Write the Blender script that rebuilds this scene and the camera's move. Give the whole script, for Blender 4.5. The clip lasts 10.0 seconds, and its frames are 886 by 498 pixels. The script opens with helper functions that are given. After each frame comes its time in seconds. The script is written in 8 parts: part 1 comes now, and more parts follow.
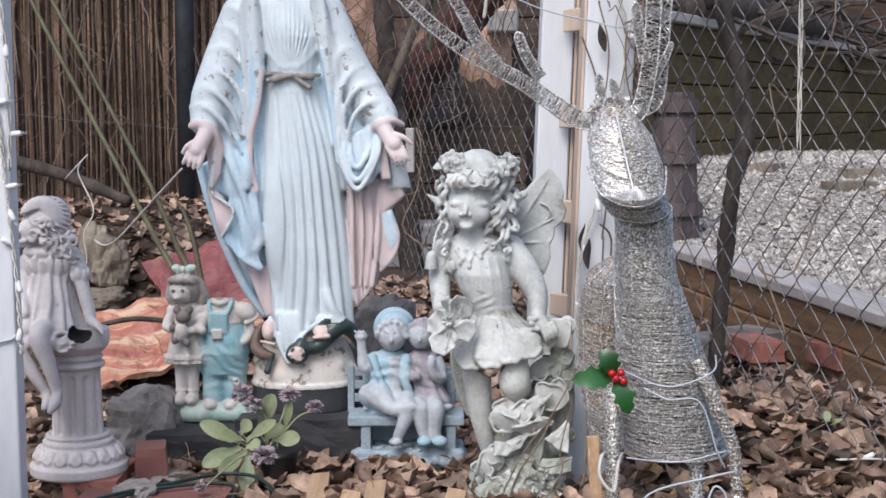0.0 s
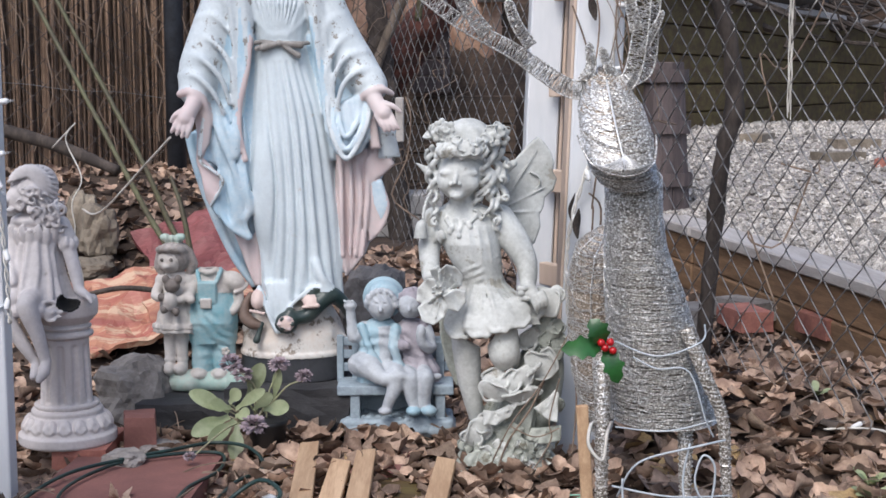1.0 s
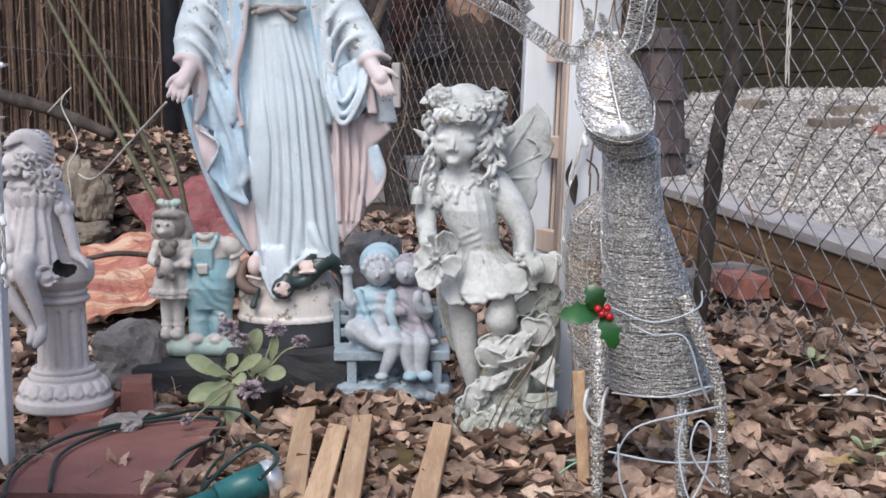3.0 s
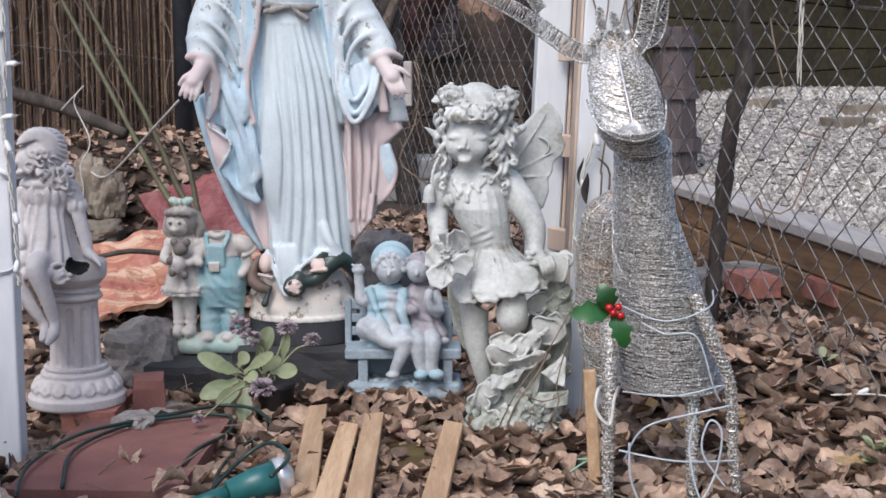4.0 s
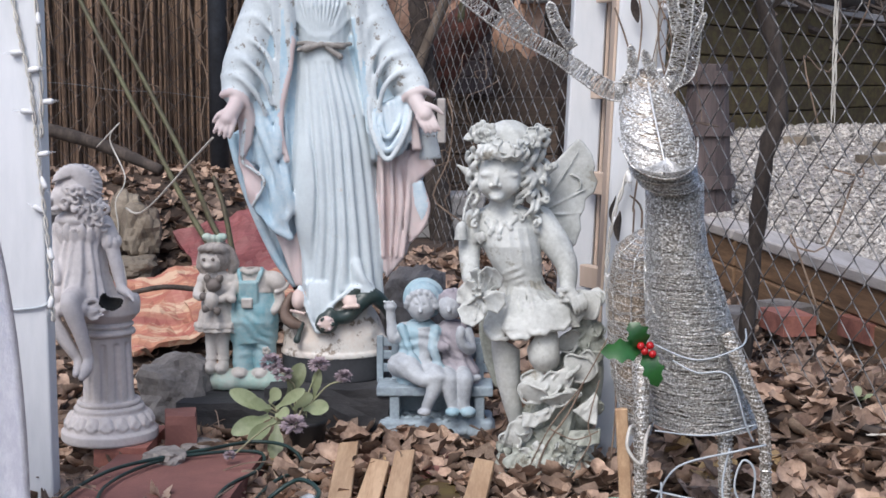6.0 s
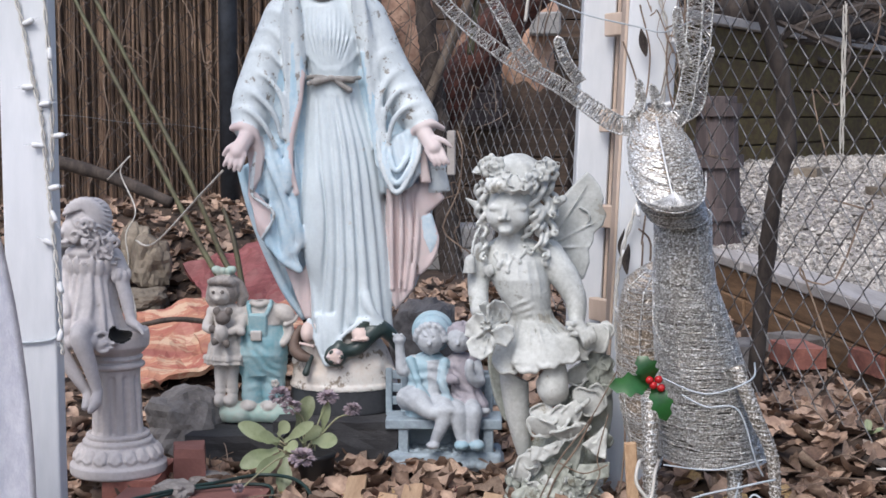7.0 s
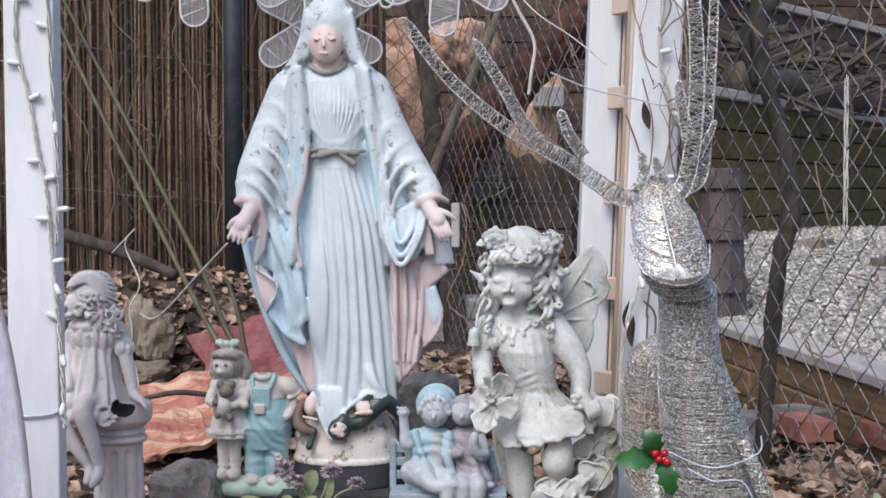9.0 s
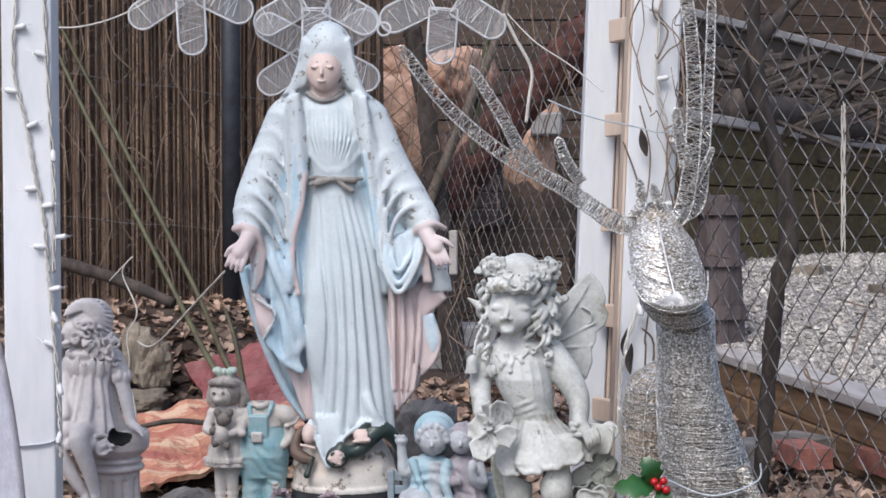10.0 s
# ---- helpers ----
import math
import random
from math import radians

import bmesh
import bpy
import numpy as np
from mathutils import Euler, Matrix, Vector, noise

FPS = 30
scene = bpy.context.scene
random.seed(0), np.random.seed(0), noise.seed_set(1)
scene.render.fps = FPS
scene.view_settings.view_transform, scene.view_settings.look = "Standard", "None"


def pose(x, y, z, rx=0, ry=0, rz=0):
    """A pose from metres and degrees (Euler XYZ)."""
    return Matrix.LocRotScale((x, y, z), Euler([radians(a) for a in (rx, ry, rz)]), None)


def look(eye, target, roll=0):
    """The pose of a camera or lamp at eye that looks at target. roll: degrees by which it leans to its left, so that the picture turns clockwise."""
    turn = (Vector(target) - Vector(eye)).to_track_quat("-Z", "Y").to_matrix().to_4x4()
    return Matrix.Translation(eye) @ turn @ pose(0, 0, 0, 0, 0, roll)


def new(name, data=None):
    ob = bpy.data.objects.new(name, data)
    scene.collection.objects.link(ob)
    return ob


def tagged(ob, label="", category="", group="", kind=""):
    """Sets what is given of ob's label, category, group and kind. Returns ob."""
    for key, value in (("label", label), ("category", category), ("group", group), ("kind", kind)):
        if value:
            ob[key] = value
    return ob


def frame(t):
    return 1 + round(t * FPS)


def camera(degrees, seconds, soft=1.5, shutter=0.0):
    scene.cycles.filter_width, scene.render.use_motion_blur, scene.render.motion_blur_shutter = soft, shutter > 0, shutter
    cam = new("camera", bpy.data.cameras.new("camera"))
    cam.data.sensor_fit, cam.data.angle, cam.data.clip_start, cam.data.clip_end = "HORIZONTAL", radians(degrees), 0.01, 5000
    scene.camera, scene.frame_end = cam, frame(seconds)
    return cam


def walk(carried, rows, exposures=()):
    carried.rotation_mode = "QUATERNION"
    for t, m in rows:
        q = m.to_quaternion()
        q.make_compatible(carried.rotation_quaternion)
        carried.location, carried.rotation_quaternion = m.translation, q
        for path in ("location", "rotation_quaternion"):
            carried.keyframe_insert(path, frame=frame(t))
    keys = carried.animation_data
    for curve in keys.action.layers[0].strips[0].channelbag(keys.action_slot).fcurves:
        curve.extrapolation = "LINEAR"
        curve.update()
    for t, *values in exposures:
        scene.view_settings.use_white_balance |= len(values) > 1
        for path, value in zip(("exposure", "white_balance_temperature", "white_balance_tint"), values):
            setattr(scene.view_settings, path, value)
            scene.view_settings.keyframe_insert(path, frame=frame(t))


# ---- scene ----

# ---------------------------------------------------------------- camera
cam = camera(35.5, 10.0, soft=1.6)
PATH = [
    (0.0, 0.0011, -0.0077, 0.7494, -5.534, -0.331, -0.243),
    (0.5, 0.0017, -0.0038, 0.7494, -6.245, -0.261, -0.486),
    (1.0, 0.0009, -0.0028, 0.7472, -6.768, -0.200, -0.679),
    (1.5, 0.0007, -0.0013, 0.7460, -7.279, -0.164, -0.818),
    (2.0, 0.0004, -0.0001, 0.7463, -7.694, -0.108, -0.894),
    (2.5, -0.0002, 0.0008, 0.7459, -8.012, -0.080, -0.908),
    (4.0, -0.0012, -0.0037, 0.7468, -8.229, 0.007, -0.377),
    (4.5, 0.0000, 0.0000, 0.7460, -8.000, 0.000, 0.000),
    (5.0, -0.0003, -0.0016, 0.7470, -7.700, 0.000, 0.336),
    (5.5, 0.0012, -0.0029, 0.7471, -7.242, -0.003, 0.724),
    (7.0, 0.0076, -0.0063, 0.7541, -5.472, -0.026, 1.504),
    (7.5, 0.0073, -0.0068, 0.7538, -4.652, -0.070, 1.628),
    (8.0, 0.0079, -0.0062, 0.7551, -3.956, -0.088, 1.691),
    (8.5, 0.0085, -0.0053, 0.7549, -3.149, -0.097, 1.697),
    (9.0, 0.0091, -0.0034, 0.7554, -2.501, -0.133, 1.701),
    (9.5, 0.0090, -0.0025, 0.7558, -1.865, -0.191, 1.640),
    (10.0, 0.0088, -0.0012, 0.7553, -1.368, -0.222, 1.601),
]
walk(cam, [(t, pose(x, y, z, 0, 0, yaw) @ pose(0, 0, 0, 90 + pitch) @ pose(0, 0, 0, 0, 0, roll))
           for t, x, y, z, pitch, roll, yaw in PATH],
     [(0.0, 0.60, 6020, 10), (10.0, 0.55, 6020, 10)])

# ---------------------------------------------------------------- light
SUN_UP, SUN_ROUND = 50, 204
world = bpy.data.worlds.new("sky")
scene.world = world
world.use_nodes = True
wn = world.node_tree.nodes
sky = wn.new("ShaderNodeTexSky")
sky.sky_type, sky.sun_disc = "NISHITA", False
sky.sun_elevation, sky.sun_rotation = radians(SUN_UP), radians(SUN_ROUND)
sky.air_density, sky.dust_density, sky.ozone_density = 1.0, 4.0, 1.5
wn["Background"].inputs["Strength"].default_value = 0.13
world.node_tree.links.new(sky.outputs[0], wn["Background"].inputs["Color"])
sun = new("sun", bpy.data.lights.new("sun", "SUN"))
sun.data.energy, sun.data.angle, sun.data.color = 1.25, radians(28), (1.0, 0.95, 0.89)
sun.matrix_world = look((-1.7, -3.8, 5.0), (0.0, 0.0, 0.0))


# ---------------------------------------------------------------- materials
def mat(name, base, other=None, rough=0.7, metal=0.0, scale=12.0, fine=90.0, bump=0.25, mix=(0.38, 0.66),
        spots=None, spot_scale=30.0, spot_at=0.62, vary=0.0, stretch=(1, 1, 1), alpha=1.0, trans=0.0, ior=1.45, object_vary=True, spec=0.5, sub=0.0):
    """Two-scale noise colour, optional spots of wear, fine relief, and a shift per object or loose piece."""
    m = bpy.data.materials.new(name)
    m.use_nodes = True
    nt = m.node_tree
    n, l = nt.nodes, nt.links
    b = n["Principled BSDF"]
    tc = n.new("ShaderNodeTexCoord")
    mp = n.new("ShaderNodeMapping")
    mp.inputs["Scale"].default_value = stretch
    l.new(tc.outputs["Object"], mp.inputs["Vector"])

    def nz(sc, detail, rgh=0.6):
        t = n.new("ShaderNodeTexNoise")
        t.inputs["Scale"].default_value, t.inputs["Detail"].default_value, t.inputs["Roughness"].default_value = sc, detail, rgh
        l.new(mp.outputs[0], t.inputs["Vector"])
        return t

    big, small = nz(scale, 5), nz(fine, 4)
    add = n.new("ShaderNodeMath")
    add.operation = "MULTIPLY_ADD"
    l.new(small.outputs["Fac"], add.inputs[0])
    add.inputs[1].default_value = 0.45
    l.new(big.outputs["Fac"], add.inputs[2])
    ramp = n.new("ShaderNodeValToRGB")
    ramp.color_ramp.elements[0].position, ramp.color_ramp.elements[1].position = mix[0] + 0.22, mix[1] + 0.22
    other = other or tuple(c * 0.72 for c in base)
    ramp.color_ramp.elements[0].color, ramp.color_ramp.elements[1].color = (*other, 1), (*base, 1)
    l.new(add.outputs[0], ramp.inputs["Fac"])
    col = ramp.outputs["Color"]
    if spots:
        sp = nz(spot_scale, 6, 0.7)
        r2 = n.new("ShaderNodeValToRGB")
        r2.color_ramp.elements[0].position, r2.color_ramp.elements[1].position = spot_at, spot_at + 0.05
        r2.color_ramp.elements[0].color, r2.color_ramp.elements[1].color = (0, 0, 0, 1), (1, 1, 1, 1)
        l.new(sp.outputs["Fac"], r2.inputs["Fac"])
        mx = n.new("ShaderNodeMix")
        mx.data_type = "RGBA"
        l.new(r2.outputs["Color"], mx.inputs[0])
        l.new(col, mx.inputs[6])
        mx.inputs[7].default_value = (*spots, 1)
        col = mx.outputs[2]
    if vary:
        hs = n.new("ShaderNodeHueSaturation")
        info = n.new("ShaderNodeObjectInfo" if object_vary else "ShaderNodeNewGeometry")
        mr = n.new("ShaderNodeMapRange")
        l.new(info.outputs["Random" if object_vary else "Random Per Island"], mr.inputs["Value"])
        mr.inputs["To Min"].default_value, mr.inputs["To Max"].default_value = 1 - vary, 1 + vary
        l.new(mr.outputs[0], hs.inputs["Value"])
        l.new(col, hs.inputs["Color"])
        col = hs.outputs[0]
    l.new(col, b.inputs["Base Color"])
    if bump:
        bp = n.new("ShaderNodeBump")
        bp.inputs["Strength"].default_value, bp.inputs["Distance"].default_value = bump, 0.004
        l.new(add.outputs[0], bp.inputs["Height"])
        l.new(bp.outputs[0], b.inputs["Normal"])
    b.inputs["Roughness"].default_value, b.inputs["Metallic"].default_value = rough, metal
    b.inputs["Alpha"].default_value, b.inputs["Transmission Weight"].default_value, b.inputs["IOR"].default_value = alpha, trans, ior
    b.inputs["Specular IOR Level"].default_value = spec
    b.inputs["Subsurface Weight"].default_value = sub
    return m


M_SOIL = mat("soil_and_mulch", (0.085, 0.058, 0.042), (0.04, 0.027, 0.02), 0.95, scale=9, fine=70, bump=0.9)
M_WHITE = mat("white_paint", (0.68, 0.69, 0.71), (0.58, 0.60, 0.62), 0.55, scale=5, fine=60, bump=0.08, stretch=(1, 1, 0.2),
              spots=(0.42, 0.40, 0.37), spot_scale=24, spot_at=0.74)
M_TAN = mat("bare_pine", (0.62, 0.50, 0.41), (0.50, 0.385, 0.30), 0.7, scale=6, fine=60, bump=0.15, stretch=(1, 1, 0.15))
M_SHIM = mat("cut_pine", (0.50, 0.345, 0.215), (0.36, 0.23, 0.135), 0.65, scale=10, fine=60, bump=0.2, stretch=(6, 0.5, 3), vary=0.15)
M_WIRE = mat("galvanised_wire", (0.28, 0.275, 0.27), (0.16, 0.15, 0.145), 0.6, 0.45, scale=9, fine=80, bump=0.05, vary=0.25)
M_DARKWIRE = mat("rusty_dark_wire", (0.13, 0.11, 0.10), (0.07, 0.055, 0.05), 0.6, 0.5, scale=9, fine=80, bump=0.05, vary=0.25)
M_PIPE = mat("dark_painted_pipe", (0.055, 0.062, 0.075), (0.035, 0.038, 0.045), 0.5, 0.3, bump=0.1)
M_REED = mat("dry_reed", (0.275, 0.185, 0.125), (0.095, 0.06, 0.042), 0.8, scale=14, fine=120, bump=0.3, stretch=(3, 3, 0.3), vary=0.45)
M_BARK = mat("grey_bark", (0.085, 0.067, 0.056), (0.038, 0.03, 0.026), 0.9, scale=26, fine=120, bump=0.9, stretch=(1, 1, 0.35))
M_REDLOG = mat("red_brown_log_bark", (0.115, 0.042, 0.03), (0.04, 0.02, 0.016), 0.9, scale=16, fine=90, bump=1.0)
M_STEM = mat("grey_brown_stem", (0.20, 0.16, 0.125), (0.11, 0.085, 0.065), 0.85, scale=20, fine=90, bump=0.4, stretch=(1, 1, 0.3))
M_CANE = mat("green_cane", (0.10, 0.10, 0.05), (0.06, 0.05, 0.03), 0.6, scale=14, fine=60, bump=0.15)
M_GRAVEL = mat("pale_gravel", (0.50, 0.47, 0.43), (0.22, 0.20, 0.18), 0.85, scale=40, fine=160, bump=0.6, vary=0.45, object_vary=False)
M_GRAVELBED = mat("gravel_bed", (0.42, 0.39, 0.36), (0.14, 0.12, 0.11), 0.9, scale=60, fine=140, bump=1.0)
M_TIMBER = mat("brown_timber", (0.26, 0.16, 0.09), (0.15, 0.09, 0.05), 0.75, scale=8, fine=60, bump=0.4, stretch=(4, 0.3, 6))
M_TIMBERTOP = mat("weathered_timber_top", (0.46, 0.43, 0.41), (0.34, 0.31, 0.29), 0.8, scale=8, fine=60, bump=0.3, stretch=(4, 0.3, 4))
M_DECK = mat("dark_wet_board", (0.115, 0.075, 0.048), (0.06, 0.042, 0.03), 0.65, scale=7, fine=50, bump=0.35, stretch=(0.4, 3, 5), vary=0.25)
M_SHED = mat("dark_shed_board", (0.085, 0.052, 0.034), (0.042, 0.028, 0.02), 0.75, scale=7, fine=50, bump=0.35, stretch=(0.4, 3, 5), vary=0.3)
M_MOSS = mat("mossy_board", (0.115, 0.088, 0.026), (0.065, 0.038, 0.016), 0.8, scale=5, fine=50, bump=0.35, stretch=(0.6, 2, 4), vary=0.2)
M_RAIL = mat("weathered_rail", (0.46, 0.43, 0.41), (0.33, 0.30, 0.28), 0.75, scale=9, fine=60, bump=0.2)
M_BARREL = mat("plum_stained_boards", (0.115, 0.088, 0.084), (0.065, 0.05, 0.05), 0.7, scale=9, fine=70, bump=0.3, stretch=(4, 4, 0.4), vary=0.2)
M_BRICK = mat("red_brick", (0.36, 0.15, 0.11), (0.24, 0.10, 0.08), 0.85, scale=22, fine=120, bump=0.5, vary=0.25)
M_PAVER = mat("red_paver", (0.235, 0.105, 0.088), (0.18, 0.08, 0.068), 0.85, scale=10, fine=150, bump=0.35)
M_SLATE = mat("dark_slate", (0.052, 0.051, 0.054), (0.028, 0.028, 0.031), 0.7, scale=10, fine=90, bump=0.5, stretch=(1, 1, 3), vary=0.25)
M_STONE = mat("grey_fieldstone", (0.27, 0.25, 0.235), (0.15, 0.135, 0.125), 0.85, scale=14, fine=110, bump=0.7, vary=0.25)
M_TANSTONE = mat("tan_fieldstone", (0.235, 0.20, 0.155), (0.13, 0.105, 0.08), 0.85, scale=12, fine=100, bump=0.7, vary=0.2)
M_ORANGE = mat("terracotta_boulder", (0.60, 0.40, 0.29), (0.34, 0.19, 0.13), 0.85, scale=7, fine=50, bump=0.9, spots=(0.16, 0.10, 0.07), spot_scale=8, spot_at=0.58)
M_BLOCK = mat("concrete_block", (0.42, 0.41, 0.40), (0.30, 0.29, 0.28), 0.9, scale=12, fine=140, bump=0.5, vary=0.1)


# ---------------------------------------------------------------- mesh helpers
def mesh_of(bm, name, material, smooth=False):
    me = bpy.data.meshes.new(name)
    bm.normal_update()
    bm.to_mesh(me)
    bm.free()
    for m in (material if isinstance(material, (list, tuple)) else [material]):
        me.materials.append(m)
    if smooth:
        me.polygons.foreach_set("use_smooth", [True] * len(me.polygons))
    return me


def thing(name, bm, material, label="", category="", group="", kind="", smooth=False):
    ob = new(name, mesh_of(bm, name, material, smooth) if bm else None)
    return tagged(ob, label, category, group, kind)


def part(name, bm, material, parent, label="", smooth=False):
    ob = new(name, mesh_of(bm, name, material, smooth))
    ob.parent = parent
    if label:
        ob["label"] = label
    return ob


def box(bm, x0, x1, y0, y1, z0, z1, bevel=0.0, m=None, wob=0.0, seg=1):
    r = bmesh.ops.create_cube(bm, size=1.0)
    vs = r["verts"]
    for v in vs:
        v.co = Vector(((x0 + x1) / 2 + v.co.x * (x1 - x0), (y0 + y1) / 2 + v.co.y * (y1 - y0), (z0 + z1) / 2 + v.co.z * (z1 - z0)))
        if wob:
            v.co += Vector([random.uniform(-wob, wob) for _ in range(3)])
    if bevel:
        es = list({e for v in vs for e in v.link_edges})
        g = bmesh.ops.bevel(bm, geom=es, offset=bevel, segments=seg, affect="EDGES", profile=0.5)
        vs = list({v for f in g["faces"] for v in f.verts} | {v for v in vs if v.is_valid})
    if m:
        bmesh.ops.transform(bm, matrix=m, verts=vs)
    return vs


def tube(bm, pts, r, sides=6, caps=True, flat=1.0):
    """A tube along pts; r is one radius or one for each point."""
    pts = [Vector(p) for p in pts]
    rs = r if isinstance(r, (list, tuple)) else [r] * len(pts)
    rings = []
    n0 = None
    for i, p in enumerate(pts):
        d = (pts[min(i + 1, len(pts) - 1)] - pts[max(i - 1, 0)])
        d = d.normalized() if d.length > 1e-9 else Vector((0, 0, 1))
        if n0 is None:
            n0 = d.orthogonal().normalized()
        n0 = (n0 - d * n0.dot(d))
        n0 = n0.normalized() if n0.length > 1e-6 else d.orthogonal().normalized()
        b0 = d.cross(n0)
        rings.append([bm.verts.new(p + (n0 * math.cos(a) + b0 * math.sin(a) * flat) * rs[i])
                      for a in (2 * math.pi * k / sides for k in range(sides))])
    for a, b in zip(rings, rings[1:]):
        for k in range(sides):
            bm.faces.new((a[k], a[(k + 1) % sides], b[(k + 1) % sides], b[k]))
    if caps and sides > 2:
        bm.faces.new(rings[0][::-1])
        bm.faces.new(rings[-1])
    return rings


def bend(pts, n):
    """A smooth line of about n points a span through pts."""
    pts = [Vector(p) for p in pts]
    out = []
    for i in range(len(pts) - 1):
        p0, p1, p2, p3 = pts[max(i - 1, 0)], pts[i], pts[i + 1], pts[min(i + 2, len(pts) - 1)]
        for k in range(n):
            t = k / n
            out.append(0.5 * ((2 * p1) + (p2 - p0) * t + (2 * p0 - 5 * p1 + 4 * p2 - p3) * t * t + (3 * p1 - p0 - 3 * p2 + p3) * t ** 3))
    return out + [pts[-1]]


def rock(bm, c, size, seed=0, sub=3, rough=0.18, rz=0.0, square=0.0):
    """A weathered stone: an icosphere pushed towards a block and worn by noise."""
    r = bmesh.ops.create_icosphere(bm, subdivisions=sub, radius=1.0)
    rot = Matrix.Rotation(rz, 3, "Z")
    for v in r["verts"]:
        d = v.co.normalized()
        if square:
            d = d.lerp(d / max(abs(d.x), abs(d.y), abs(d.z)), square)
        k = 1 + rough * (noise.noise(d * 1.7 + Vector((seed * 7.1, 0, 0))) + 0.4 * noise.noise(d * 5 + Vector((0, seed * 3.3, 0))))
        d = d * k
        v.co = Vector(c) + rot @ Vector((d.x * size[0], d.y * size[1], d.z * size[2]))


# ---------------------------------------------------------------- ground
def smooth01(t):
    t = max(0.0, min(1.0, t))
    return t * t * (3 - 2 * t)


def ground_z(x, y):
    """The bed is level in front, climbs to a bank at the back on one side and a little towards the wire fence on the other."""
    z = 0.0
    z += 0.44 * smooth01((y - 3.1) / 1.6) * smooth01((-x - 0.25) / 0.6)
    z += 0.13 * smooth01((y - 3.2) / 1.2) * (1 - smooth01((-x - 0.25) / 0.6)) * (1 - smooth01((x - 0.25) / 0.3))
    z += 0.09 * smooth01((y - 2.35) / 0.5) * smooth01((x - 0.35) / 0.2) * (1 - smooth01((y - 3.0) / 0.6))
    z += 0.018 * noise.noise(Vector((x * 3, y * 3, 0))) + 0.006 * noise.noise(Vector((x * 11, y * 11, 3)))
    if y > 7:
        z += 0.1 * smooth01((y - 7) / 6)
    return z


bm = bmesh.new()
xs = [-400, -60, -20, -8, -4] + [-3 + 0.05 * i for i in range(121)] + [4, 8, 20, 60, 400]
ys = [-400, -60, -15, -4, -1, 0.5, 1.2] + [1.6 + 0.05 * i for i in range(90)] + [6.6, 8, 12, 20, 60, 400]
grid = [[bm.verts.new((x, y, ground_z(x, y))) for x in xs] for y in ys]
for j in range(len(ys) - 1):
    for i in range(len(xs) - 1):
        bm.faces.new((grid[j][i], grid[j][i + 1], grid[j + 1][i + 1], grid[j + 1][i]))
thing("ground", bm, M_SOIL, "dark soil bed covered with fallen leaves", "ground", kind="structure", smooth=True)


# ---------------------------------------------------------------- white post beside the bed
post = thing("arbor_post", None, None, "white painted square wooden arbor post with light string", "post")
bm = bmesh.new()
box(bm, -0.819, -0.731, 2.37, 2.415, -0.05, 2.6, 0.004, seg=2)
part("post_shaft", bm, M_WHITE, post)

# ---------------------------------------------------------------- white trellis with bare rungs
trellis = thing("garden_trellis", None, None, "white painted ladder trellis with bare pine rungs", "trellis")
LEAN_T = 2.4
bm = bmesh.new()
box(bm, 0.0, 0.064, 0.0, 0.085, -0.03, 1.75, 0.003, pose(0.172, 2.75, 0, 0, LEAN_T, 0))
part("rear_post", bm, M_WHITE, trellis)
bm = bmesh.new()
box(bm, 0.066, 0.073, -0.004, 0.05, -0.03, 1.75, 0.002, pose(0.172, 2.75, 0, 0, LEAN_T, 0))
part("edge_batten", bm, M_TAN, trellis, "bare pine edge batten")
bm = bmesh.new()
box(bm, 0.078, 0.096, 0.012, 0.06, -0.03, 1.75, 0.002, pose(0.172, 2.75, 0, 0, LEAN_T, 0))
part("side_board", bm, M_WHITE, trellis)
bm = bmesh.new()
box(bm, 0.006, 0.094, 0.0, 0.085, -0.03, 1.75, 0.004, pose(0.232, 2.53, 0, 0, LEAN_T, 0))
part("front_post", bm, M_WHITE, trellis)
bm = bmesh.new()
box(bm, 0.0, 0.0055, 0.004, 0.08, -0.03, 1.75, 0.001, pose(0.232, 2.53, 0, 0, LEAN_T, 0))
part("edge_batten", bm, M_TAN, trellis, "bare pine edge batten")
for z in (0.19, 0.374, 0.559, 0.745, 0.931, 1.115, 1.30, 1.48):
    bm = bmesh.new()
    sh = 0.0454 * z
    a, b = Vector((0.216 + sh, 2.735, z)), Vector((0.276 + sh, 2.628, z - 0.006))
    d = b - a
    box(bm, 0, d.length, -0.010, 0.010, -0.022, 0.022, 0.002, Matrix.Translation(a) @ Matrix.Rotation(math.atan2(d.y, d.x), 4, "Z"))
    part("rung", bm, M_TAN, trellis)


FURTHER = Matrix.Translation((0, 0, 0.75)) @ Matrix.Diagonal((1.085, 1.085, 1.085, 1)) @ Matrix.Translation((0, 0, -0.75))
trellis.matrix_basis = FURTHER


# ---------------------------------------------------------------- wire fence
def zigzag(height, pitch, r, material):
    bm = bmesh.new()
    pts, n = [], int(height / pitch * 2)
    for i in range(n + 1):
        s = 1 if i % 2 else -1
        for k in (-0.16, 0.0, 0.16):
            f = 1 - abs(k) * 2.0
            pts.append((s * (pitch * 0.275) * f if k else s * pitch * 0.275, s * 0.004 * (1 if k > 0 else -1), (i + k) * pitch / 2))
    tube(bm, pts[1:-1], r, 5)
    return mesh_of(bm, "wire", material, True)


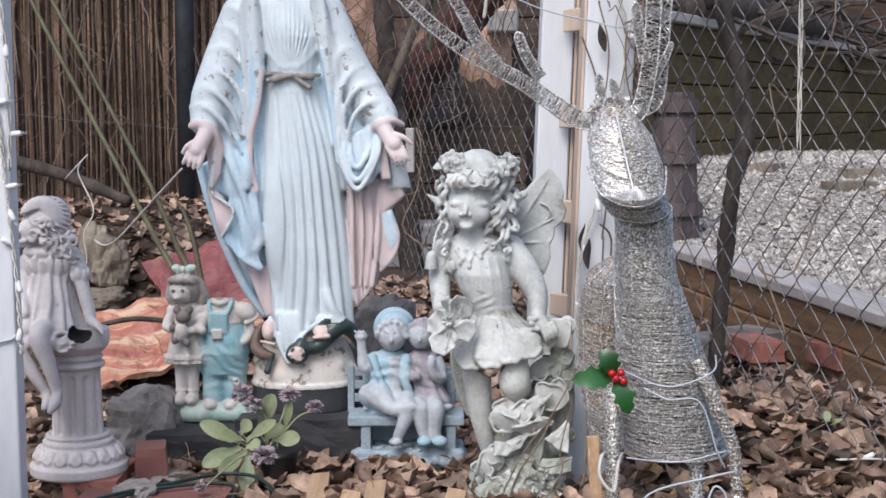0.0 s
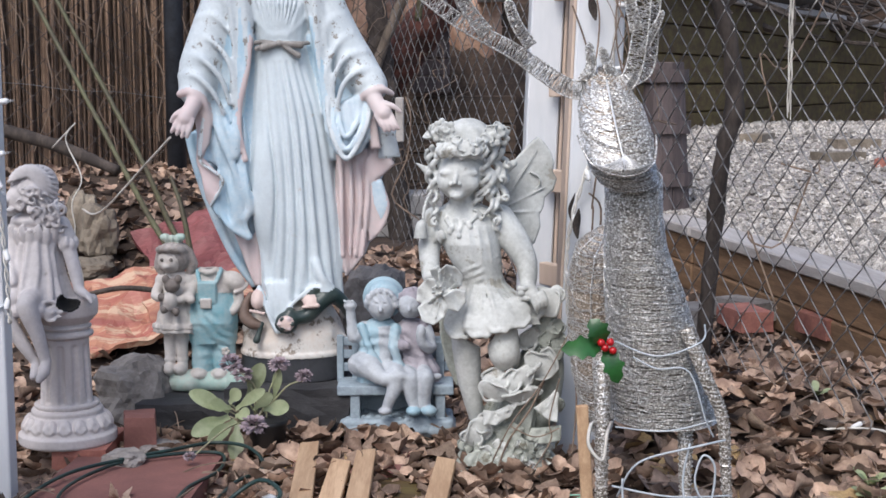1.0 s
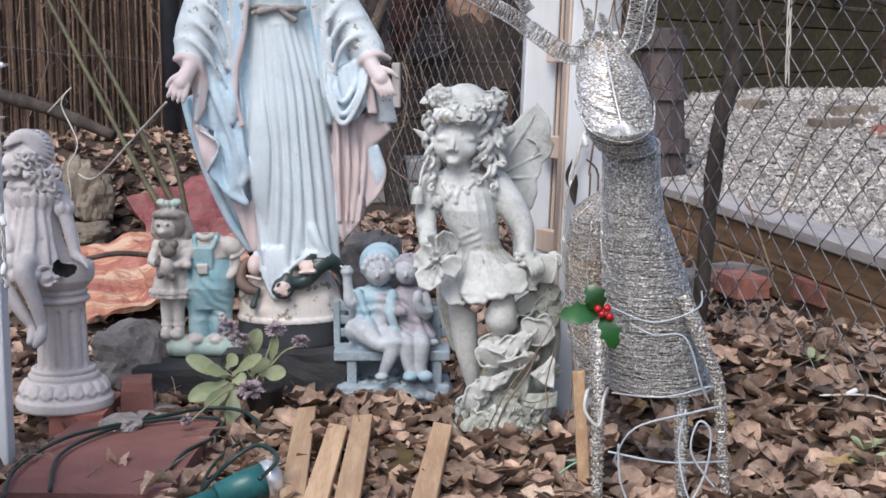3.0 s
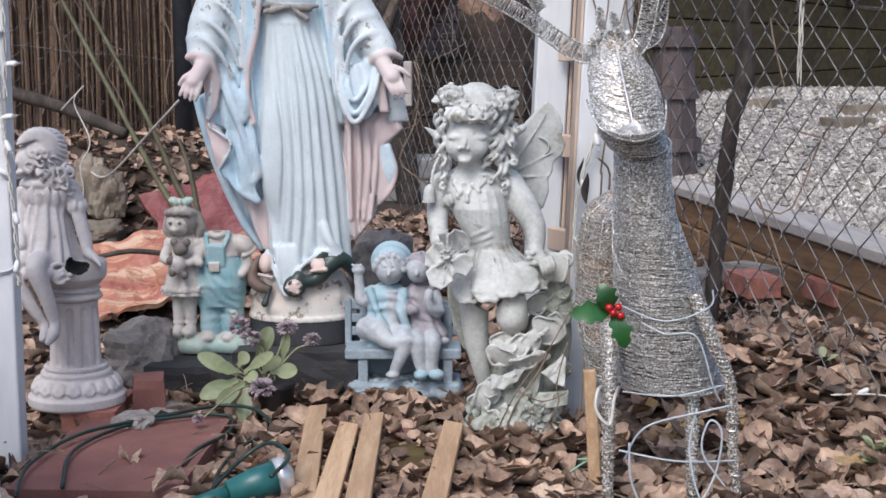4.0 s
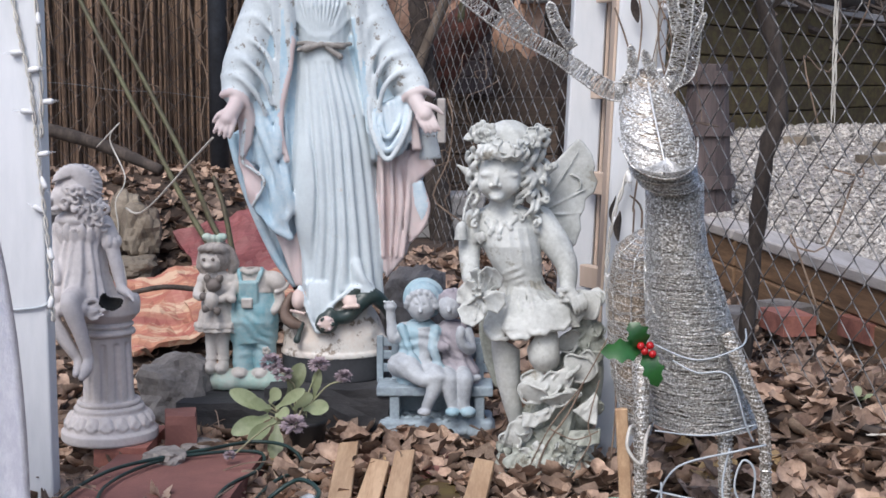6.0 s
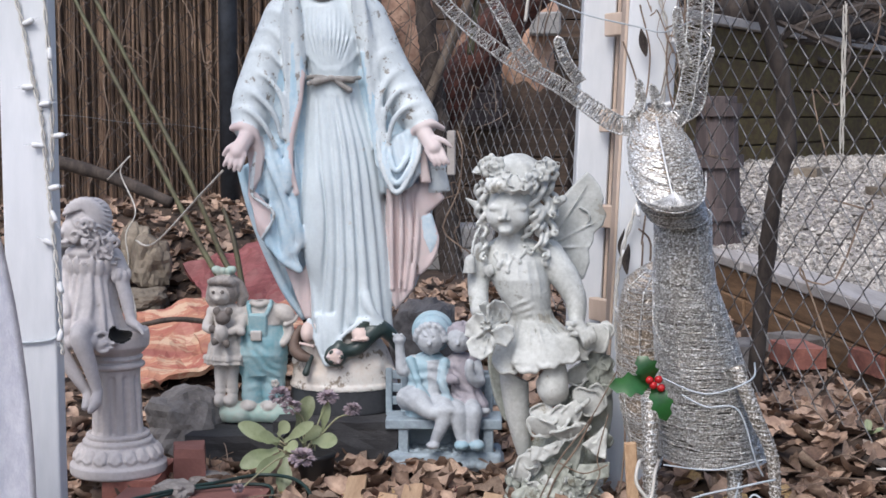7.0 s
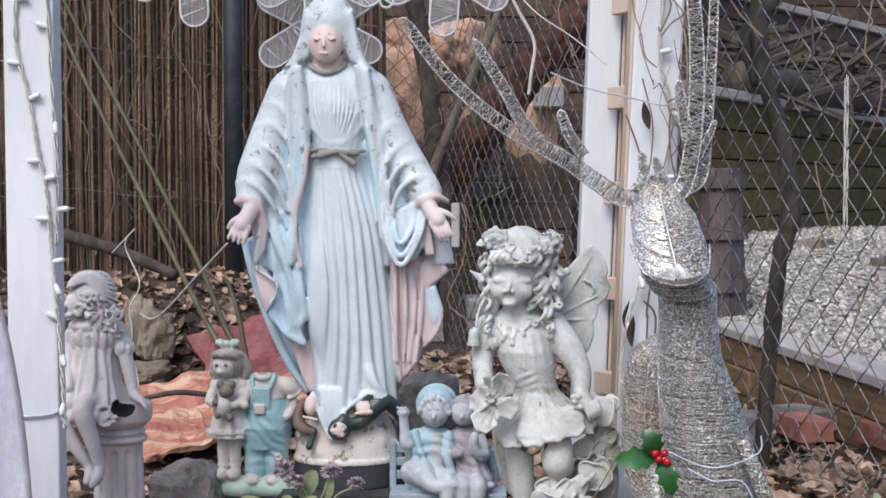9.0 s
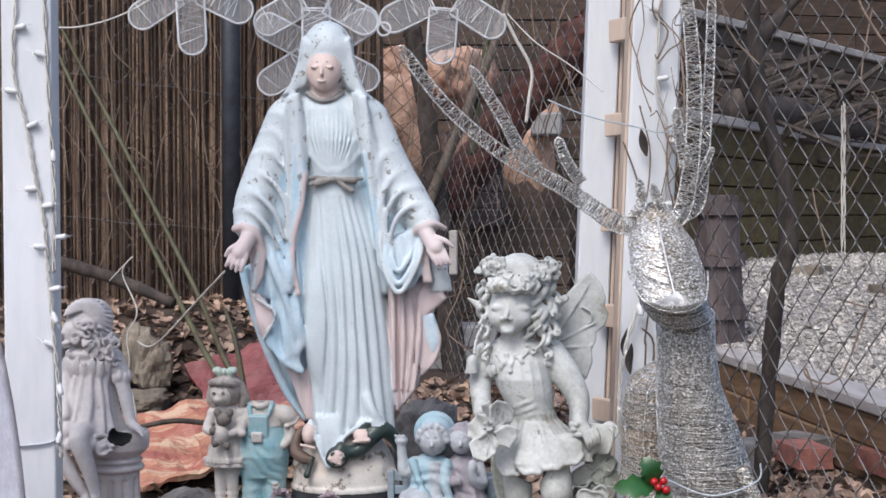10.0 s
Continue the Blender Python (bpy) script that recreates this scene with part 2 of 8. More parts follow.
def chain_link(name, a, b, z0a, z0b, height, pitch, label, material=M_WIRE):
    ob = thing(name, None, None, label, "fence", kind="")
    a, b = Vector(a), Vector(b)
    d = b - a
    n = int(d.length / (pitch / 2))
    ang = math.atan2(d.y, d.x)
    me = zigzag(height, pitch, 0.0016, material)
    for i in range(n + 1):
        w = new("wire", me)
        w.parent = ob
        p = a + d * (i / n)
        z = z0a + (z0b - z0a) * i / n + (pitch / 2 if i % 2 else 0)
        sag = 0.006 * math.sin(i * 0.7)
        w.matrix_basis = pose(p.x + sag * 0.3, p.y + sag, z, 0, 0.4 * math.sin(i * 0.31), math.degrees(ang))
    return ob


chain_link("chain_link_fence", (1.06, 1.93), (-0.13, 5.43), 0.10, 0.10, 1.75, 0.085, "galvanised chain link fence with dead vines")
left_fence = chain_link("chain_link_fence", (-0.16, 5.40), (-2.25, 4.22), 0.14, 0.40, 1.75, 0.085, "galvanised chain link fence before a reed screen", M_DARKWIRE)
bm = bmesh.new()
tube(bm, [(-0.872, 4.86, 0.2), (-0.872, 4.86, 2.4)], 0.034, 14)
part("fence_pipe", bm, M_PIPE, left_fence, "dark steel pipe post", True)

# reed screen behind it
reeds = thing("reed_screen", None, None, "brown reed screen fixed behind the wire fence", "screen")
kinds = []
for j in range(5):
    bm = bmesh.new()
    pts = [(0.004 * noise.noise(Vector((j * 3.0, k * 0.6, 0))), 0.003 * noise.noise(Vector((j * 3.0, k * 0.6, 5))), k * 0.19) for k in range(11)]
    tube(bm, pts, [0.0052 + 0.0006 * math.sin(k * 1.7 + j) for k in range(11)], 5)
    kinds.append(mesh_of(bm, "reed", M_REED, True))
for i in range(270):
    f = i / 269
    x, y = -0.40 + f * (-2.35 + 0.40), 5.42 + f * (4.30 - 5.42)
    ob = new("reed", kinds[i % 5])
    ob.parent = reeds
    ob.matrix_basis = pose(x, y + random.uniform(-0.012, 0.012), 0.12 + 0.2 * f, random.uniform(-0.6, 0.6), random.uniform(-0.9, 0.9), random.uniform(0, 360)) @ Matrix.Diagonal((1, 1, random.uniform(0.97, 1.04), 1))
for z in (0.75, 1.25, 1.75):
    bm = bmesh.new()
    tube(bm, [(-0.40 + f * -1.95, 5.41 + f * -1.12 - 0.012, z + 0.2 * f - 0.1 + 0.004 * math.sin(40 * f)) for f in [k / 60 for k in range(61)]], 0.0016, 4)
    part("binding_wire", bm, M_WIRE, reeds)
bm = bmesh.new()
box(bm, 0, 2.25, 0.0, 0.01, 0.1, 2.3, 0, pose(-0.38, 5.46, 0, 0, 0, 180 + math.degrees(math.atan2(1.12, 1.95))))
part("backing", bm, M_DECK, reeds, "dark backing board")


# ---------------------------------------------------------------- gravel yard behind the fence
def yard_z(y):
    return 0.205 + 0.115 * min(2.3, max(0.0, y - 5.2))


def timber_x(y):
    return 1.056 - 0.133 * (y - 4.2)


bm = bmesh.new()
ys = [3.0 + 0.25 * i for i in range(30)]
rows = []
for y in ys:
    rows.append([bm.verts.new((timber_x(y) + 0.02 + (9 - timber_x(y)) * (i / 40) ** 2, y, yard_z(y) + 0.008 * noise.noise(Vector((i * 0.9, y * 3, 0))))) for i in range(41)])
for a, b in zip(rows, rows[1:]):
    for i in range(40):
        bm.faces.new((a[i], a[i + 1], b[i + 1], b[i]))
thing("gravel_yard", bm, M_GRAVELBED, "pale crushed stone yard beyond the fence", "gravel", kind="structure", smooth=True)

V, F = [], []
rng = random.Random(5)
for k in range(15000):
    y = 3.3 + 6.6 * rng.random() ** 1.25
    x = max(timber_x(y) + 0.06, y * 0.15) + rng.random() * (y * 0.42 - max(timber_x(y) + 0.06, y * 0.15)) if y * 0.42 > timber_x(y) else 0
    if not x:
        continue
    s = rng.uniform(0.006, 0.017) * (1.0 if rng.random() < 0.93 else 1.8)
    c = len(V)
    a = rng.random() * 3.14
    for dx, dy, dz in ((1, 0, 0), (-1, 0, 0), (0, 1, 0), (0, -1, 0), (0, 0, 0.8), (0, 0, -0.8)):
        q = [dx + rng.uniform(-0.3, 0.3), dy + rng.uniform(-0.3, 0.3), dz + rng.uniform(-0.25, 0.25)]
        V.append((x + s * (q[0] * math.cos(a) - 0.7 * q[1] * math.sin(a)), y + s * (q[0] * math.sin(a) + 0.7 * q[1] * math.cos(a)), yard_z(y) + s * 0.35 + s * q[2]))
    for t in ((0, 2, 4), (2, 1, 4), (1, 3, 4), (3, 0, 4), (2, 0, 5), (1, 2, 5), (3, 1, 5), (0, 3, 5)):
        F.append(tuple(c + i for i in t))
me = bpy.data.meshes.new("gravel_stones")
me.from_pydata(V, [], F)
me.materials.append(M_GRAVEL)
tagged(new("gravel_stones", me), "loose pale grey gravel stones in the yard", "gravel", kind="stuff")

ang = math.degrees(math.atan2(1.0, -0.133)) - 90
edging = thing("timber_edging", None, None, "brown timber edging with weathered pale cap board", "edging")
for k, (y0, y1) in enumerate(((2.7, 4.95), (4.955, 7.2))):
    for j, (z0, z1) in enumerate(((0.0, 0.098), (0.100, 0.196))):
        bm = bmesh.new()
        box(bm, 0.002 * j, 0.09, 0, y1 - y0, z0, z1, 0.006, pose(timber_x(y0), y0, 0, 0, 0, ang))
        part("beam", bm, M_TIMBER, edging)
    bm = bmesh.new()
    box(bm, -0.012, 0.13, 0, y1 - y0, 0.199, 0.236, 0.005, pose(timber_x(y0), y0, 0, 0, 0, ang))
    part("cap_board", bm, M_TIMBERTOP, edging, "weathered grey cap board")

# slatted tub on the gravel
tub = thing("wooden_tub", None, None, "plum-stained slatted wooden tub standing on gravel", "planter")
for k in range(14):
    a = 2 * math.pi * k / 14
    bm = bmesh.new()
    box(bm, -0.0215, 0.0215, -0.008, 0.008, 0.0, 0.60, 0.003)
    for v in bm.verts:
        v.co.x *= 1.06 - 0.22 * v.co.z
    bmesh.ops.transform(bm, verts=bm.verts, matrix=Matrix.Translation((0.965, 5.62, 0.235)) @ Matrix.Rotation(a, 4, "Z") @ pose(0, -0.100, 0, -3.0))
    part("stave", bm, M_BARREL, tub)
for z, r in ((0.13, 0.111), (0.34, 0.100), (0.545, 0.090)):
    bm = bmesh.new()
    for k in range(28):
        a, b = 2 * math.pi * k / 28, 2 * math.pi * (k + 1) / 28
        q = [(r, -0.026), (r + 0.009, -0.026), (r + 0.009, 0.026), (r, 0.026)]
        va = [bm.verts.new((0.965 + R * math.cos(a), 5.62 + R * math.sin(a), 0.235 + z + h)) for R, h in q]
        vb = [bm.verts.new((0.965 + R * math.cos(b), 5.62 + R * math.sin(b), 0.235 + z + h)) for R, h in q]
        for i in range(4):
            bm.faces.new((va[i], vb[i], vb[(i + 1) % 4], va[(i + 1) % 4]))
    bmesh.ops.remove_doubles(bm, verts=bm.verts, dist=1e-5)
    part("hoop", bm, M_BARREL, tub, "wide wooden hoop")
bm = bmesh.new()
tube(bm, [(0.965, 5.62, 0.25), (0.965, 5.62, 0.80)], 0.082, 20)
part("liner", bm, M_SOIL, tub, "dark soil filling")


# ---------------------------------------------------------------- board walls and rails at the far side of the yard
def board_wall(name, a, b, z0, z1, rows, material, label, rail=True):
    ob = thing(name, None, None, label, "wall")
    a, b = Vector((*a, 0)), Vector((*b, 0))
    d = b - a
    m = Matrix.Translation(a) @ Matrix.Rotation(math.atan2(d.y, d.x), 4, "Z")
    h = (z1 - z0) / rows
    for j in range(rows):
        x = 0.0
        while x < d.length:
            L = min(random.uniform(1.6, 2.6), d.length - x + 0.001)
            bm = bmesh.new()
            box(bm, x + 0.003, x + L - 0.003, random.uniform(-0.004, 0.004), 0.05, z0 + j * h + 0.005, z0 + (j + 1) * h - 0.005, 0.004, m)
            part("board", bm, material, ob)
            x += L
    bm = bmesh.new()
    box(bm, 0, d.length, 0.052, 0.07, z0, z1 - 0.01, 0, m)
    part("backing", bm, M_DECK, ob)
    if rail:
        bm = bmesh.new()
        box(bm, -0.05, d.length, -0.05, 0.10, z1 + 0.002, z1 + 0.055, 0.005, m)
        part("top_rail", bm, M_RAIL, ob, "weathered grey top rail")
    return ob


board_wall("board_wall", (0.90, 7.18), (4.6, 13.9), 0.40, 1.27, 5, M_MOSS, "mossy brown board wall with a grey rail")
board_wall("upper_board_wall", (1.30, 8.9), (5.6, 14.9), 1.76, 2.02, 2, M_DECK, "dark brown upper boards under a grey rail")
board_wall("shed_wall", (-7.5, 11.0), (2.2, 11.6), 0.1, 3.4, 16, M_SHED, "dark brown boarded shed wall", False)

# added backdrop that closes off the open sky beyond the yard
board_wall("back_fence", (2.2, 14.2), (10.5, 16.5), 0.3, 3.9, 20, M_SHED, "dark brown board backdrop added behind the yard", False)

# planter boxes, blocks and stones behind the wire, past the statue
for nm, c, s, m_, lab, cat in (
        ("planter_box", (0.135, 6.4, 0.44), (0.27, 0.16, 0.26), M_DECK, "dark brown wooden planter box behind the fence", "planter"),
        ("wooden_crate", (0.02, 6.15, 0.86), (0.085, 0.09, 0.15), M_BARREL, "grey-brown wooden crate on a planter box", "crate"),
        ("shed_door", (0.37, 6.45, 0.90), (0.10, 0.04, 0.22), M_DECK, "dark brown upright door panel behind the fence", "door")):
    ob = thing(nm, None, None, lab, cat)
    k = 4
    for i in range(k):
        bm = bmesh.new()
        z0 = c[2] - s[2] + 2 * s[2] * i / k
        box(bm, c[0] - s[0], c[0] + s[0], c[1] - s[1], c[1] + s[1], z0 + 0.002, z0 + 2 * s[2] / k - 0.002, 0.005)
        part("board", bm, m_, ob)
bm = bmesh.new()
box(bm, -0.08, 0.115, 6.02, 6.28, 1.014, 1.03, 0.003)
thing("crate_lid", bm, M_RAIL, "pale weathered board lying on a crate", "board")
for k, (c, s) in enumerate((((-0.05, 5.72, 0.17), (0.2, 0.1, 0.045)), ((-0.12, 5.72, 0.262), (0.19, 0.1, 0.045)), ((0.30, 6.35, 1.17), (0.07, 0.1, 0.05)))):
    bm = bmesh.new()
    box(bm, c[0] - s[0], c[0] + s[0], c[1] - s[1], c[1] + s[1], c[2] - s[2], c[2] + s[2], 0.008, wob=0.004)
    thing("concrete_block", bm, M_BLOCK, "grey concrete block stacked behind the fence", "block", "concrete blocks")
for k, (c, s) in enumerate((((-0.36, 6.3, 1.14), (0.15, 0.15, 0.25)), ((-0.10, 6.5, 1.40), (0.17, 0.14, 0.13)), ((-0.40, 6.5, 1.44), (0.12, 0.12, 0.10)),
                            ((0.24, 6.5, 1.08), (0.13, 0.13, 0.26)), ((-0.02, 6.6, 0.98), (0.16, 0.13, 0.2)))):
    bm = bmesh.new()
    rock(bm, c, s, k + 3, 4, 0.30, k, 0.45)
    thing("boulder", bm, M_ORANGE, "pale orange boulder piled behind the fence", "boulder", "boulders", smooth=True)
bm = bmesh.new()
rock(bm, (-0.2, 6.6, 0.5), (0.8, 0.35, 0.5), 9, 3, 0.3, 0, 0.3)
thing("earth_bank", bm, M_SOIL, "dark earth bank under piled boulders", "bank", kind="structure", smooth=True)


# trunks and logs
def trunk(name, pts, rs, material, label, cat="tree", knots=0.15, sides=10, seed=0, bark=0.12):
    bm = bmesh.new()
    line = bend(pts, 14 if bark > 0.2 else 6)
    n = len(line)
    rad = []
    for i in range(n):
        f = i / (n - 1) * (len(rs) - 1)
        j = min(int(f), len(rs) - 2)
        rad.append((rs[j] + (rs[j + 1] - rs[j]) * (f - j)) * (1 + knots * noise.noise(Vector((i * (0.22 if bark > 0.2 else 0.55), seed * 5.0, 0)))))
    tube(bm, line, rad, sides)
    for v in bm.verts:
        v.co += Vector((noise.noise(v.co * 30), noise.noise(v.co * 30 + Vector((9, 0, 0))), 0.5 * noise.noise(v.co * 22))) * rad[0] * bark
    return thing(name, bm, material, label, cat, smooth=True)


trunk("fallen_log", [(0.60, 5.75, 1.75), (0.50, 5.8, 1.57), (0.345, 5.8, 1.40), (0.124, 5.85, 1.16), (-0.165, 5.9, 0.76), (-0.34, 5.95, 0.46), (-0.47, 6.0, 0.12)], [0.085, 0.085, 0.088, 0.085, 0.08, 0.08], M_REDLOG, "thick red-brown fallen log leaning behind the fence", "log", 0.2, 30, 1, 0.30)
trunk("fallen_log", [(0.62, 5.98, 1.34), (0.42, 5.92, 1.36), (0.20, 6.05, 1.25)], [0.06, 0.06, 0.05], M_REDLOG, "red-brown log lying across the stones", "log", 0.2, 24, 2, 0.30)
trunk("sapling", [(-0.10, 5.62, 0.10), (-0.15, 5.62, 0.6), (-0.18, 5.62, 0.85), (-0.20, 5.62, 1.06), (-0.268, 5.62, 1.49), (-0.305, 5.62, 1.65), (-0.36, 5.62, 2.1)], [0.05, 0.048, 0.044, 0.036, 0.03, 0.026], M_BARK, "dark bare sapling stem growing behind the fence", sides=16, seed=3, bark=0.25)
trunk("sapling", [(-0.27, 5.55, 0.5), (-0.20, 5.55, 0.81), (-0.063, 5.55, 1.145), (0.085, 5.55, 1.505), (0.16, 5.55, 1.8)], [0.022, 0.021, 0.019, 0.017], M_STEM, "thin grey-brown stem leaning behind the fence", seed=4)
trunk("sapling", [(-0.03, 5.58, 1.0), (0.0, 5.58, 1.25), (0.04, 5.58, 1.5), (0.07, 5.58, 1.8)], [0.014, 0.013, 0.012], M_CANE, "thin olive stem leaning behind the fence", seed=5)
trunk("fence_tree", [(0.675, 3.35, 0.02), (0.695, 3.33, 0.35), (0.71, 3.3, 0.58), (0.735, 3.3, 0.69), (0.72, 3.3, 0.85), (0.665, 3.3, 1.05), (0.65, 3.3, 1.3)], [0.019, 0.020, 0.021, 0.025, 0.020, 0.019, 0.017], M_BARK, "dark crooked tree trunk beside the wire fence", knots=0.25, seed=6)
trunk("fence_tree", [(0.665, 3.32, 1.0), (0.64, 3.35, 1.12), (0.72, 3.4, 1.22), (0.84, 3.4, 1.35)], [0.02, 0.018, 0.016, 0.012], M_BARK, "dark forked limb over the wire fence", "branch", 0.25, seed=7)


# ---------------------------------------------------------------- modelling clay: blended solids turned into one skin
class Clay:
    """A block of clay in small units: solids are blended into it or cut from it, then its skin becomes one mesh."""

    def __init__(self, lo, hi, step):
        self.lo, self.step = np.array(lo, np.float32), step
        self.ax = [np.arange(l, h + step, step, dtype=np.float32) for l, h in zip(lo, hi)]
        self.d = np.full([len(a) for a in self.ax], 60.0, np.float32)
        self.id = np.zeros(self.d.shape, np.int8)

    def put(self, fn, lo, hi, k, m, cut=False):
        g = k + 3 * self.step
        sl = []
        for a, l, h in zip(self.ax, lo, hi):
            i, j = np.searchsorted(a, l - g), np.searchsorted(a, h + g)
            if j <= i:
                return
            sl.append(slice(i, j))
        x, y, z = self.ax[0][sl[0]][:, None, None], self.ax[1][sl[1]][None, :, None], self.ax[2][sl[2]][None, None, :]
        d, old = fn(x, y, z), self.d[tuple(sl)]
        if cut:
            h = np.clip(0.5 - 0.5 * (old + d) / k, 0, 1)
            self.d[tuple(sl)] = old * (1 - h) - d * h + k * h * (1 - h)
            if m >= 0:
                self.id[tuple(sl)] = np.where(d < self.step * 1.5, m, self.id[tuple(sl)])
            return
        if m >= 0:
            self.id[tuple(sl)] = np.where(d < old, m, self.id[tuple(sl)])
        h = np.clip(0.5 + 0.5 * (old - d) / k, 0, 1)
        self.d[tuple(sl)] = old * (1 - h) + d * h - k * h * (1 - h)

    def ball(self, c, r, m=0, k=4.0, rot=(0, 0, 0), cut=False):
        r = (r, r, r) if isinstance(r, (int, float)) else r
        R = np.array(Euler([radians(a) for a in rot]).to_matrix()).T
        big = max(r)

        def fn(x, y, z):
            x, y, z = x - c[0], y - c[1], z - c[2]
            q = [(R[i, 0] * x + R[i, 1] * y + R[i, 2] * z) / r[i] for i in range(3)]
            a = np.sqrt(q[0] ** 2 + q[1] ** 2 + q[2] ** 2)
            b = np.sqrt((q[0] / r[0]) ** 2 + (q[1] / r[1]) ** 2 + (q[2] / r[2]) ** 2) + 1e-6
            return a * (a - 1) / b
        self.put(fn, [v - big for v in c], [v + big for v in c], k, m, cut)

    def limb(self, a, b, ra, rb, m=0, k=4.0, cut=False):
        a, b = np.array(a, float), np.array(b, float)
        d = b - a
        dd = float(d @ d) + 1e-6

        def fn(x, y, z):
            t = np.clip(((x - a[0]) * d[0] + (y - a[1]) * d[1] + (z - a[2]) * d[2]) / dd, 0, 1)
            return np.sqrt((x - a[0] - t * d[0]) ** 2 + (y - a[1] - t * d[1]) ** 2 + (z - a[2] - t * d[2]) ** 2) - (ra + (rb - ra) * t)
        r = max(ra, rb)
        self.put(fn, np.minimum(a, b) - r, np.maximum(a, b) + r, k, m, cut)

    def chain(self, pts, r, m=0, k=4.0, n=3, cut=False):
        line = bend(pts, n)
        rs = r if isinstance(r, (list, tuple)) else [r, r]
        f = [i / (len(line) - 1) * (len(rs) - 1) for i in range(len(line))]
        rr = [rs[min(int(t), len(rs) - 2)] + (rs[min(int(t), len(rs) - 2) + 1] - rs[min(int(t), len(rs) - 2)]) * (t - min(int(t), len(rs) - 2)) for t in f]
        L = [np.array(p, float) for p in line]

        def fn(x, y, z):
            best = None
            for p, q, ra, rb in zip(L, L[1:], rr, rr[1:]):
                d = q - p
                t = np.clip(((x - p[0]) * d[0] + (y - p[1]) * d[1] + (z - p[2]) * d[2]) / (float(d @ d) + 1e-6), 0, 1)
                v = np.sqrt((x - p[0] - t * d[0]) ** 2 + (y - p[1] - t * d[1]) ** 2 + (z - p[2] - t * d[2]) ** 2) - (ra + (rb - ra) * t)
                best = v if best is None else np.minimum(best, v)
            return best
        r = max(rr)
        self.put(fn, np.min(L, 0) - r, np.max(L, 0) + r, k, m, cut)

    def block(self, c, s, m=0, k=3.0, rnd=2.0, rot=(0, 0, 0), cut=False):
        R = np.array(Euler([radians(a) for a in rot]).to_matrix()).T
        big = math.sqrt(sum(v * v for v in s))

        def fn(x, y, z):
            x, y, z = x - c[0], y - c[1], z - c[2]
            q = [np.abs(R[i, 0] * x + R[i, 1] * y + R[i, 2] * z) - (s[i] - rnd) for i in range(3)]
            out = np.sqrt(np.maximum(q[0], 0) ** 2 + np.maximum(q[1], 0) ** 2 + np.maximum(q[2], 0) ** 2)
            return out + np.minimum(np.maximum(np.maximum(q[0], q[1]), q[2]), 0) - rnd
        self.put(fn, [v - big for v in c], [v + big for v in c], k, m, cut)

    def stack(self, rows, m=0, k=5.0, folds=(), front=None):
        """Oval sections (z, cx, cy, rx, ry), lowest first; folds: (count, depth at the foot, depth at the top, twist, phase)."""
        zs, cx, cy, rx, ry = (np.array(c, np.float32) for c in zip(*rows))

        def fn(x, y, z):
            f = lambda v: np.interp(z[0, 0], zs, v).astype(np.float32)[None, None, :]
            X, Y, a, b = x - f(cx), y - f(cy), f(rx), f(ry)
            th = np.arctan2(Y / b, X / a)
            s = 1.0
            for n, d0, d1, tw, ph in folds:
                u = np.clip((z - zs[0]) / (zs[-1] - zs[0]), 0, 1)
                s = s + (d0 + (d1 - d0) * u) * np.sin(n * th + tw * u * 6.28 + ph + 0.8 * np.sin(2.3 * th + ph))
            q = np.sqrt((X / a) ** 2 + (Y / b) ** 2)
            side = (q - s) * np.minimum(a, b) * 0.9
            return np.maximum(side, np.maximum(zs[0] - z, z - zs[-1]))
        self.put(fn, [(cx - rx).min() - 8, (cy - ry).min() - 8, zs[0]], [(cx + rx).max() + 8, (cy + ry).max() + 8, zs[-1]], k, m)

    def sheet(self, poly, y0, t, m=0, k=3.0, rnd=3.0, bulge=0.0, cup=0.0, waves=(), tilt=(0, 0)):
        """A slab of cloth or leaf with the outline poly (x, z) about the depth y0; bulge thickens its middle, cup bends its rim
        forward, waves are (depth, x rate, z rate, phase) ripples, tilt leans it across and up."""
        P = np.array(poly, np.float32)
        c = P.mean(0)
        R2 = float(((P - c) ** 2).sum(1).max())

        def fn(x, y, z):
            X, Z = x[:, 0, :], z[0, :, :]
            d = np.full(np.broadcast_shapes(X.shape, Z.shape), 1e9, np.float32)
            sg = np.ones(d.shape, np.float32)
            for i in range(len(P)):
                p, q = P[i], P[i - 1]
                e = q - p
                wx, wz = X - p[0], Z - p[1]
                u = np.clip((wx * e[0] + wz * e[1]) / float(e @ e), 0, 1)
                d = np.minimum(d, (wx - e[0] * u) ** 2 + (wz - e[1] * u) ** 2)
                c1, c2, c3 = Z >= p[1], Z < q[1], e[0] * wz > e[1] * wx
                sg = np.where((c1 & c2 & c3) | (~c1 & ~c2 & ~c3), -sg, sg)
            d = sg * np.sqrt(d)
            yc = y0 - cup * ((X - c[0]) ** 2 + (Z - c[1]) ** 2) / R2 + tilt[0] * (X - c[0]) + tilt[1] * (Z - c[1])
            for amp, fx, fz, ph in waves:
                yc = yc + amp * np.sin(fx * X + fz * Z + ph)
            th = t + bulge * np.sqrt(np.maximum(-d, 0))
            dy = np.abs(y - yc[:, None, :]) - th[:, None, :]
            d = d[:, None, :]
            return np.sqrt(np.maximum(d + rnd, 0) ** 2 + np.maximum(dy + rnd, 0) ** 2) + np.minimum(np.maximum(d, dy) + rnd, 0) - rnd
        ext = t + abs(cup) + abs(bulge) * 12 + sum(abs(w[0]) for w in waves) + (abs(tilt[0]) + abs(tilt[1])) * math.sqrt(R2)
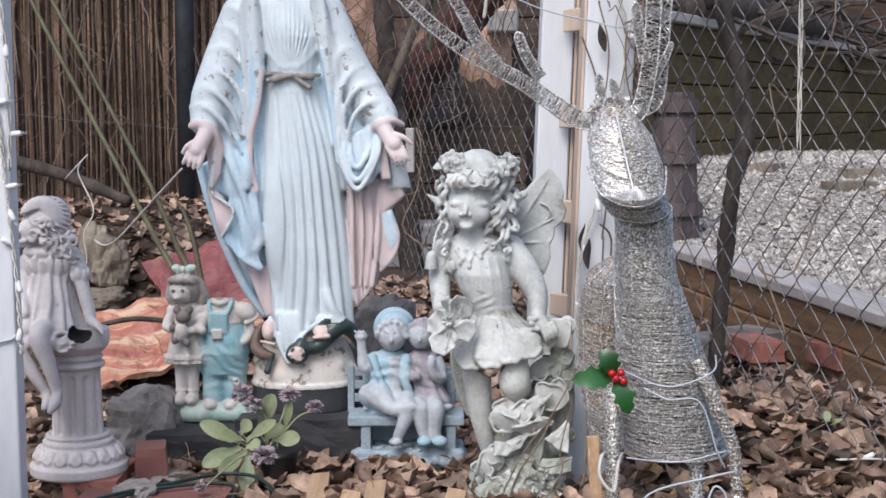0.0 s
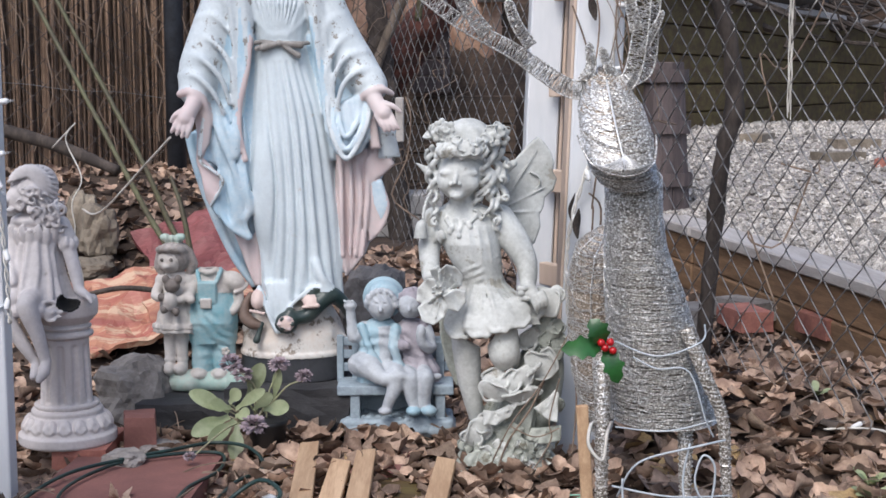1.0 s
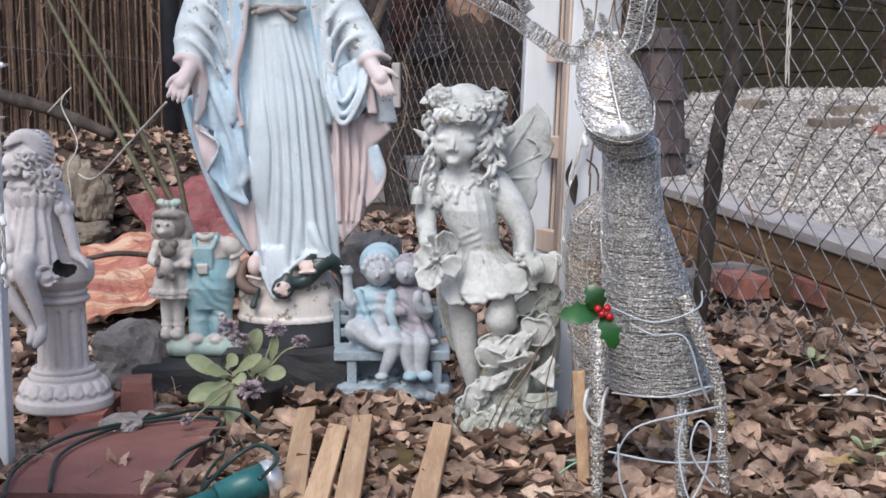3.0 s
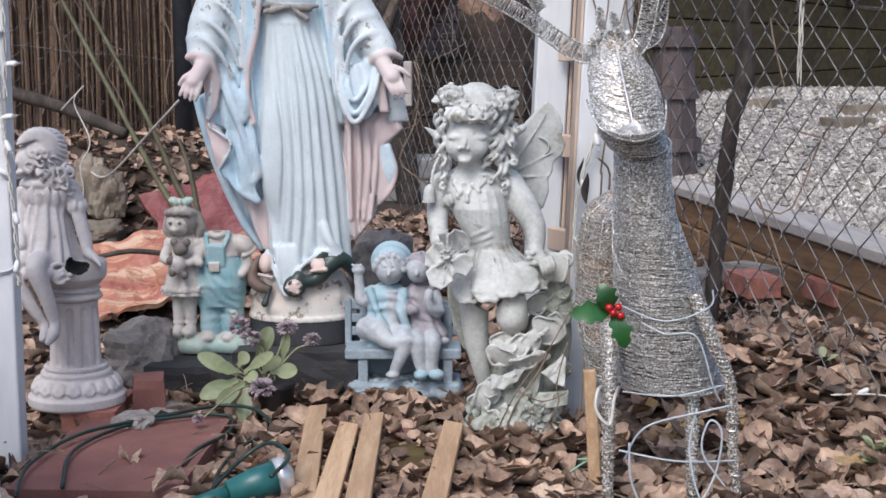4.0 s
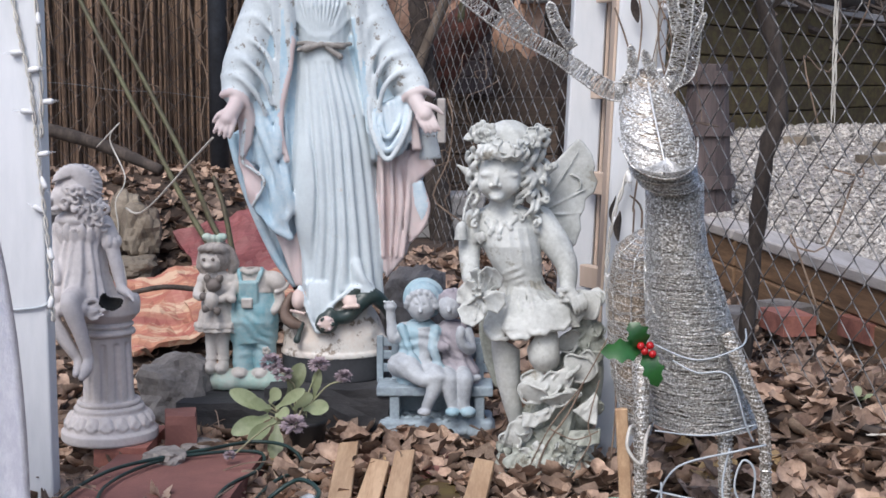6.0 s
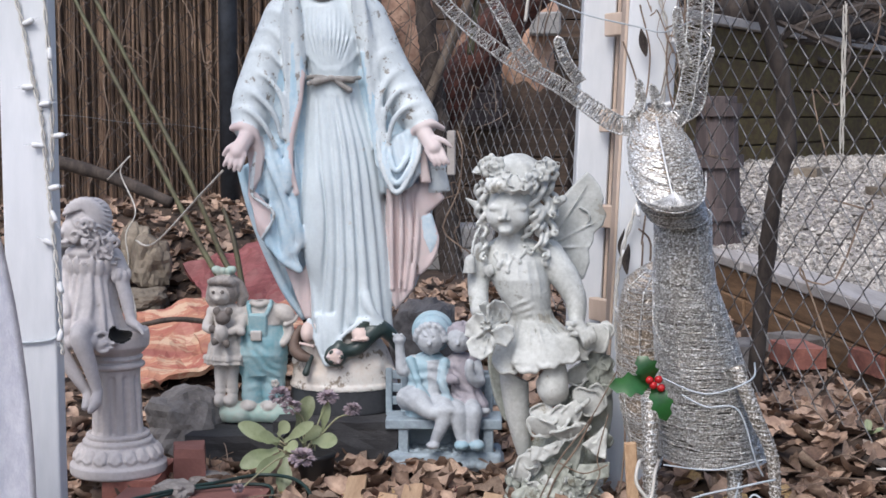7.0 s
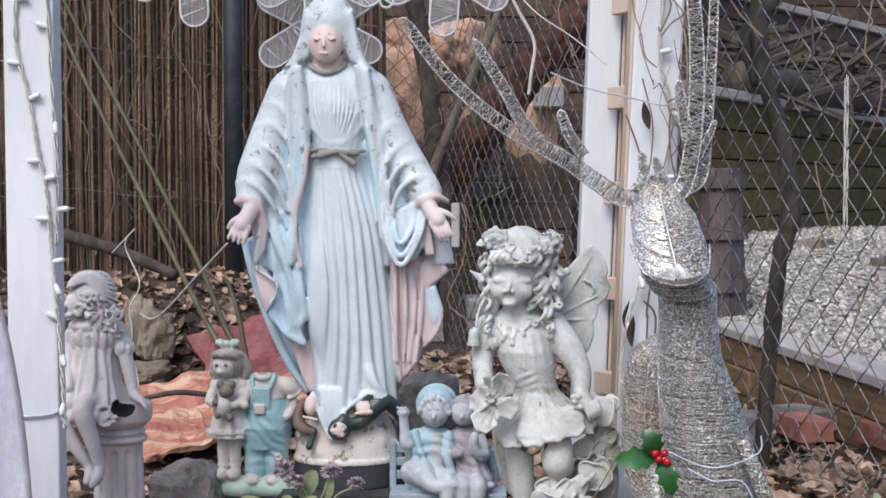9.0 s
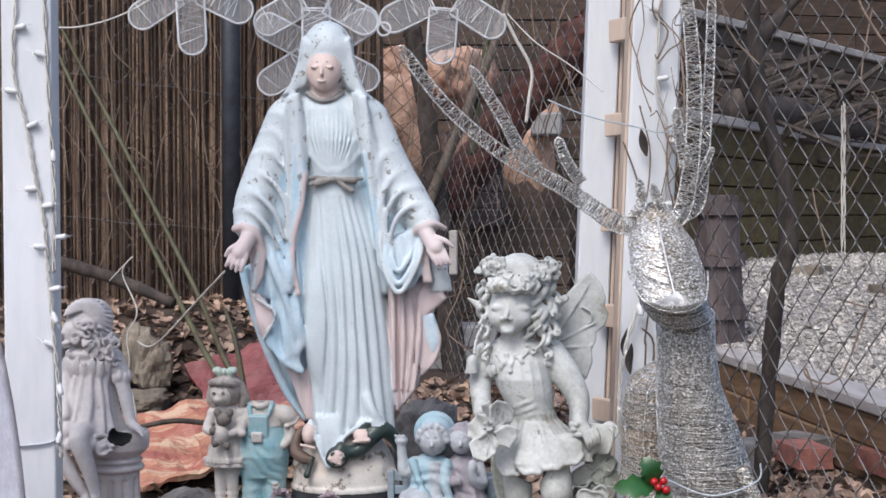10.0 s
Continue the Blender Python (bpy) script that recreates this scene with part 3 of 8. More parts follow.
        self.put(fn, (P[:, 0].min(), y0 - ext, P[:, 1].min()), (P[:, 0].max(), y0 + ext, P[:, 1].max()), k, m)

    def ripple(self, c, r, amp, rate, phase):
        """Soft wrinkles across a region: the surface swells and sinks along the direction of rate."""
        x, y, z = self.ax[0][:, None, None], self.ax[1][None, :, None], self.ax[2][None, None, :]
        fall = np.exp(-(((x - c[0]) / r[0]) ** 2 + ((y - c[1]) / r[1]) ** 2 + ((z - c[2]) / r[2]) ** 2))
        warp = 2.4 * np.sin(0.06 * x + 0.03 * z + phase) + 1.5 * np.sin(0.09 * z - 0.07 * x + 2 * phase)
        self.d = (self.d + amp * fall * np.sin(rate[0] * x + rate[1] * y + rate[2] * z + warp + phase)).astype(np.float32)

    def skin(self, name, materials, unit, place, label, category, turn=0.0, wear=0.0, relax=2, foot=(0, 0, 0), ratio=(1, 1, 1)):
        d, st = self.d, self.step
        if wear:
            g = np.random.RandomState(3).normal(0, wear, d.shape).astype(np.float32)
            for ax in range(3):
                g = (g + np.roll(g, 1, ax) + np.roll(g, -1, ax)) / 1.7
            d = d + g
        s = d < 0
        nx, ny, nz = d.shape
        acc = np.zeros((nx - 1, ny - 1, nz - 1, 3), np.float32)
        cnt = np.zeros((nx - 1, ny - 1, nz - 1), np.float32)
        C = lambda i, j, k: (slice(i, nx - 1 + i), slice(j, ny - 1 + j), slice(k, nz - 1 + k))
        for ax in range(3):
            o = [a for a in range(3) if a != ax]
            for p in (0, 1):
                for q in (0, 1):
                    i0 = [0, 0, 0]
                    i0[o[0]], i0[o[1]] = p, q
                    i1 = list(i0)
                    i1[ax] = 1
                    A, B = d[C(*i0)], d[C(*i1)]
                    x = (A < 0) != (B < 0)
                    t = np.where(x, A / np.where(x, A - B, 1), 0)
                    cnt += x
                    acc[..., ax] += np.where(x, t, 0)
                    acc[..., o[0]] += np.where(x, p, 0)
                    acc[..., o[1]] += np.where(x, q, 0)
        on = cnt > 0
        idx = np.full(on.shape, -1, np.int64)
        idx[on] = np.arange(on.sum())
        base = np.argwhere(on)
        co = (base + acc[on] / cnt[on][:, None]) * st + self.lo
        faces, mats = [], []
        for ax in range(3):
            o = [(ax + 1) % 3, (ax + 2) % 3]
            a = [slice(1, n - 1) for n in (nx, ny, nz)]
            a[ax] = slice(0, (nx, ny, nz)[ax] - 1)
            b = list(a)
            b[ax] = slice(1, (nx, ny, nz)[ax])
            sa, sb = s[tuple(a)], s[tuple(b)]
            e = np.argwhere(sa != sb)
            inner = sa[tuple(e.T)]
            off = np.array([1, 1, 1])
            off[ax] = 0
            e = e + off
            quad = []
            for p, q in ((1, 1), (0, 1), (0, 0), (1, 0)):
                c = e.copy()
                c[:, o[0]] -= p
                c[:, o[1]] -= q
                quad.append(idx[tuple(c.T)])
            quad = np.stack(quad, 1)
            quad[~inner] = quad[~inner][:, ::-1]
            into = e.copy()
            into[:, ax] += ~inner
            faces.append(quad)
            mats.append(self.id[tuple(into.T)])
        faces, mats = np.concatenate(faces), np.concatenate(mats)
        ed = np.concatenate([faces[:, [i, (i + 1) % 4]] for i in range(4)])
        for _ in range(relax):
            tot, num = np.zeros_like(co), np.bincount(ed.ravel(), minlength=len(co)).astype(np.float32)[:, None]
            for ax in range(3):
                tot[:, ax] = np.bincount(ed[:, 0], co[ed[:, 1], ax], len(co)) + np.bincount(ed[:, 1], co[ed[:, 0], ax], len(co))
            co = co * 0.45 + 0.55 * tot / np.maximum(num, 1)
        me = bpy.data.meshes.new(name)
        me.vertices.add(len(co))
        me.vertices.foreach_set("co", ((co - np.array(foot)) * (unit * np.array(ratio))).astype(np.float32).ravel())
        me.loops.add(faces.size)
        me.loops.foreach_set("vertex_index", faces.astype(np.int32).ravel())
        me.polygons.add(len(faces))
        me.polygons.foreach_set("loop_start", np.arange(0, faces.size, 4, dtype=np.int32))
        me.polygons.foreach_set("loop_total", np.full(len(faces), 4, np.int32))
        me.polygons.foreach_set("material_index", mats.astype(np.int32))
        me.polygons.foreach_set("use_smooth", np.ones(len(faces), bool))
        for m in materials:
            me.materials.append(m)
        me.update(calc_edges=True)
        me.validate()
        ob = new(name, me)
        ob.matrix_basis = pose(*place, 0, 0, turn)
        return tagged(ob, label, category)


M_GOWN = mat("pale_blue_white_plaster", (0.61, 0.68, 0.71), (0.54, 0.60, 0.63), 0.5, scale=9, fine=130, bump=0.12, spots=(0.50, 0.47, 0.43), spot_scale=17, spot_at=0.66)
M_MANTLE = mat("chipped_pale_paint", (0.60, 0.65, 0.67), (0.50, 0.55, 0.575), 0.6, scale=12, fine=140, bump=0.2, spots=(0.24, 0.225, 0.205), spot_scale=46, spot_at=0.575)
M_BLUE = mat("light_blue_paint", (0.38, 0.53, 0.63), (0.56, 0.64, 0.69), 0.5, scale=8, fine=110, bump=0.12, spots=(0.24, 0.36, 0.42), spot_scale=30, spot_at=0.66)
M_PINK = mat("faded_pink_paint", (0.62, 0.50, 0.49), (0.56, 0.49, 0.48), 0.55, scale=9, fine=110, bump=0.12)
M_SKIN = mat("painted_flesh_tone", (0.66, 0.53, 0.485), (0.60, 0.47, 0.42), 0.5, scale=9, fine=110, bump=0.05)
M_HAIR = mat("painted_brown_grey", (0.16, 0.11, 0.085), (0.11, 0.075, 0.06), 0.6, scale=20, fine=110, bump=0.2)
M_SNAKE = mat("dark_green_gloss_paint", (0.022, 0.040, 0.038), (0.045, 0.06, 0.055), 0.3, scale=20, fine=90, bump=0.15, spots=(0.55, 0.5, 0.45), spot_scale=45, spot_at=0.66)
M_DOME = mat("peeling_cream_plaster", (0.69, 0.67, 0.63), (0.63, 0.55, 0.48), 0.65, scale=6, fine=120, bump=0.35, spots=(0.26, 0.21, 0.165), spot_scale=26, spot_at=0.56)
M_BAND = mat("dark_base_paint", (0.05, 0.052, 0.058), (0.03, 0.032, 0.036), 0.6, scale=14, fine=100, bump=0.25, spots=(0.5, 0.47, 0.44), spot_scale=26, spot_at=0.72)
M_GREYTRIM = mat("grey_trim_paint", (0.32, 0.30, 0.28), (0.20, 0.185, 0.17), 0.5, scale=30, fine=140, bump=0.3)
M_STATUE = mat("weathered_ivory_resin", (0.575, 0.59, 0.57), (0.40, 0.41, 0.39), 0.62, scale=11, fine=130, bump=0.3, spots=(0.30, 0.29, 0.25), spot_scale=15, spot_at=0.60)
M_LEAFSTONE = mat("green_grey_stone_leaves", (0.42, 0.44, 0.395), (0.25, 0.265, 0.23), 0.75, scale=14, fine=120, bump=0.4, spots=(0.19, 0.18, 0.14), spot_scale=18, spot_at=0.60)
M_GREYST = mat("grey_lilac_resin", (0.57, 0.535, 0.53), (0.45, 0.42, 0.415), 0.65, scale=9, fine=120, bump=0.22, spots=(0.30, 0.275, 0.26), spot_scale=14, spot_at=0.64)
M_PEDEST = mat("lilac_grey_pedestal", (0.58, 0.54, 0.525), (0.48, 0.44, 0.425), 0.65, scale=8, fine=130, bump=0.25, spots=(0.60, 0.46, 0.36), spot_scale=9, spot_at=0.70)
M_MINT = mat("mint_green_glaze", (0.36, 0.50, 0.44), (0.42, 0.46, 0.40), 0.5, scale=16, fine=120, bump=0.3)
M_TEAL = mat("teal_overall_paint", (0.20, 0.40, 0.45), (0.34, 0.47, 0.49), 0.55, scale=18, fine=130, bump=0.25)
M_CREAM = mat("cream_resin", (0.58, 0.54, 0.50), (0.46, 0.425, 0.385), 0.6, scale=16, fine=120, bump=0.25)
M_BROWNHAIR = mat("taupe_resin_hair", (0.40, 0.36, 0.33), (0.24, 0.21, 0.19), 0.65, scale=30, fine=140, bump=0.4)
M_BEAR = mat("grey_brown_bear", (0.21, 0.18, 0.16), (0.14, 0.12, 0.105), 0.7, scale=30, fine=140, bump=0.4)
M_BENCH = mat("blue_grey_bench", (0.33, 0.40, 0.45), (0.24, 0.29, 0.33), 0.65, scale=16, fine=130, bump=0.3)
M_HATBLUE = mat("sky_blue_resin", (0.28, 0.42, 0.49), (0.36, 0.45, 0.50), 0.6, scale=14, fine=130, bump=0.2)
M_KID = mat("pale_blue_grey_resin", (0.47, 0.50, 0.53), (0.34, 0.36, 0.39), 0.6, scale=14, fine=130, bump=0.2)
M_MAUVE = mat("mauve_grey_resin", (0.36, 0.335, 0.37), (0.27, 0.25, 0.28), 0.65, scale=14, fine=130, bump=0.25)
# black that puts the shade inside the statue's hollow into its colour
M_HOLLOWSHADE = mat("hollow_shade_black", (0.008, 0.008, 0.008), (0.006, 0.006, 0.006), 0.9, bump=0.0)


def on_rows(rows, x, z):
    """Depth of the front of a stack of ovals at (x, z)."""
    v = [float(np.interp(z, [r[0] for r in rows], [r[i] for r in rows])) for i in range(1, 5)]
    return v[1] - v[3] * math.sqrt(max(0.02, 1 - ((x - v[0]) / v[2]) ** 2))


def figure_madonna():
    """A robed standing statue on a domed base, drawn in millimetre-like units with z falling from the top."""
    c = Clay((396, -118, -914), (812, 86, -26), 2.15)
    GO, MA, BL, PI, SK, HA, SN, DO, BA, TR = range(10)
    # base
    c.ball((604, 0, -866), (95, 74, 116), DO, 3)
    c.block((604, 0, -960), (140, 140, 60), BA, 1, cut=True)
    c.stack([(-912, 604, 0, 96, 76), (-868, 604, 0, 96, 76)], BA, 1.5)
    c.stack([(-868, 604, 0, 98, 78), (-859, 604, 0, 97, 77)], DO, 2, ((31, 0.010, 0.006, 0.3, 0),))
    for x, z, r in ((528, -822, 12), (560, -846, 9), (660, -828, 10), (684, -842, 12), (640, -800, 9)):
        c.ball((x, on_rows([(-868, 604, 0, 97, 76), (-750, 604, 0, 40, 36)], x, z), z), (r * 1.5, 7, r), DO, 9)
    # mantle hanging behind
    back = [(420, -474), (470, -440), (520, -330), (660, -330), (730, -440), (792, -470), (776, -520), (764, -560), (774, -600), (764, -640), (744, -664), (734, -692), (700, -732), (640, -690), (560, -690), (534, -748), (518, -734), (496, -698), (468, -640), (448, -580), (430, -524)]
    c.sheet(back, 22, 13, BL, 6, 8, 0.6, 0, ((4, 0.16, 0.0, 0.4), (2, 0.33, 0.02, 1)))
    # gown
    G = [(-800, 619, -6, 73, 55), (-700, 618, -6, 73, 58), (-600, 612, -6, 73, 60), (-500, 606, -8, 71, 58), (-420, 601, -10, 64, 54), (-332, 592, -12, 50, 46), (-312, 592, -12, 47, 44), (-250, 590, -14, 55, 50), (-195, 580, -8, 56, 44), (-160, 575, -4, 34, 32)]
    c.stack([(-766, 618, -6, 72, 56)] + G[1:], GO, 4, ((9, 0.015, 0.006, 0.3, 0.2), (23, 0.012, 0.006, -0.2, 1.2)))
    c.ball((566, -34, -560), (30, 28, 110), GO, 18, (0, 2, 0))

    def ridge(pts, r, m=GO, k=6.0, sink=0.62, cut=False):
        rs = r if isinstance(r, (list, tuple)) else [r, r]
        mx = max(rs)
        c.chain([(x, on_rows(G, x, z) + mx * sink, z) for x, z in pts], rs, m, k, 5, cut)

    for pts, r in (([(556, -340), (548, -440), (545, -560), (552, -650), (562, -735)], [2, 4, 4, 6, 7]),
                   ([(572, -345), (580, -450), (592, -560), (590, -660), (578, -780)], [2, 4, 6, 7, 8]),
                   ([(586, -345), (600, -450), (607, -560), (608, -660), (600, -770)], [2, 5, 7, 8, 9]),
                   ([(598, -345), (616, -450), (624, -560), (628, -660), (622, -745)], [2, 4, 5, 6, 6]),
                   ([(610, -345), (630, -450), (640, -560), (648, -660), (650, -735)], [2, 5, 7, 7, 6]),
                   ([(622, -345), (646, -450), (658, -560), (666, -660), (672, -745)], [2, 4, 5, 6, 8]),
                   ([(630, -350), (656, -450), (672, -560), (682, -660), (688, -765)], [2, 4, 6, 7, 8]),
                   ([(560, -420), (566, -520), (572, -600), (566, -690)], [1, 3, 4, 2]),
                   ([(604, -380), (610, -430), (613, -520)], [1, 3, 1])):
        ridge(pts, r)
    for pts, r in (([(565, -350), (570, -450), (581, -560), (576, -660), (566, -745)], [1, 3, 3, 5, 4]),
                   ([(580, -350), (591, -450), (600, -560), (599, -660), (590, -770)], [1, 3, 4, 5, 5]),
                   ([(593, -350), (609, -450), (616, -560), (619, -660), (612, -755)], [1, 3, 4, 5, 5]),
                   ([(605, -350), (624, -450), (633, -560), (638, -660), (638, -735)], [1, 3, 4, 5, 4]),
                   ([(617, -350), (639, -450), (649, -560), (657, -660), (661, -735)], [1, 3, 4, 5, 4]),
                   ([(627, -355), (652, -450), (666, -560), (675, -660), (681, -755)], [1, 3, 3, 4, 4])):
        ridge(pts, [v * 0.8 for v in r], GO, 6.0, 0.15, True)
    # gathers of the bodice
    for i in range(11):
        x = 545 + 7.5 * i
        ridge([(x, -186 - 0.10 * abs(i - 5) ** 1.6), (x + 2 + 0.3 * (i - 5), -240), (0.45 * x + 0.55 * 592, -304)], [1.0, 3.2 if i % 2 else 2.2, 1.6], GO, 3)
        ridge([(x + 3.7, -196), (x + 5, -240), (0.5 * x + 0.5 * 594, -296)], [0.6, 2.0, 0.8], GO, 3, 0.0, True)
    for s in (-1, 1):
        ridge([(592 + 44 * s, -230), (592 + 40 * s, -275), (592 + 8 * s, -306)], [1, 4, 2], GO, 5)
    # hem drawn to a point between the feet
    c.sheet([(558, -738), (600, -738), (607, -764), (598, -800), (584, -822), (572, -804), (562, -772)], -53, 9, GO, 14, 6, 0.9, 0, (), (0, 0.16))
    for x0, x1, z1 in ((566, 572, -796), (577, 583, -814), (588, 594, -800), (598, 602, -778)):
        c.chain([(x0, -60, -736), ((x0 + x1) / 2, -65, -762), (x1, -69, z1)], [4, 5, 4], GO, 6, 4)
    c.chain([(548, -52, -744), (560, -68, -772), (574, -76, -806), (584, -78, -818), (598, -76, -800), (604, -72, -776), (624, -70, -756), (646, -66, -742), (670, -62, -752), (694, -42, -776)], [5, 4, 4, 5, 4, 4, 4, 4, 5, 5], GO, 4, 5)
    c.chain([(650, -58, -700), (662, -62, -730), (690, -44, -768)], [6, 8, 7], GO, 10, 5)
    # shoulders and wide sleeves
    c.ball((514, 0, -214), (42, 44, 56), MA, 12, (0, 16, 0))
    c.ball((634, 0, -214), (42, 44, 56), MA, 12, (0, -18, 0))
    c.chain([(503, -2, -212), (474, -8, -290), (452, -20, -356), (444, -36, -396)], [39, 41, 41, 32], MA, 10, 5)
    c.chain([(648, -2, -212), (680, -8, -290), (716, -20, -350), (748, -38, -390)], [39, 41, 39, 30], MA, 10, 5)
    for pts, r in (([(438, -34, -302), (474, -56, -312), (502, -60, -346), (512, -58, -396)], [2, 5, 6, 3]),
                   ([(424, -36, -338), (458, -64, -344), (490, -64, -378), (502, -58, -420)], [3, 6, 6, 4]),
                   ([(414, -40, -372), (446, -68, -372), (474, -68, -398), (492, -60, -436)], [3, 6, 6, 4]),
                   ([(446, -34, -272), (480, -48, -270), (506, -52, -300)], [2, 5, 3]),
                   ([(462, -30, -232), (490, -44, -236), (512, -48, -270)], [2, 4, 2]),
                   ([(476, -26, -200), (500, -42, -204), (520, -50, -240), (528, -52, -300)], [2, 4, 4, 3]),
                   ([(716, -40, -300), (692, -56, -318), (676, -60, -356), (672, -56, -400)], [2, 5, 5, 3]),
                   ([(738, -44, -332), (706, -64, -342), (686, -64, -376), (682, -58, -420)], [3, 6, 6, 4]),
                   ([(762, -46, -364), (726, -68, -366), (700, -68, -392), (690, -60, -436)], [3, 6, 6, 4]),
                   ([(700, -34, -268), (676, -48, -280), (664, -54, -320)], [2, 5, 3]),
                   ([(682, -30, -232), (660, -44, -246), (654, -50, -290)], [2, 4, 2])):
        c.chain([(x, y + 3, z) for x, y, z in pts], [v * 0.85 for v in r], MA, 9, 5)
    for pts in ([(432, -52, -322), (470, -66, -330), (498, -68, -362), (508, -64, -408)], [(420, -54, -357), (452, -72, -360), (482, -72, -388), (496, -66, -428)],
                [(442, -48, -288), (478, -60, -292), (506, -62, -324)], [(727, -54, -316), (698, -66, -330), (680, -68, -366), (676, -62, -408)], [(750, -58, -348), (716, -72, -354), (692, -72, -384), (686, -66, -428)]):
        c.chain(pts, [1, 3, 3, 1] if len(pts) == 4 else [1, 3, 1], MA, 8, 5, cut=True)
    c.sheet([(470, -300), (520, -250), (530, -420), (520, -450), (480, -430)], -26, 14, BL, 8, 6)
    c.sheet([(700, -300), (640, -250), (662, -440), (690, -450), (716, -420)], -26, 14, BL, 8, 6)
    c.sheet([(518, -300), (562, -300), (562, -540), (524, -560), (510, -470)], -16, 16, BL, 6, 6)
    c.sheet([(630, -300), (664, -300), (690, -420), (684, -520), (650, -520)], -16, 16, BL, 6, 6)
    # front edges of the mantle
    c.sheet([(508, -172), (532, -164), (544, -240), (546, -310), (532, -390), (522, -440), (500, -420), (508, -330), (502, -250)], -46, 7, MA, 7, 5, 0.9, 0, ((2.5, 0.25, 0.01, 0),))
    c.sheet([(522, -250), (536, -256), (544, -310), (530, -384), (518, -440), (508, -420), (520, -330)], -52, 4, BL, 5, 3, 0.5)
    c.sheet([(538, -300), (545, -310), (540, -360), (524, -420), (522, -470), (534, -520), (526, -520), (514, -470), (518, -410), (534, -350)], -55, 4, PI, 6, 3)
    c.sheet([(650, -172), (622, -164), (636, -240), (646, -300), (660, -390), (672, -470), (690, -440), (682, -360), (668, -260)], -46, 7, MA, 7, 5, 0.9, 0, ((2.5, 0.25, 0.01, 1),))
    c.sheet([(642, -270), (652, -268), (666, -350), (678, -410), (678, -480), (668, -470), (660, -390)], -52, 4, BL, 5, 3, 0.4)
    # falling folds under one sleeve: blue V folds, a pink turned lining, a wide blue panel
    c.sheet([(462, -406), (504, -424), (526, -440), (534, -520), (536, -600), (522, -628), (534, -656), (504, -646), (470, -612), (456, -590), (470, -560), (478, -530), (452, -520), (446, -470)], -34, 9, BL, 6, 5, 1.0, 0, ((4, 0.17, -0.02, 0), (2, 0.3, 0.05, 1)))
    for pts, r in (([(468, -46, -420), (482, -58, -470), (500, -60, -510), (516, -58, -570), (520, -54, -620)], [3, 6, 7, 6, 4]),
                   ([(488, -52, -430), (500, -62, -470), (510, -62, -508)], [4, 6, 5]),
                   ([(510, -56, -436), (514, -64, -480), (512, -62, -510)], [4, 6, 4]),
                   ([(524, -56, -520), (530, -60, -570), (534, -56, -604), (524, -52, -628), (532, -50, -654)], [4, 6, 6, 5, 3]),
                   ([(476, -48, -600), (496, -54, -634), (528, -50, -656)], [4, 5, 4]),
                   ([(490, -50, -540), (500, -54, -580), (506, -52, -630)], [2, 5, 3])):
        c.chain([(x, y + 5, z) for x, y, z in pts], r, BL, 9, 5)
    for pts in ([(478, -62, -424), (492, -70, -470), (506, -70, -520), (510, -64, -580)], [(500, -66, -434), (507, -72, -474), (513, -70, -520)], [(520, -68, -500), (524, -70, -550), (526, -64, -600)]):
        c.chain(pts, [2, 4, 3], BL, 7, 5, cut=True)
    c.sheet([(436, -424), (466, -410), (470, -440), (456, -490), (452, -514), (470, -532), (486, -550), (482, -572), (464, -602), (456, -586), (450, -548), (440, -520), (444, -476)], -48, 5, PI, 3, 4, 0.7, 0, ((3, 0.12, 0.10, 0),))
    c.chain([(462, -54, -424), (450, -58, -490), (450, -58, -520), (468, -60, -534), (488, -60, -552), (480, -58, -576), (464, -52, -600)], [2.5, 3, 3, 3, 3.4, 3, 2], MA, 2, 5)
    c.chain([(418, 12, -478), (432, 6, -530), (450, 4, -584), (472, 4, -640), (500, 4, -700), (530, 4, -746)], [7, 8, 9, 9, 8, 6], BL, 4, 5)
    c.sheet([(500, -650), (530, -660), (544, -640), (548, -744), (536, -748), (518, -700)], -14, 7, PI, 4, 4, 0.6, 0, ((2, 0.3, 0.02, 0),))
    # the other side: nested blue U folds, pink fall with a frilled edge
    c.sheet([(672, -400), (692, -420), (736, -400), (752, -430), (748, -480), (732, -506), (706, -520), (686, -508), (676, -480)], -46, 9, BL, 6, 6, 1.0, 0, ((2, 0.3, 0.06, 0),))
    for w, z0, z1, m in ((36, -408, -516, MA), (26, -424, -500, BL), (15, -432, -478, BL)):
        c.chain([(710 - w, -56, z0), (708 - w * 0.85, -64, (z0 + z1) / 2), (706, -68, z1), (712 + w * 0.8, -64, (z0 + z1) / 2), (714 + w, -56, z0)], [3, 4.5, 5, 4.5, 3], m, 3.5, 6)
    c.sheet([(684, -500), (740, -500), (756, -440), (790, -470), (766, -520), (768, -545), (746, -560), (756, -600), (744, -660), (732, -694), (700, -732), (690, -700), (684, -600)], -14, 8, PI, 6, 4, 0.8, 0, ((4, 0.18, 0.0, 0), (2, 0.42, 0.02, 1)))
    for x0, x1, x2 in ((694, 694, 696), (710, 712, 708), (726, 728, 718), (740, 740, 730)):
        c.chain([(x0, -26, -520), (x1, -32, -600), (x2, -28, -690)], [3, 5, 3], PI, 4, 5)
        c.chain([(x0 + 8, -34, -525), (x1 + 8, -38, -600), (x2 + 6, -34, -680)], [1, 3.4, 1], PI, 4, 5, cut=True)
    c.sheet([(760, -462), (790, -470), (800, -516), (762, -516)], -30, 5, MA, 3, 3, 0.4)
    c.sheet([(744, -506), (782, -516), (790, -528), (778, -540), (768, -548), (744, -564), (736, -530)], -22, 7, PI, 6, 5, 0.4, 0, ((3, 0.14, 0.08, 0),))
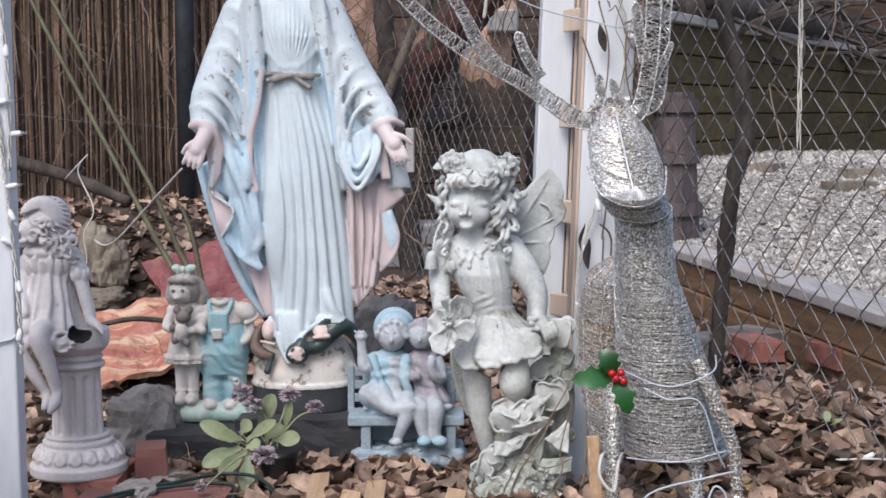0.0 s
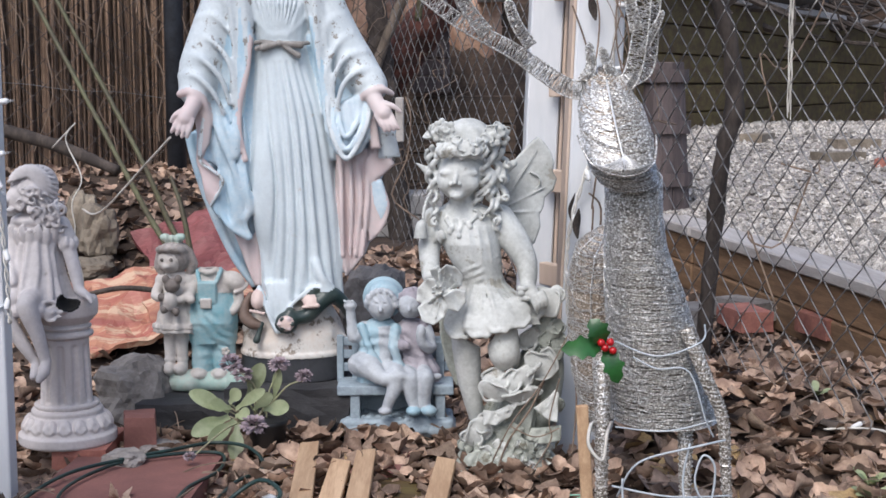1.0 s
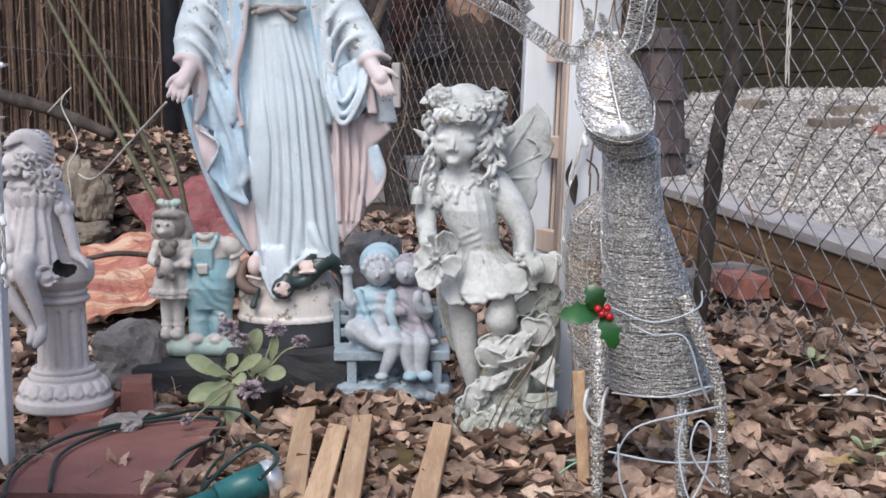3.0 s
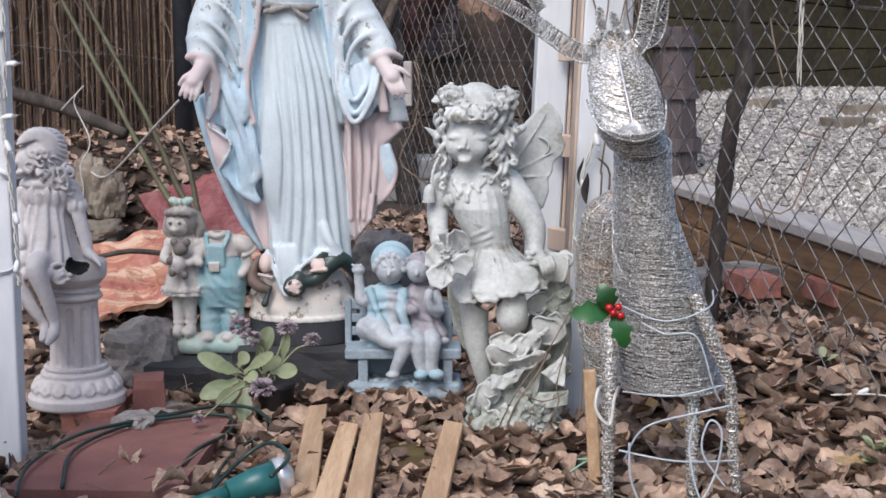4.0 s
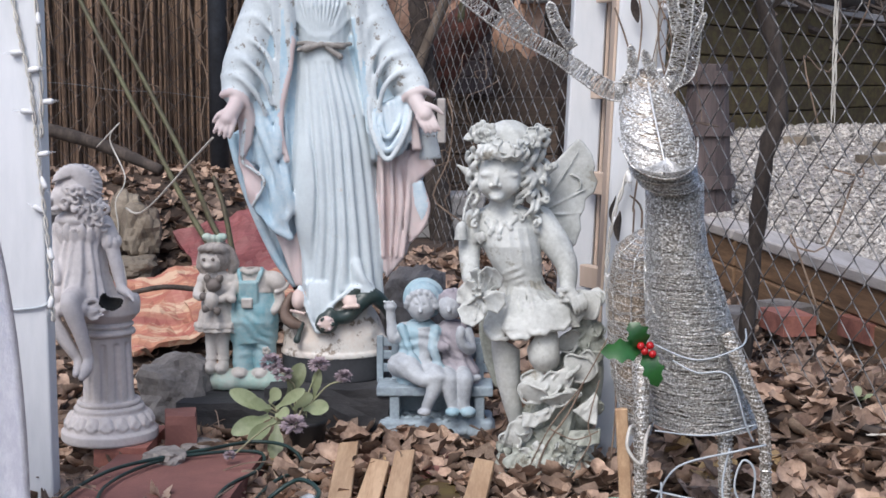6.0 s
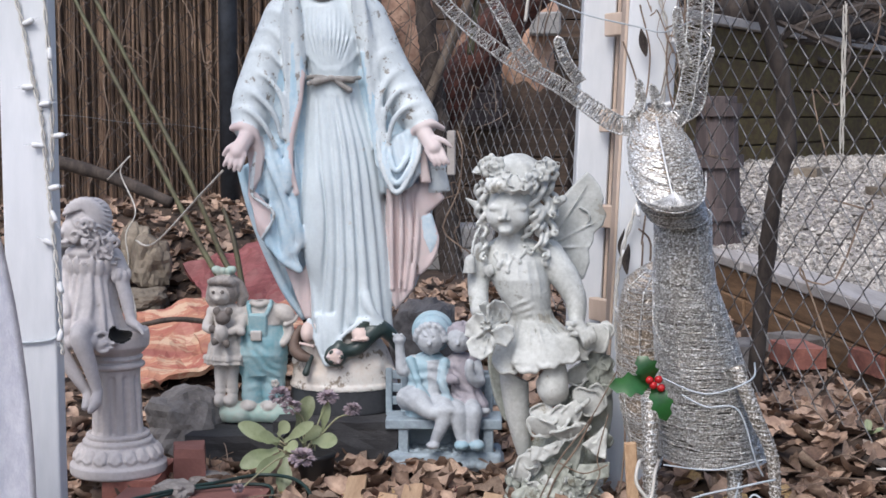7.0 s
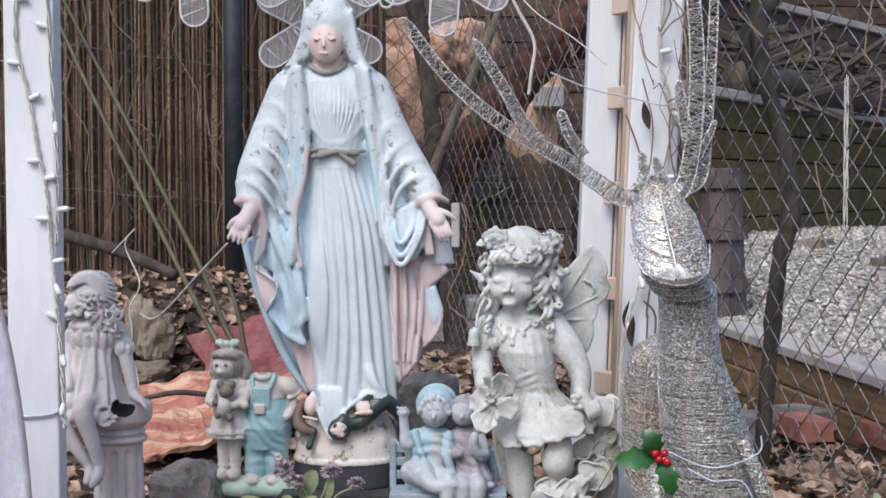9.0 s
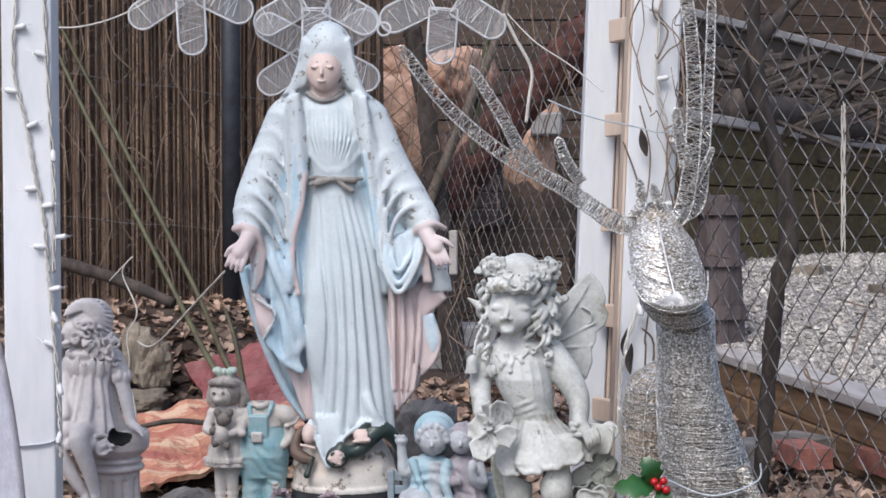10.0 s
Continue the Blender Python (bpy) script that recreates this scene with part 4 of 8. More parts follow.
    c.sheet([(736, -556), (766, -556), (776, -600), (766, -638), (744, -662), (730, -620)], -18, 9, PI, 5, 4, 0.4)
    c.sheet([(748, -558), (766, -556), (776, -600), (764, -626), (752, -596)], -26, 5, BL, 3, 3, 0.4)
    c.chain([(762, -22, -560), (776, -26, -600), (766, -26, -638), (744, -22, -664)], [3, 4, 4, 3], PI, 5, 5)
    # cuffs and outstretched palms
    c.chain([(414, -50, -404), (436, -66, -400), (458, -64, -414), (466, -52, -446)], [5, 6, 6, 5], PI, 8, 5)
    c.sheet([(430, -400), (462, -410), (472, -446), (466, -490), (452, -514), (446, -480), (456, -446)], -52, 5, PI, 5, 4, 0.6)
    c.chain([(734, -54, -412), (746, -66, -402), (768, -64, -396), (786, -50, -404)], [5, 6, 6, 5], PI, 8, 5)
    c.sheet([(734, -408), (750, -416), (758, -450), (766, -500), (748, -500), (742, -450)], -48, 5, PI, 5, 4, 0.6)
    c.chain([(446, -58, -408), (438, -70, -428), (428, -78, -446)], [14, 14, 15], PI, 4)
    c.chain([(752, -58, -406), (762, -70, -424), (772, -78, -438)], [14, 14, 15], PI, 4)
    for j in range(4):
        c.chain([(417 + 8 * j, -82, -446 - j), (411 + 8.5 * j, -88, -460 - 2 * j), (406 + 9 * j, -88, -468 - 4.5 * min(j, 2))], [5.2, 4.6, 3.2], PI, 1.2)
        c.chain([(760 + 8.5 * j, -82, -442 - 0 * j), (768 + 8 * j, -88, -456), (774 + 8 * j, -88, -464 - 2 * min(3 - j, 2))], [5.2, 4.6, 3.2], PI, 1.2)
    c.chain([(428, -80, -430), (414, -86, -438), (405, -86, -450)], [5.5, 4.8, 3], PI, 2)
    c.chain([(774, -78, -420), (790, -84, -426), (802, -84, -436)], [5.5, 4.8, 3], PI, 2)
    # feet
    c.ball((546, -56, -764), (13, 24, 17), SK, 3, (24, 0, 0))
    c.ball((640, -62, -764), (16, 22, 13), SK, 3, (20, 0, 0))
    for j in range(5):
        c.ball((535 + 5.6 * j, -78, -781 - 1.2 * j), (3.2, 4, 4), SK, 1.2)
        c.ball((628 + 6.2 * j, -82, -774 + 0.5 * j), (3.4, 4, 4), SK, 1.2)
    # snake over the dome
    c.chain([(704, -22, -800), (696, -36, -776), (676, -52, -758), (656, -62, -768), (636, -68, -790), (616, -74, -794), (604, -78, -786)], [7, 12, 15, 16, 13, 12, 10], SN, 4, 5)
    c.chain([(640, -66, -752), (664, -58, -744), (690, -44, -768)], [7, 9, 6], SN, 4, 5)
    c.ball((598, -80, -802), (20, 12, 20), SN, 3)
    c.ball((598, -90, -802), (14, 9, 13), SK, 2)
    for j in range(6):
        c.ball((598 + 12 * math.cos(j * 1.05), -95, -802 + 10 * math.sin(j * 1.05)), (4.5, 4, 4), PI if j % 2 else SN, 1)
    c.chain([(530, -36, -758), (522, -44, -776), (522, -52, -796), (536, -62, -806), (548, -66, -808)], [5, 8, 11, 11, 7], HA, 6, 5)
    c.chain([(554, -68, -806), (548, -71, -822), (544, -73, -834)], [4, 5, 7], SN, 3, 4)
    # belt with bow
    c.chain([(545, -42, -316), (566, -58, -314), (592, -62, -318), (616, -58, -318), (640, -42, -316)], 4.2, TR, 2, 5)
    for a, b, r in (((590, -66, -318), (564, -63, -324), 7), ((590, -66, -318), (552, -56, -326), 5), ((596, -66, -316), (628, -60, -320), 7), ((600, -65, -322), (624, -61, -338), 6)):
        c.limb(a, b, 3.5, r, TR, 1.5)
    c.ball((592, -67, -317), (7, 5, 6), TR, 1)
    # bowed head under the veil
    c.limb((574, -24, -150), (576, -14, -178), 24, 30, SK, 5)
    c.ball((577, -2, -88), (45, 52, 54), MA, 8, (-8, 0, 0))
    c.ball((576, -8, -120), (47, 34, 42), MA, 8)
    c.sheet([(534, -66), (562, -84), (548, -130), (541, -152), (520, -166), (498, -168), (514, -146), (526, -112)], -26, 12, MA, 14, 5, 0.8, 0, ((2, 0.2, 0.03, 0),))
    c.sheet([(620, -66), (592, -84), (606, -130), (614, -156), (640, -172), (652, -172), (640, -150), (628, -112)], -26, 12, MA, 14, 5, 0.8, 0, ((2, 0.2, 0.03, 1),))
    c.ball((574, -26, -122), (36, 24, 36), HA, 3)
    c.ball((574, -42, -127), (30, 25, 36), SK, 3, (-12, 0, 0))
    c.ball((573, -52, -150), (16, 13, 13), SK, 8)
    c.chain([(573, -64, -118), (573, -70, -130), (573, -72, -135)], [2, 2.6, 3.6], SK, 4)
    for x in (560, 587):
        c.ball((x, -63, -122), (7, 4, 3.4), SK, 2)
        c.chain([(x - 6, -66, -123), (x, -69, -125), (x + 6, -66, -123)], 1.1, HA, 0.8)
        c.chain([(x - 7, -63, -113), (x, -66, -111), (x + 7, -63, -113)], 0.9, HA, 0.8)
    c.chain([(566, -68, -147), (573, -71, -148), (580, -68, -147)], 1.8, PI, 1)
    c.chain([(543, -30, -164), (556, -44, -174), (574, -50, -180), (592, -44, -176), (606, -30, -164)], 4.4, TR, 3, 5)
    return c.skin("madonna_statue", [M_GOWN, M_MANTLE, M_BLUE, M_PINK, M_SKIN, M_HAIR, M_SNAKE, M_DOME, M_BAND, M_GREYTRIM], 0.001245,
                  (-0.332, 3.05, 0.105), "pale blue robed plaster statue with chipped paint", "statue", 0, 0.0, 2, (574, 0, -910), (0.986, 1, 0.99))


def figure_fairy():
    """A winged child among stone lilies, drawn with z falling from the top."""
    c = Clay((742, -128, -806), (1042, 72, -146), 1.85)
    ST, LE = 0, 1
    rng = random.Random(4)

    def disc(x, y, z, rx, rz, rot=(0, 0, 0), m=ST, t=4.0, k=2.0):
        c.ball((x, y, z), (rx, t, rz), m, k, rot)

    def petal(x, y, z, rx, rz, rot, m=ST, lip=2.6):
        """A cupped petal: a dished disc with a rolled lip and a midrib."""
        R = Euler([radians(a) for a in rot]).to_matrix()
        c.ball((x, y, z), (rx, 4.2, rz), m, 2.0, rot)
        ring = [tuple(Vector((x, y, z)) + R @ Vector((rx * math.cos(a) * (1 + 0.13 * math.sin(3 * a + x)), -2.0 + 5.0 * math.sin(2 * a + z), rz * math.sin(a) * (1 + 0.13 * math.cos(4 * a + z))))) for a in [2 * math.pi * i / 12 for i in range(13)]]
        c.chain(ring, lip, m, 2.0, 2)

    # legs
    c.chain([(856, -12, -500), (856, -16, -560), (862, -12, -620), (874, -8, -690)], [29, 26, 22, 13], ST, 6)
    c.chain([(918, -10, -490), (922, -46, -556), (926, -40, -572), (936, 10, -590)], [34, 29, 27, 18], ST, 6)
    # torso
    T = [(-458, 886, -8, 36, 34), (-440, 884, -8, 38, 36), (-400, 872, -10, 48, 42), (-375, 864, -10, 52, 45), (-345, 858, -6, 56, 42), (-318, 856, -2, 54, 34), (-304, 850, 0, 26, 24)]
    c.stack(T, ST, 8)
    for pts in ([(850, -448), (880, -436), (918, -420)], [(852, -436), (878, -424), (916, -406)], [(848, -424), (872, -412), (912, -396)], [(846, -452), (884, -449), (920, -434)]):
        c.chain([(x, on_rows(T, x, z) + 1, z) for x, z in pts], [1.2, 3.2, 1.2], ST, 4, 5)
    for x0, x1 in ((858, 866), (874, 884), (890, 900)):
        c.chain([(x, on_rows(T, x, z) + 1.5, z) for x, z in ((x0, -345), ((x0 + x1) / 2, -372), (x1, -404))], [1, 2.4, 1], ST, 5, 4)
    c.limb((848, -14, -290), (852, -8, -316), 22, 26, ST, 6)
    # skirt of petals, higher on one side
    K = [(-516, 902, -8, 86, 70), (-498, 900, -8, 78, 64), (-472, 894, -8, 58, 50), (-446, 888, -8, 38, 37), (-434, 886, -8, 36, 35)]
    c.stack(K, ST, 4, ((9, 0.13, 0.02, 0.12, 0.6), (21, 0.04, 0.03, 0.1, 0)))
    c.ball((902, -8, -532), (66, 52, 30), ST, 4, cut=True)
    for x, y, z, rx, rz, rot in ((843, -48, -504, 26, 34, (-22, 18, -24)), (878, -66, -500, 28, 33, (-26, 4, -6)), (912, -70, -494, 24, 30, (-26, -4, 4)), (944, -60, -490, 26, 27, (-24, -14, 14)), (970, -34, -486, 28, 20, (-14, -30, 34))):
        c.ball((x, y, z), (rx, 8, rz), ST, 7, rot)
        c.chain([(x - rx * 0.95, y - 4, z - rz * 0.45), (x - rx * 0.45, y - rz * 0.42, z - rz * 0.92), (x + rx * 0.1, y - rz * 0.48, z - rz * 0.86), (x + rx * 0.5, y - rz * 0.42, z - rz * 0.92), (x + rx * 0.95, y - 4, z - rz * 0.45)], [3, 4, 4, 4, 3], ST, 6, 4)
        c.chain([(x, y - 8, z - rz * 0.8), (0.6 * x + 0.4 * 888, y + 0, z + rz * 0.5), (0.3 * x + 0.7 * 888, -44, -452)], [1.5, 3, 1.5], ST, 4, 4)
    for i in range(11):
        x = 846 + 11 * i
        c.chain([(0.35 * x + 0.65 * 886, on_rows(K, 0.35 * x + 0.65 * 886, -450) - 1, -450), (0.7 * x + 0.3 * 888, on_rows(K, 0.7 * x + 0.3 * 888, -472) - 1, -472), (x, on_rows(K, x, -498) - 2, -498)], [1, 2.6, 1.2], ST, 3, 4)
    # arms
    c.chain([(918, 0, -334), (944, -10, -372), (964, -22, -410), (966, -38, -446)], [26, 26, 20, 14], ST, 6, 5)
    c.chain([(964, -44, -448), (974, -54, -462), (982, -58, -472)], [12, 12, 10], ST, 4)
    for j in range(4):
        c.chain([(972 + 6 * j, -62, -466 + 3 * j), (976 + 6.5 * j, -66, -478 + 3 * j), (978 + 6.5 * j, -64, -488 + 3 * j)], [4.6, 4.2, 3], ST, 1.2)
    for j in range(9):
        c.ball((950 + 8 * (j % 3) + 2 * (j // 3), -56 - 3 * (j % 2), -450 - 9 * (j // 3)), (6, 5, 5), ST, 1.5, (20 * j, 0, 0))
    c.chain([(800, 2, -334), (790, -8, -380), (792, -34, -430)], [22, 20, 16], ST, 6)
    for i in range(5):
        disc(797 + 4 * i, -22 - 4 * i, -358 - 5 * (i % 2), 6, 10, (0, 20 - 10 * i, 0))
        disc(910 + 5 * i, -30 + 5 * i, -346 - 7 * i + 2 * (i % 2), 6, 9, (0, -20, 0))
    # garland at the neck
    neck = [(822, -308), (820, -330), (830, -346), (836, -332), (842, -350), (852, -334), (860, -338), (872, -326), (878, -306)]
    c.chain([(x, on_rows(T, x, z) - 1, z) for x, z in neck], 2.6, ST, 1.5, 5)
    for x, z in neck[1:-1] + [(826, -352), (842, -358), (862, -342)]:
        c.ball((x, on_rows(T, x, z) - 2, z), (4.5, 3.5, 5.5), ST, 1.2, (0, x * 7 % 90 - 45, 0))
    # open blossom held in front
    for poly, y, tilt, cup in (([(806, -446), (804, -416), (818, -402), (836, -408), (850, -426), (846, -442), (824, -452)], -78, (0.25, -0.35), 9), ([(810, -456), (800, -428), (786, -426), (768, -446), (766, -468), (784, -474)], -82, (-0.3, -0.1), 9),
                               ([(810, -460), (786, -464), (768, -478), (776, -500), (796, -508), (816, -494), (822, -474)], -86, (-0.1, 0.4), 9), ([(812, -456), (836, -446), (852, -450), (854, -470), (840, -486), (822, -480)], -84, (0.35, 0.15), 9),
                               ([(808, -452), (796, -434), (790, -414), (806, -404), (814, -420)], -74, (-0.2, -0.5), 6)):
        c.sheet(poly, y, 4.0, ST, 2, 3.4, 0.35, cup, ((2.0, 0.22, 0.16, y),), tilt)
        for p in poly[1:-1]:
            c.limb((811, -86, -456), (0.25 * 811 + 0.75 * p[0], y + tilt[0] * 0.5 * (p[0] - 811) + tilt[1] * 0.5 * (p[1] + 456) - 7, 0.25 * -456 + 0.75 * p[1]), 1.6, 1.2, ST, 3)
    for i in range(7):
        c.limb((811, -84, -456), (803 + 9 * math.cos(i * 0.9), -100 - 3 * (i % 3), -446 + 8 * math.sin(i * 0.9)), 2.2, 2.8, ST, 1.2)
    # wing
    c.sheet([(918, -318), (926, -262), (946, -232), (974, -202), (988, -190), (998, -198), (1012, -216), (1019, -238), (1016, -252), (1024, -266), (1018, -286), (1002, -300), (1000, -316), (992, -330), (994, -352), (984, -382), (968, -392), (944, -350)], 40, 6, ST, 4, 4, 0.15, 0, ((2.5, 0.05, 0.04, 0),))
    for pts in ([(930, 31, -316), (962, 31, -300), (1002, 32, -280)], [(930, 31, -324), (960, 31, -325), (996, 33, -322)], [(976, 31, -254), (990, 31, -262), (992, 31, -276), (984, 31, -284)], [(940, 31, -340), (962, 31, -360), (980, 31, -376)], [(930, 31, -300), (956, 31, -262), (986, 31, -214)]):
        c.chain(pts, [2.4, 2.2, 1.4], ST, 2, 4)
    # head
    c.ball((850, -12, -238), (46, 46, 56), ST, 6, (0, 6, 0))
    c.ball((840, -40, -258), (36, 24, 38), ST, 9, (0, 6, 0))
    c.ball((820, -50, -268), (14, 11, 13), ST, 8)
    c.ball((862, -48, -268), (15, 11, 13), ST, 8)
    c.ball((838, -58, -288), (12, 9, 9), ST, 6)
    c.ball((820, -70, -244), (13, 7, 5), ST, 4, (0, -4, 0), cut=True)
    c.ball((864, -68, -244), (14, 7, 5), ST, 4, (0, 4, 0), cut=True)
    c.ball((820, -57, -249), (12, 6, 6), ST, 3)
    c.ball((864, -55, -249), (13, 6, 6), ST, 3)
    c.chain([(841, -57, -238), (837, -64, -254), (834, -70, -265)], [2, 3, 5], ST, 4)
    c.ball((828, -64, -268), 4, ST, 2)
    c.ball((842, -64, -268), 4, ST, 2)
    c.chain([(822, -62, -279), (836, -69, -283), (852, -62, -278)], [1.4, 2.2, 1.4], ST, 1.2, 4, cut=True)
    c.ball((837, -64, -289), (9, 4, 3), ST, 2)
    # hair
    c.ball((860, 4, -208), (52, 50, 52), ST, 6)
    c.ripple((862, -24, -180), (46, 50, 26), 1.1, (0.42, 0.1, 0.1), 0.4)
    for i in range(26):
        f = i / 25
        x = 790 + 134 * f
        y = -26 - 44 * math.sin(math.pi * min(1, max(0, f))) + rng.uniform(-4, 4)
        z = -182 - 16 * math.sin(math.pi * f) + 10 * math.sin(9 * f) + rng.uniform(-5, 5)
        petal(x, y, z, rng.uniform(8, 13), rng.uniform(7, 11), (rng.uniform(-35, 35), rng.uniform(-60, 60), rng.uniform(-30, 30) + 50 * (f - 0.5)), ST, 1.6)
    for x, y, z in ((812, -44, -168), (824, -52, -172), (912, -38, -180), (904, -48, -192), (920, -30, -192), (806, -40, -184)):
        for i in range(5):
            disc(x + 8 * math.cos(i * 1.257 + x), y - 6, z + 8 * math.sin(i * 1.257 + x), 6, 6, (20 * math.sin(i), 20 * math.cos(i), 0), ST, 3.2, 1.2)
    for i in range(15):
        x = 806 + 5.6 * i
        g = rng.choice((-7, 7))
        c.chain([(x, -56 - 10 * math.sin(math.pi * i / 14), -200), (x + g, -62 - 10 * math.sin(math.pi * i / 14), -210 - rng.uniform(0, 5)), (x - g * 0.6, -58 - 10 * math.sin(math.pi * i / 14), -218 - rng.uniform(0, 6)), (x + g * 0.5, -58 - 8 * math.sin(math.pi * i / 14), -213)], [4, 4.8, 3.4, 2], ST, 1.4, 4)

    def curl(x, y, z, r, ph, w):
        pts = [(x + r * (1 - 0.10 * j) * math.cos(ph + j * 0.9), y - 1.2 * j, z + r * (1 - 0.10 * j) * math.sin(ph + j * 0.9)) for j in range(7)]
        c.chain(pts, [w * 0.7, w, w * 0.8, w * 0.6], ST, 1.4, 3)
    for x0, x1, z0, z1, y, w in ((890, 880, -206, -300, -34, 6.0), (900, 896, -200, -322, -40, 6.4), (908, 906, -196, -330, -30, 6.0), (916, 920, -206, -316, -26, 6.0), (922, 926, -214, -290, -14, 5.5), (884, 872, -240, -318, -28, 5.6), (894, 912, -262, -334, -36, 5.4), (888, 892, -226, -290, -44, 5.0),
                                 (800, 800, -204, -300, -36, 5.4), (794, 790, -206, -286, -26, 5.4), (804, 798, -270, -336, -30, 4.8), (788, 794, -212, -320, -14, 5.0)):
        n, ph = 9, rng.uniform(0, 6.28)
        amp = 7.5 if x0 > 850 else 4.5
        c.chain([(x0 + (x1 - x0) * j / n + amp * math.sin(ph + 2.0 * j), y + 5 * math.cos(ph + 2.0 * j), z0 + (z1 - z0) * j / n) for j in range(n + 1)], [w * 0.8, w, w, w * 0.8, w * 0.45], ST, 1.8, 4)
    for x, z in ((872, -318), (908, -334), (926, -292), (884, -326), (800, -336), (920, -262), (930, -236)):
        curl(x, -34, z, 6.5, rng.uniform(0, 6.28), 4.0)
    c.sheet([(764, -232), (800, -244), (806, -268), (790, -262)], -14, 5, ST, 3, 3, 0.3)
    c.chain([(912, -14, -256), (928, -18, -246), (942, -18, -234)], [9, 7, 6], ST, 3)
    c.ball((939, -20, -236), (8, 6, 7), ST, 2)
    # bell on a chain
    for i in range(9):
        f = i / 8
        c.ball((798 - 18 * f - 5 * math.sin(3 * f), -30 - 6 * f, -276 - 52 * f), (3.2, 3.2, 4.2), ST, 0.8, (0, 40 * (i % 2), 0))
    c.stack([(-364, 774, -34, 12.5, 12), (-360, 774, -34, 11, 11), (-344, 775, -34, 10, 10), (-336, 776, -34, 8, 8), (-332, 777, -34, 3, 3)], ST, 1)
    # stem, leaves and lilies under her
    c.stack([(-802, 930, 0, 92, 70), (-770, 930, 0, 88, 66), (-730, 926, 2, 62, 50), (-640, 958, 12, 46, 38), (-560, 998, 12, 26, 30), (-500, 1004, 6, 18, 22)], LE, 8, ((7, 0.10, 0.08, 0.7, 1), (17, 0.05, 0.05, 0.3, 0)))
    c.sheet([(806, -486), (834, -500), (842, -560), (848, -640), (836, -632), (818, -590), (808, -540)], 4, 8, LE, 5, 5, 0.6, 0, ((3, 0.15, 0.04, 0),))
    c.chain([(1000, 0, -510), (1014, -4, -560), (1018, -2, -620), (1000, 0, -690)], [15, 16, 17, 22], LE, 6)
    P = ((1000, -34, -478, 24, 26, (-10, -30, 0)), (978, -36, -488, 22, 14, (24, 10, 10)), (1018, -28, -468, 14, 17, (-10, 30, -20)),
         (972, -24, -544, 22, 18, (10, -35, 10)), (986, -50, -590, 30, 22, (-8, 38, 0)), (958, -58, -606, 16, 20, (10, 40, 0)), (1004, -40, -582, 15, 24, (0, -20, -10)),
         (904, -60, -632, 26, 20, (24, 14, -10)), (908, -56, -610, 24, 16, (-20, 20, -10)), (936, -60, -614, 20, 18, (-10, -30, 0)), (948, -64, -640, 26, 13, (30, -6, 6)), (970, -56, -636, 18, 12, (24, -20, 10)),
         (878, -50, -704, 26, 20, (16, -40, -10)), (866, -50, -718, 20, 16, (20, 20, -10)), (888, -52, -690, 16, 18, (-10, 20, 0)))
    for x, y, z, rx, rz, rot in P:
        petal(x, y, z, rx, rz, rot)
    for i in range(8):
        c.limb((974, -62, -594), (964 + 22 * i / 7, -70, -602 + 18 * i / 7 + 3 * (i % 2)), 2.5, 4, ST, 1)
    for poly, y, m, cup in (([(884, -690), (884, -664), (906, -668), (930, -656), (946, -656), (934, -676), (908, -690)], -62, ST, 6), ([(974, -664), (1000, -648), (1016, -632), (1022, -640), (1018, -688), (1002, -684), (986, -672)], -50, ST, 8),
                            ([(962, -718), (972, -700), (1000, -700), (1026, -694), (1024, -722), (990, -728)], -52, LE, 8), ([(838, -786), (852, -750), (880, -736), (904, -742), (898, -780), (860, -796)], -58, LE, 6),
                            ([(916, -770), (926, -718), (950, -706), (954, -736), (938, -772)], -60, LE, 6), ([(900, -700), (940, -690), (960, -700), (950, -716), (916, -722)], -50, LE, 6)):
        c.sheet(poly, y, 4, m, 2, 3, 0.3, cup, ((2.2, 0.2, 0.12, y), (1.4, -0.3, 0.2, 0)), (0, 0.35))
        cx, cz = sum(p[0] for p in poly) / len(poly), sum(p[1] for p in poly) / len(poly)
        for p in poly[::2]:
            c.limb((cx, y - 4, cz), (0.2 * cx + 0.8 * p[0], y - 4 - 0.6 * cup, 0.2 * cz + 0.8 * p[1]), 2.0, 1.2, m, 2)
    for i in range(70):
        x, z = rng.uniform(848, 1018), rng.uniform(-796, -726)
        y = -62 * math.sqrt(max(0.1, 1 - ((x - 930) / 92) ** 2))
        petal(x, y, z, rng.uniform(6, 13), rng.uniform(5, 10), (rng.uniform(-30, 40), rng.uniform(-90, 90), rng.uniform(-30, 30)), LE if rng.random() < 0.7 else ST, 1.6)
    for i in range(14):
        x, z = rng.uniform(990, 1030), rng.uniform(-690, -510)
        petal(x, rng.uniform(-24, -12), z, rng.uniform(10, 16), rng.uniform(10, 16), (rng.uniform(-30, 30), rng.uniform(-60, 60), rng.uniform(-20, 20)), LE, 1.8)
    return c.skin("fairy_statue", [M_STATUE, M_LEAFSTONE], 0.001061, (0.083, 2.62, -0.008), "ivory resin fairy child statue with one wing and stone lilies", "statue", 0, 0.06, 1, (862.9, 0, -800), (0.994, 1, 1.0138))


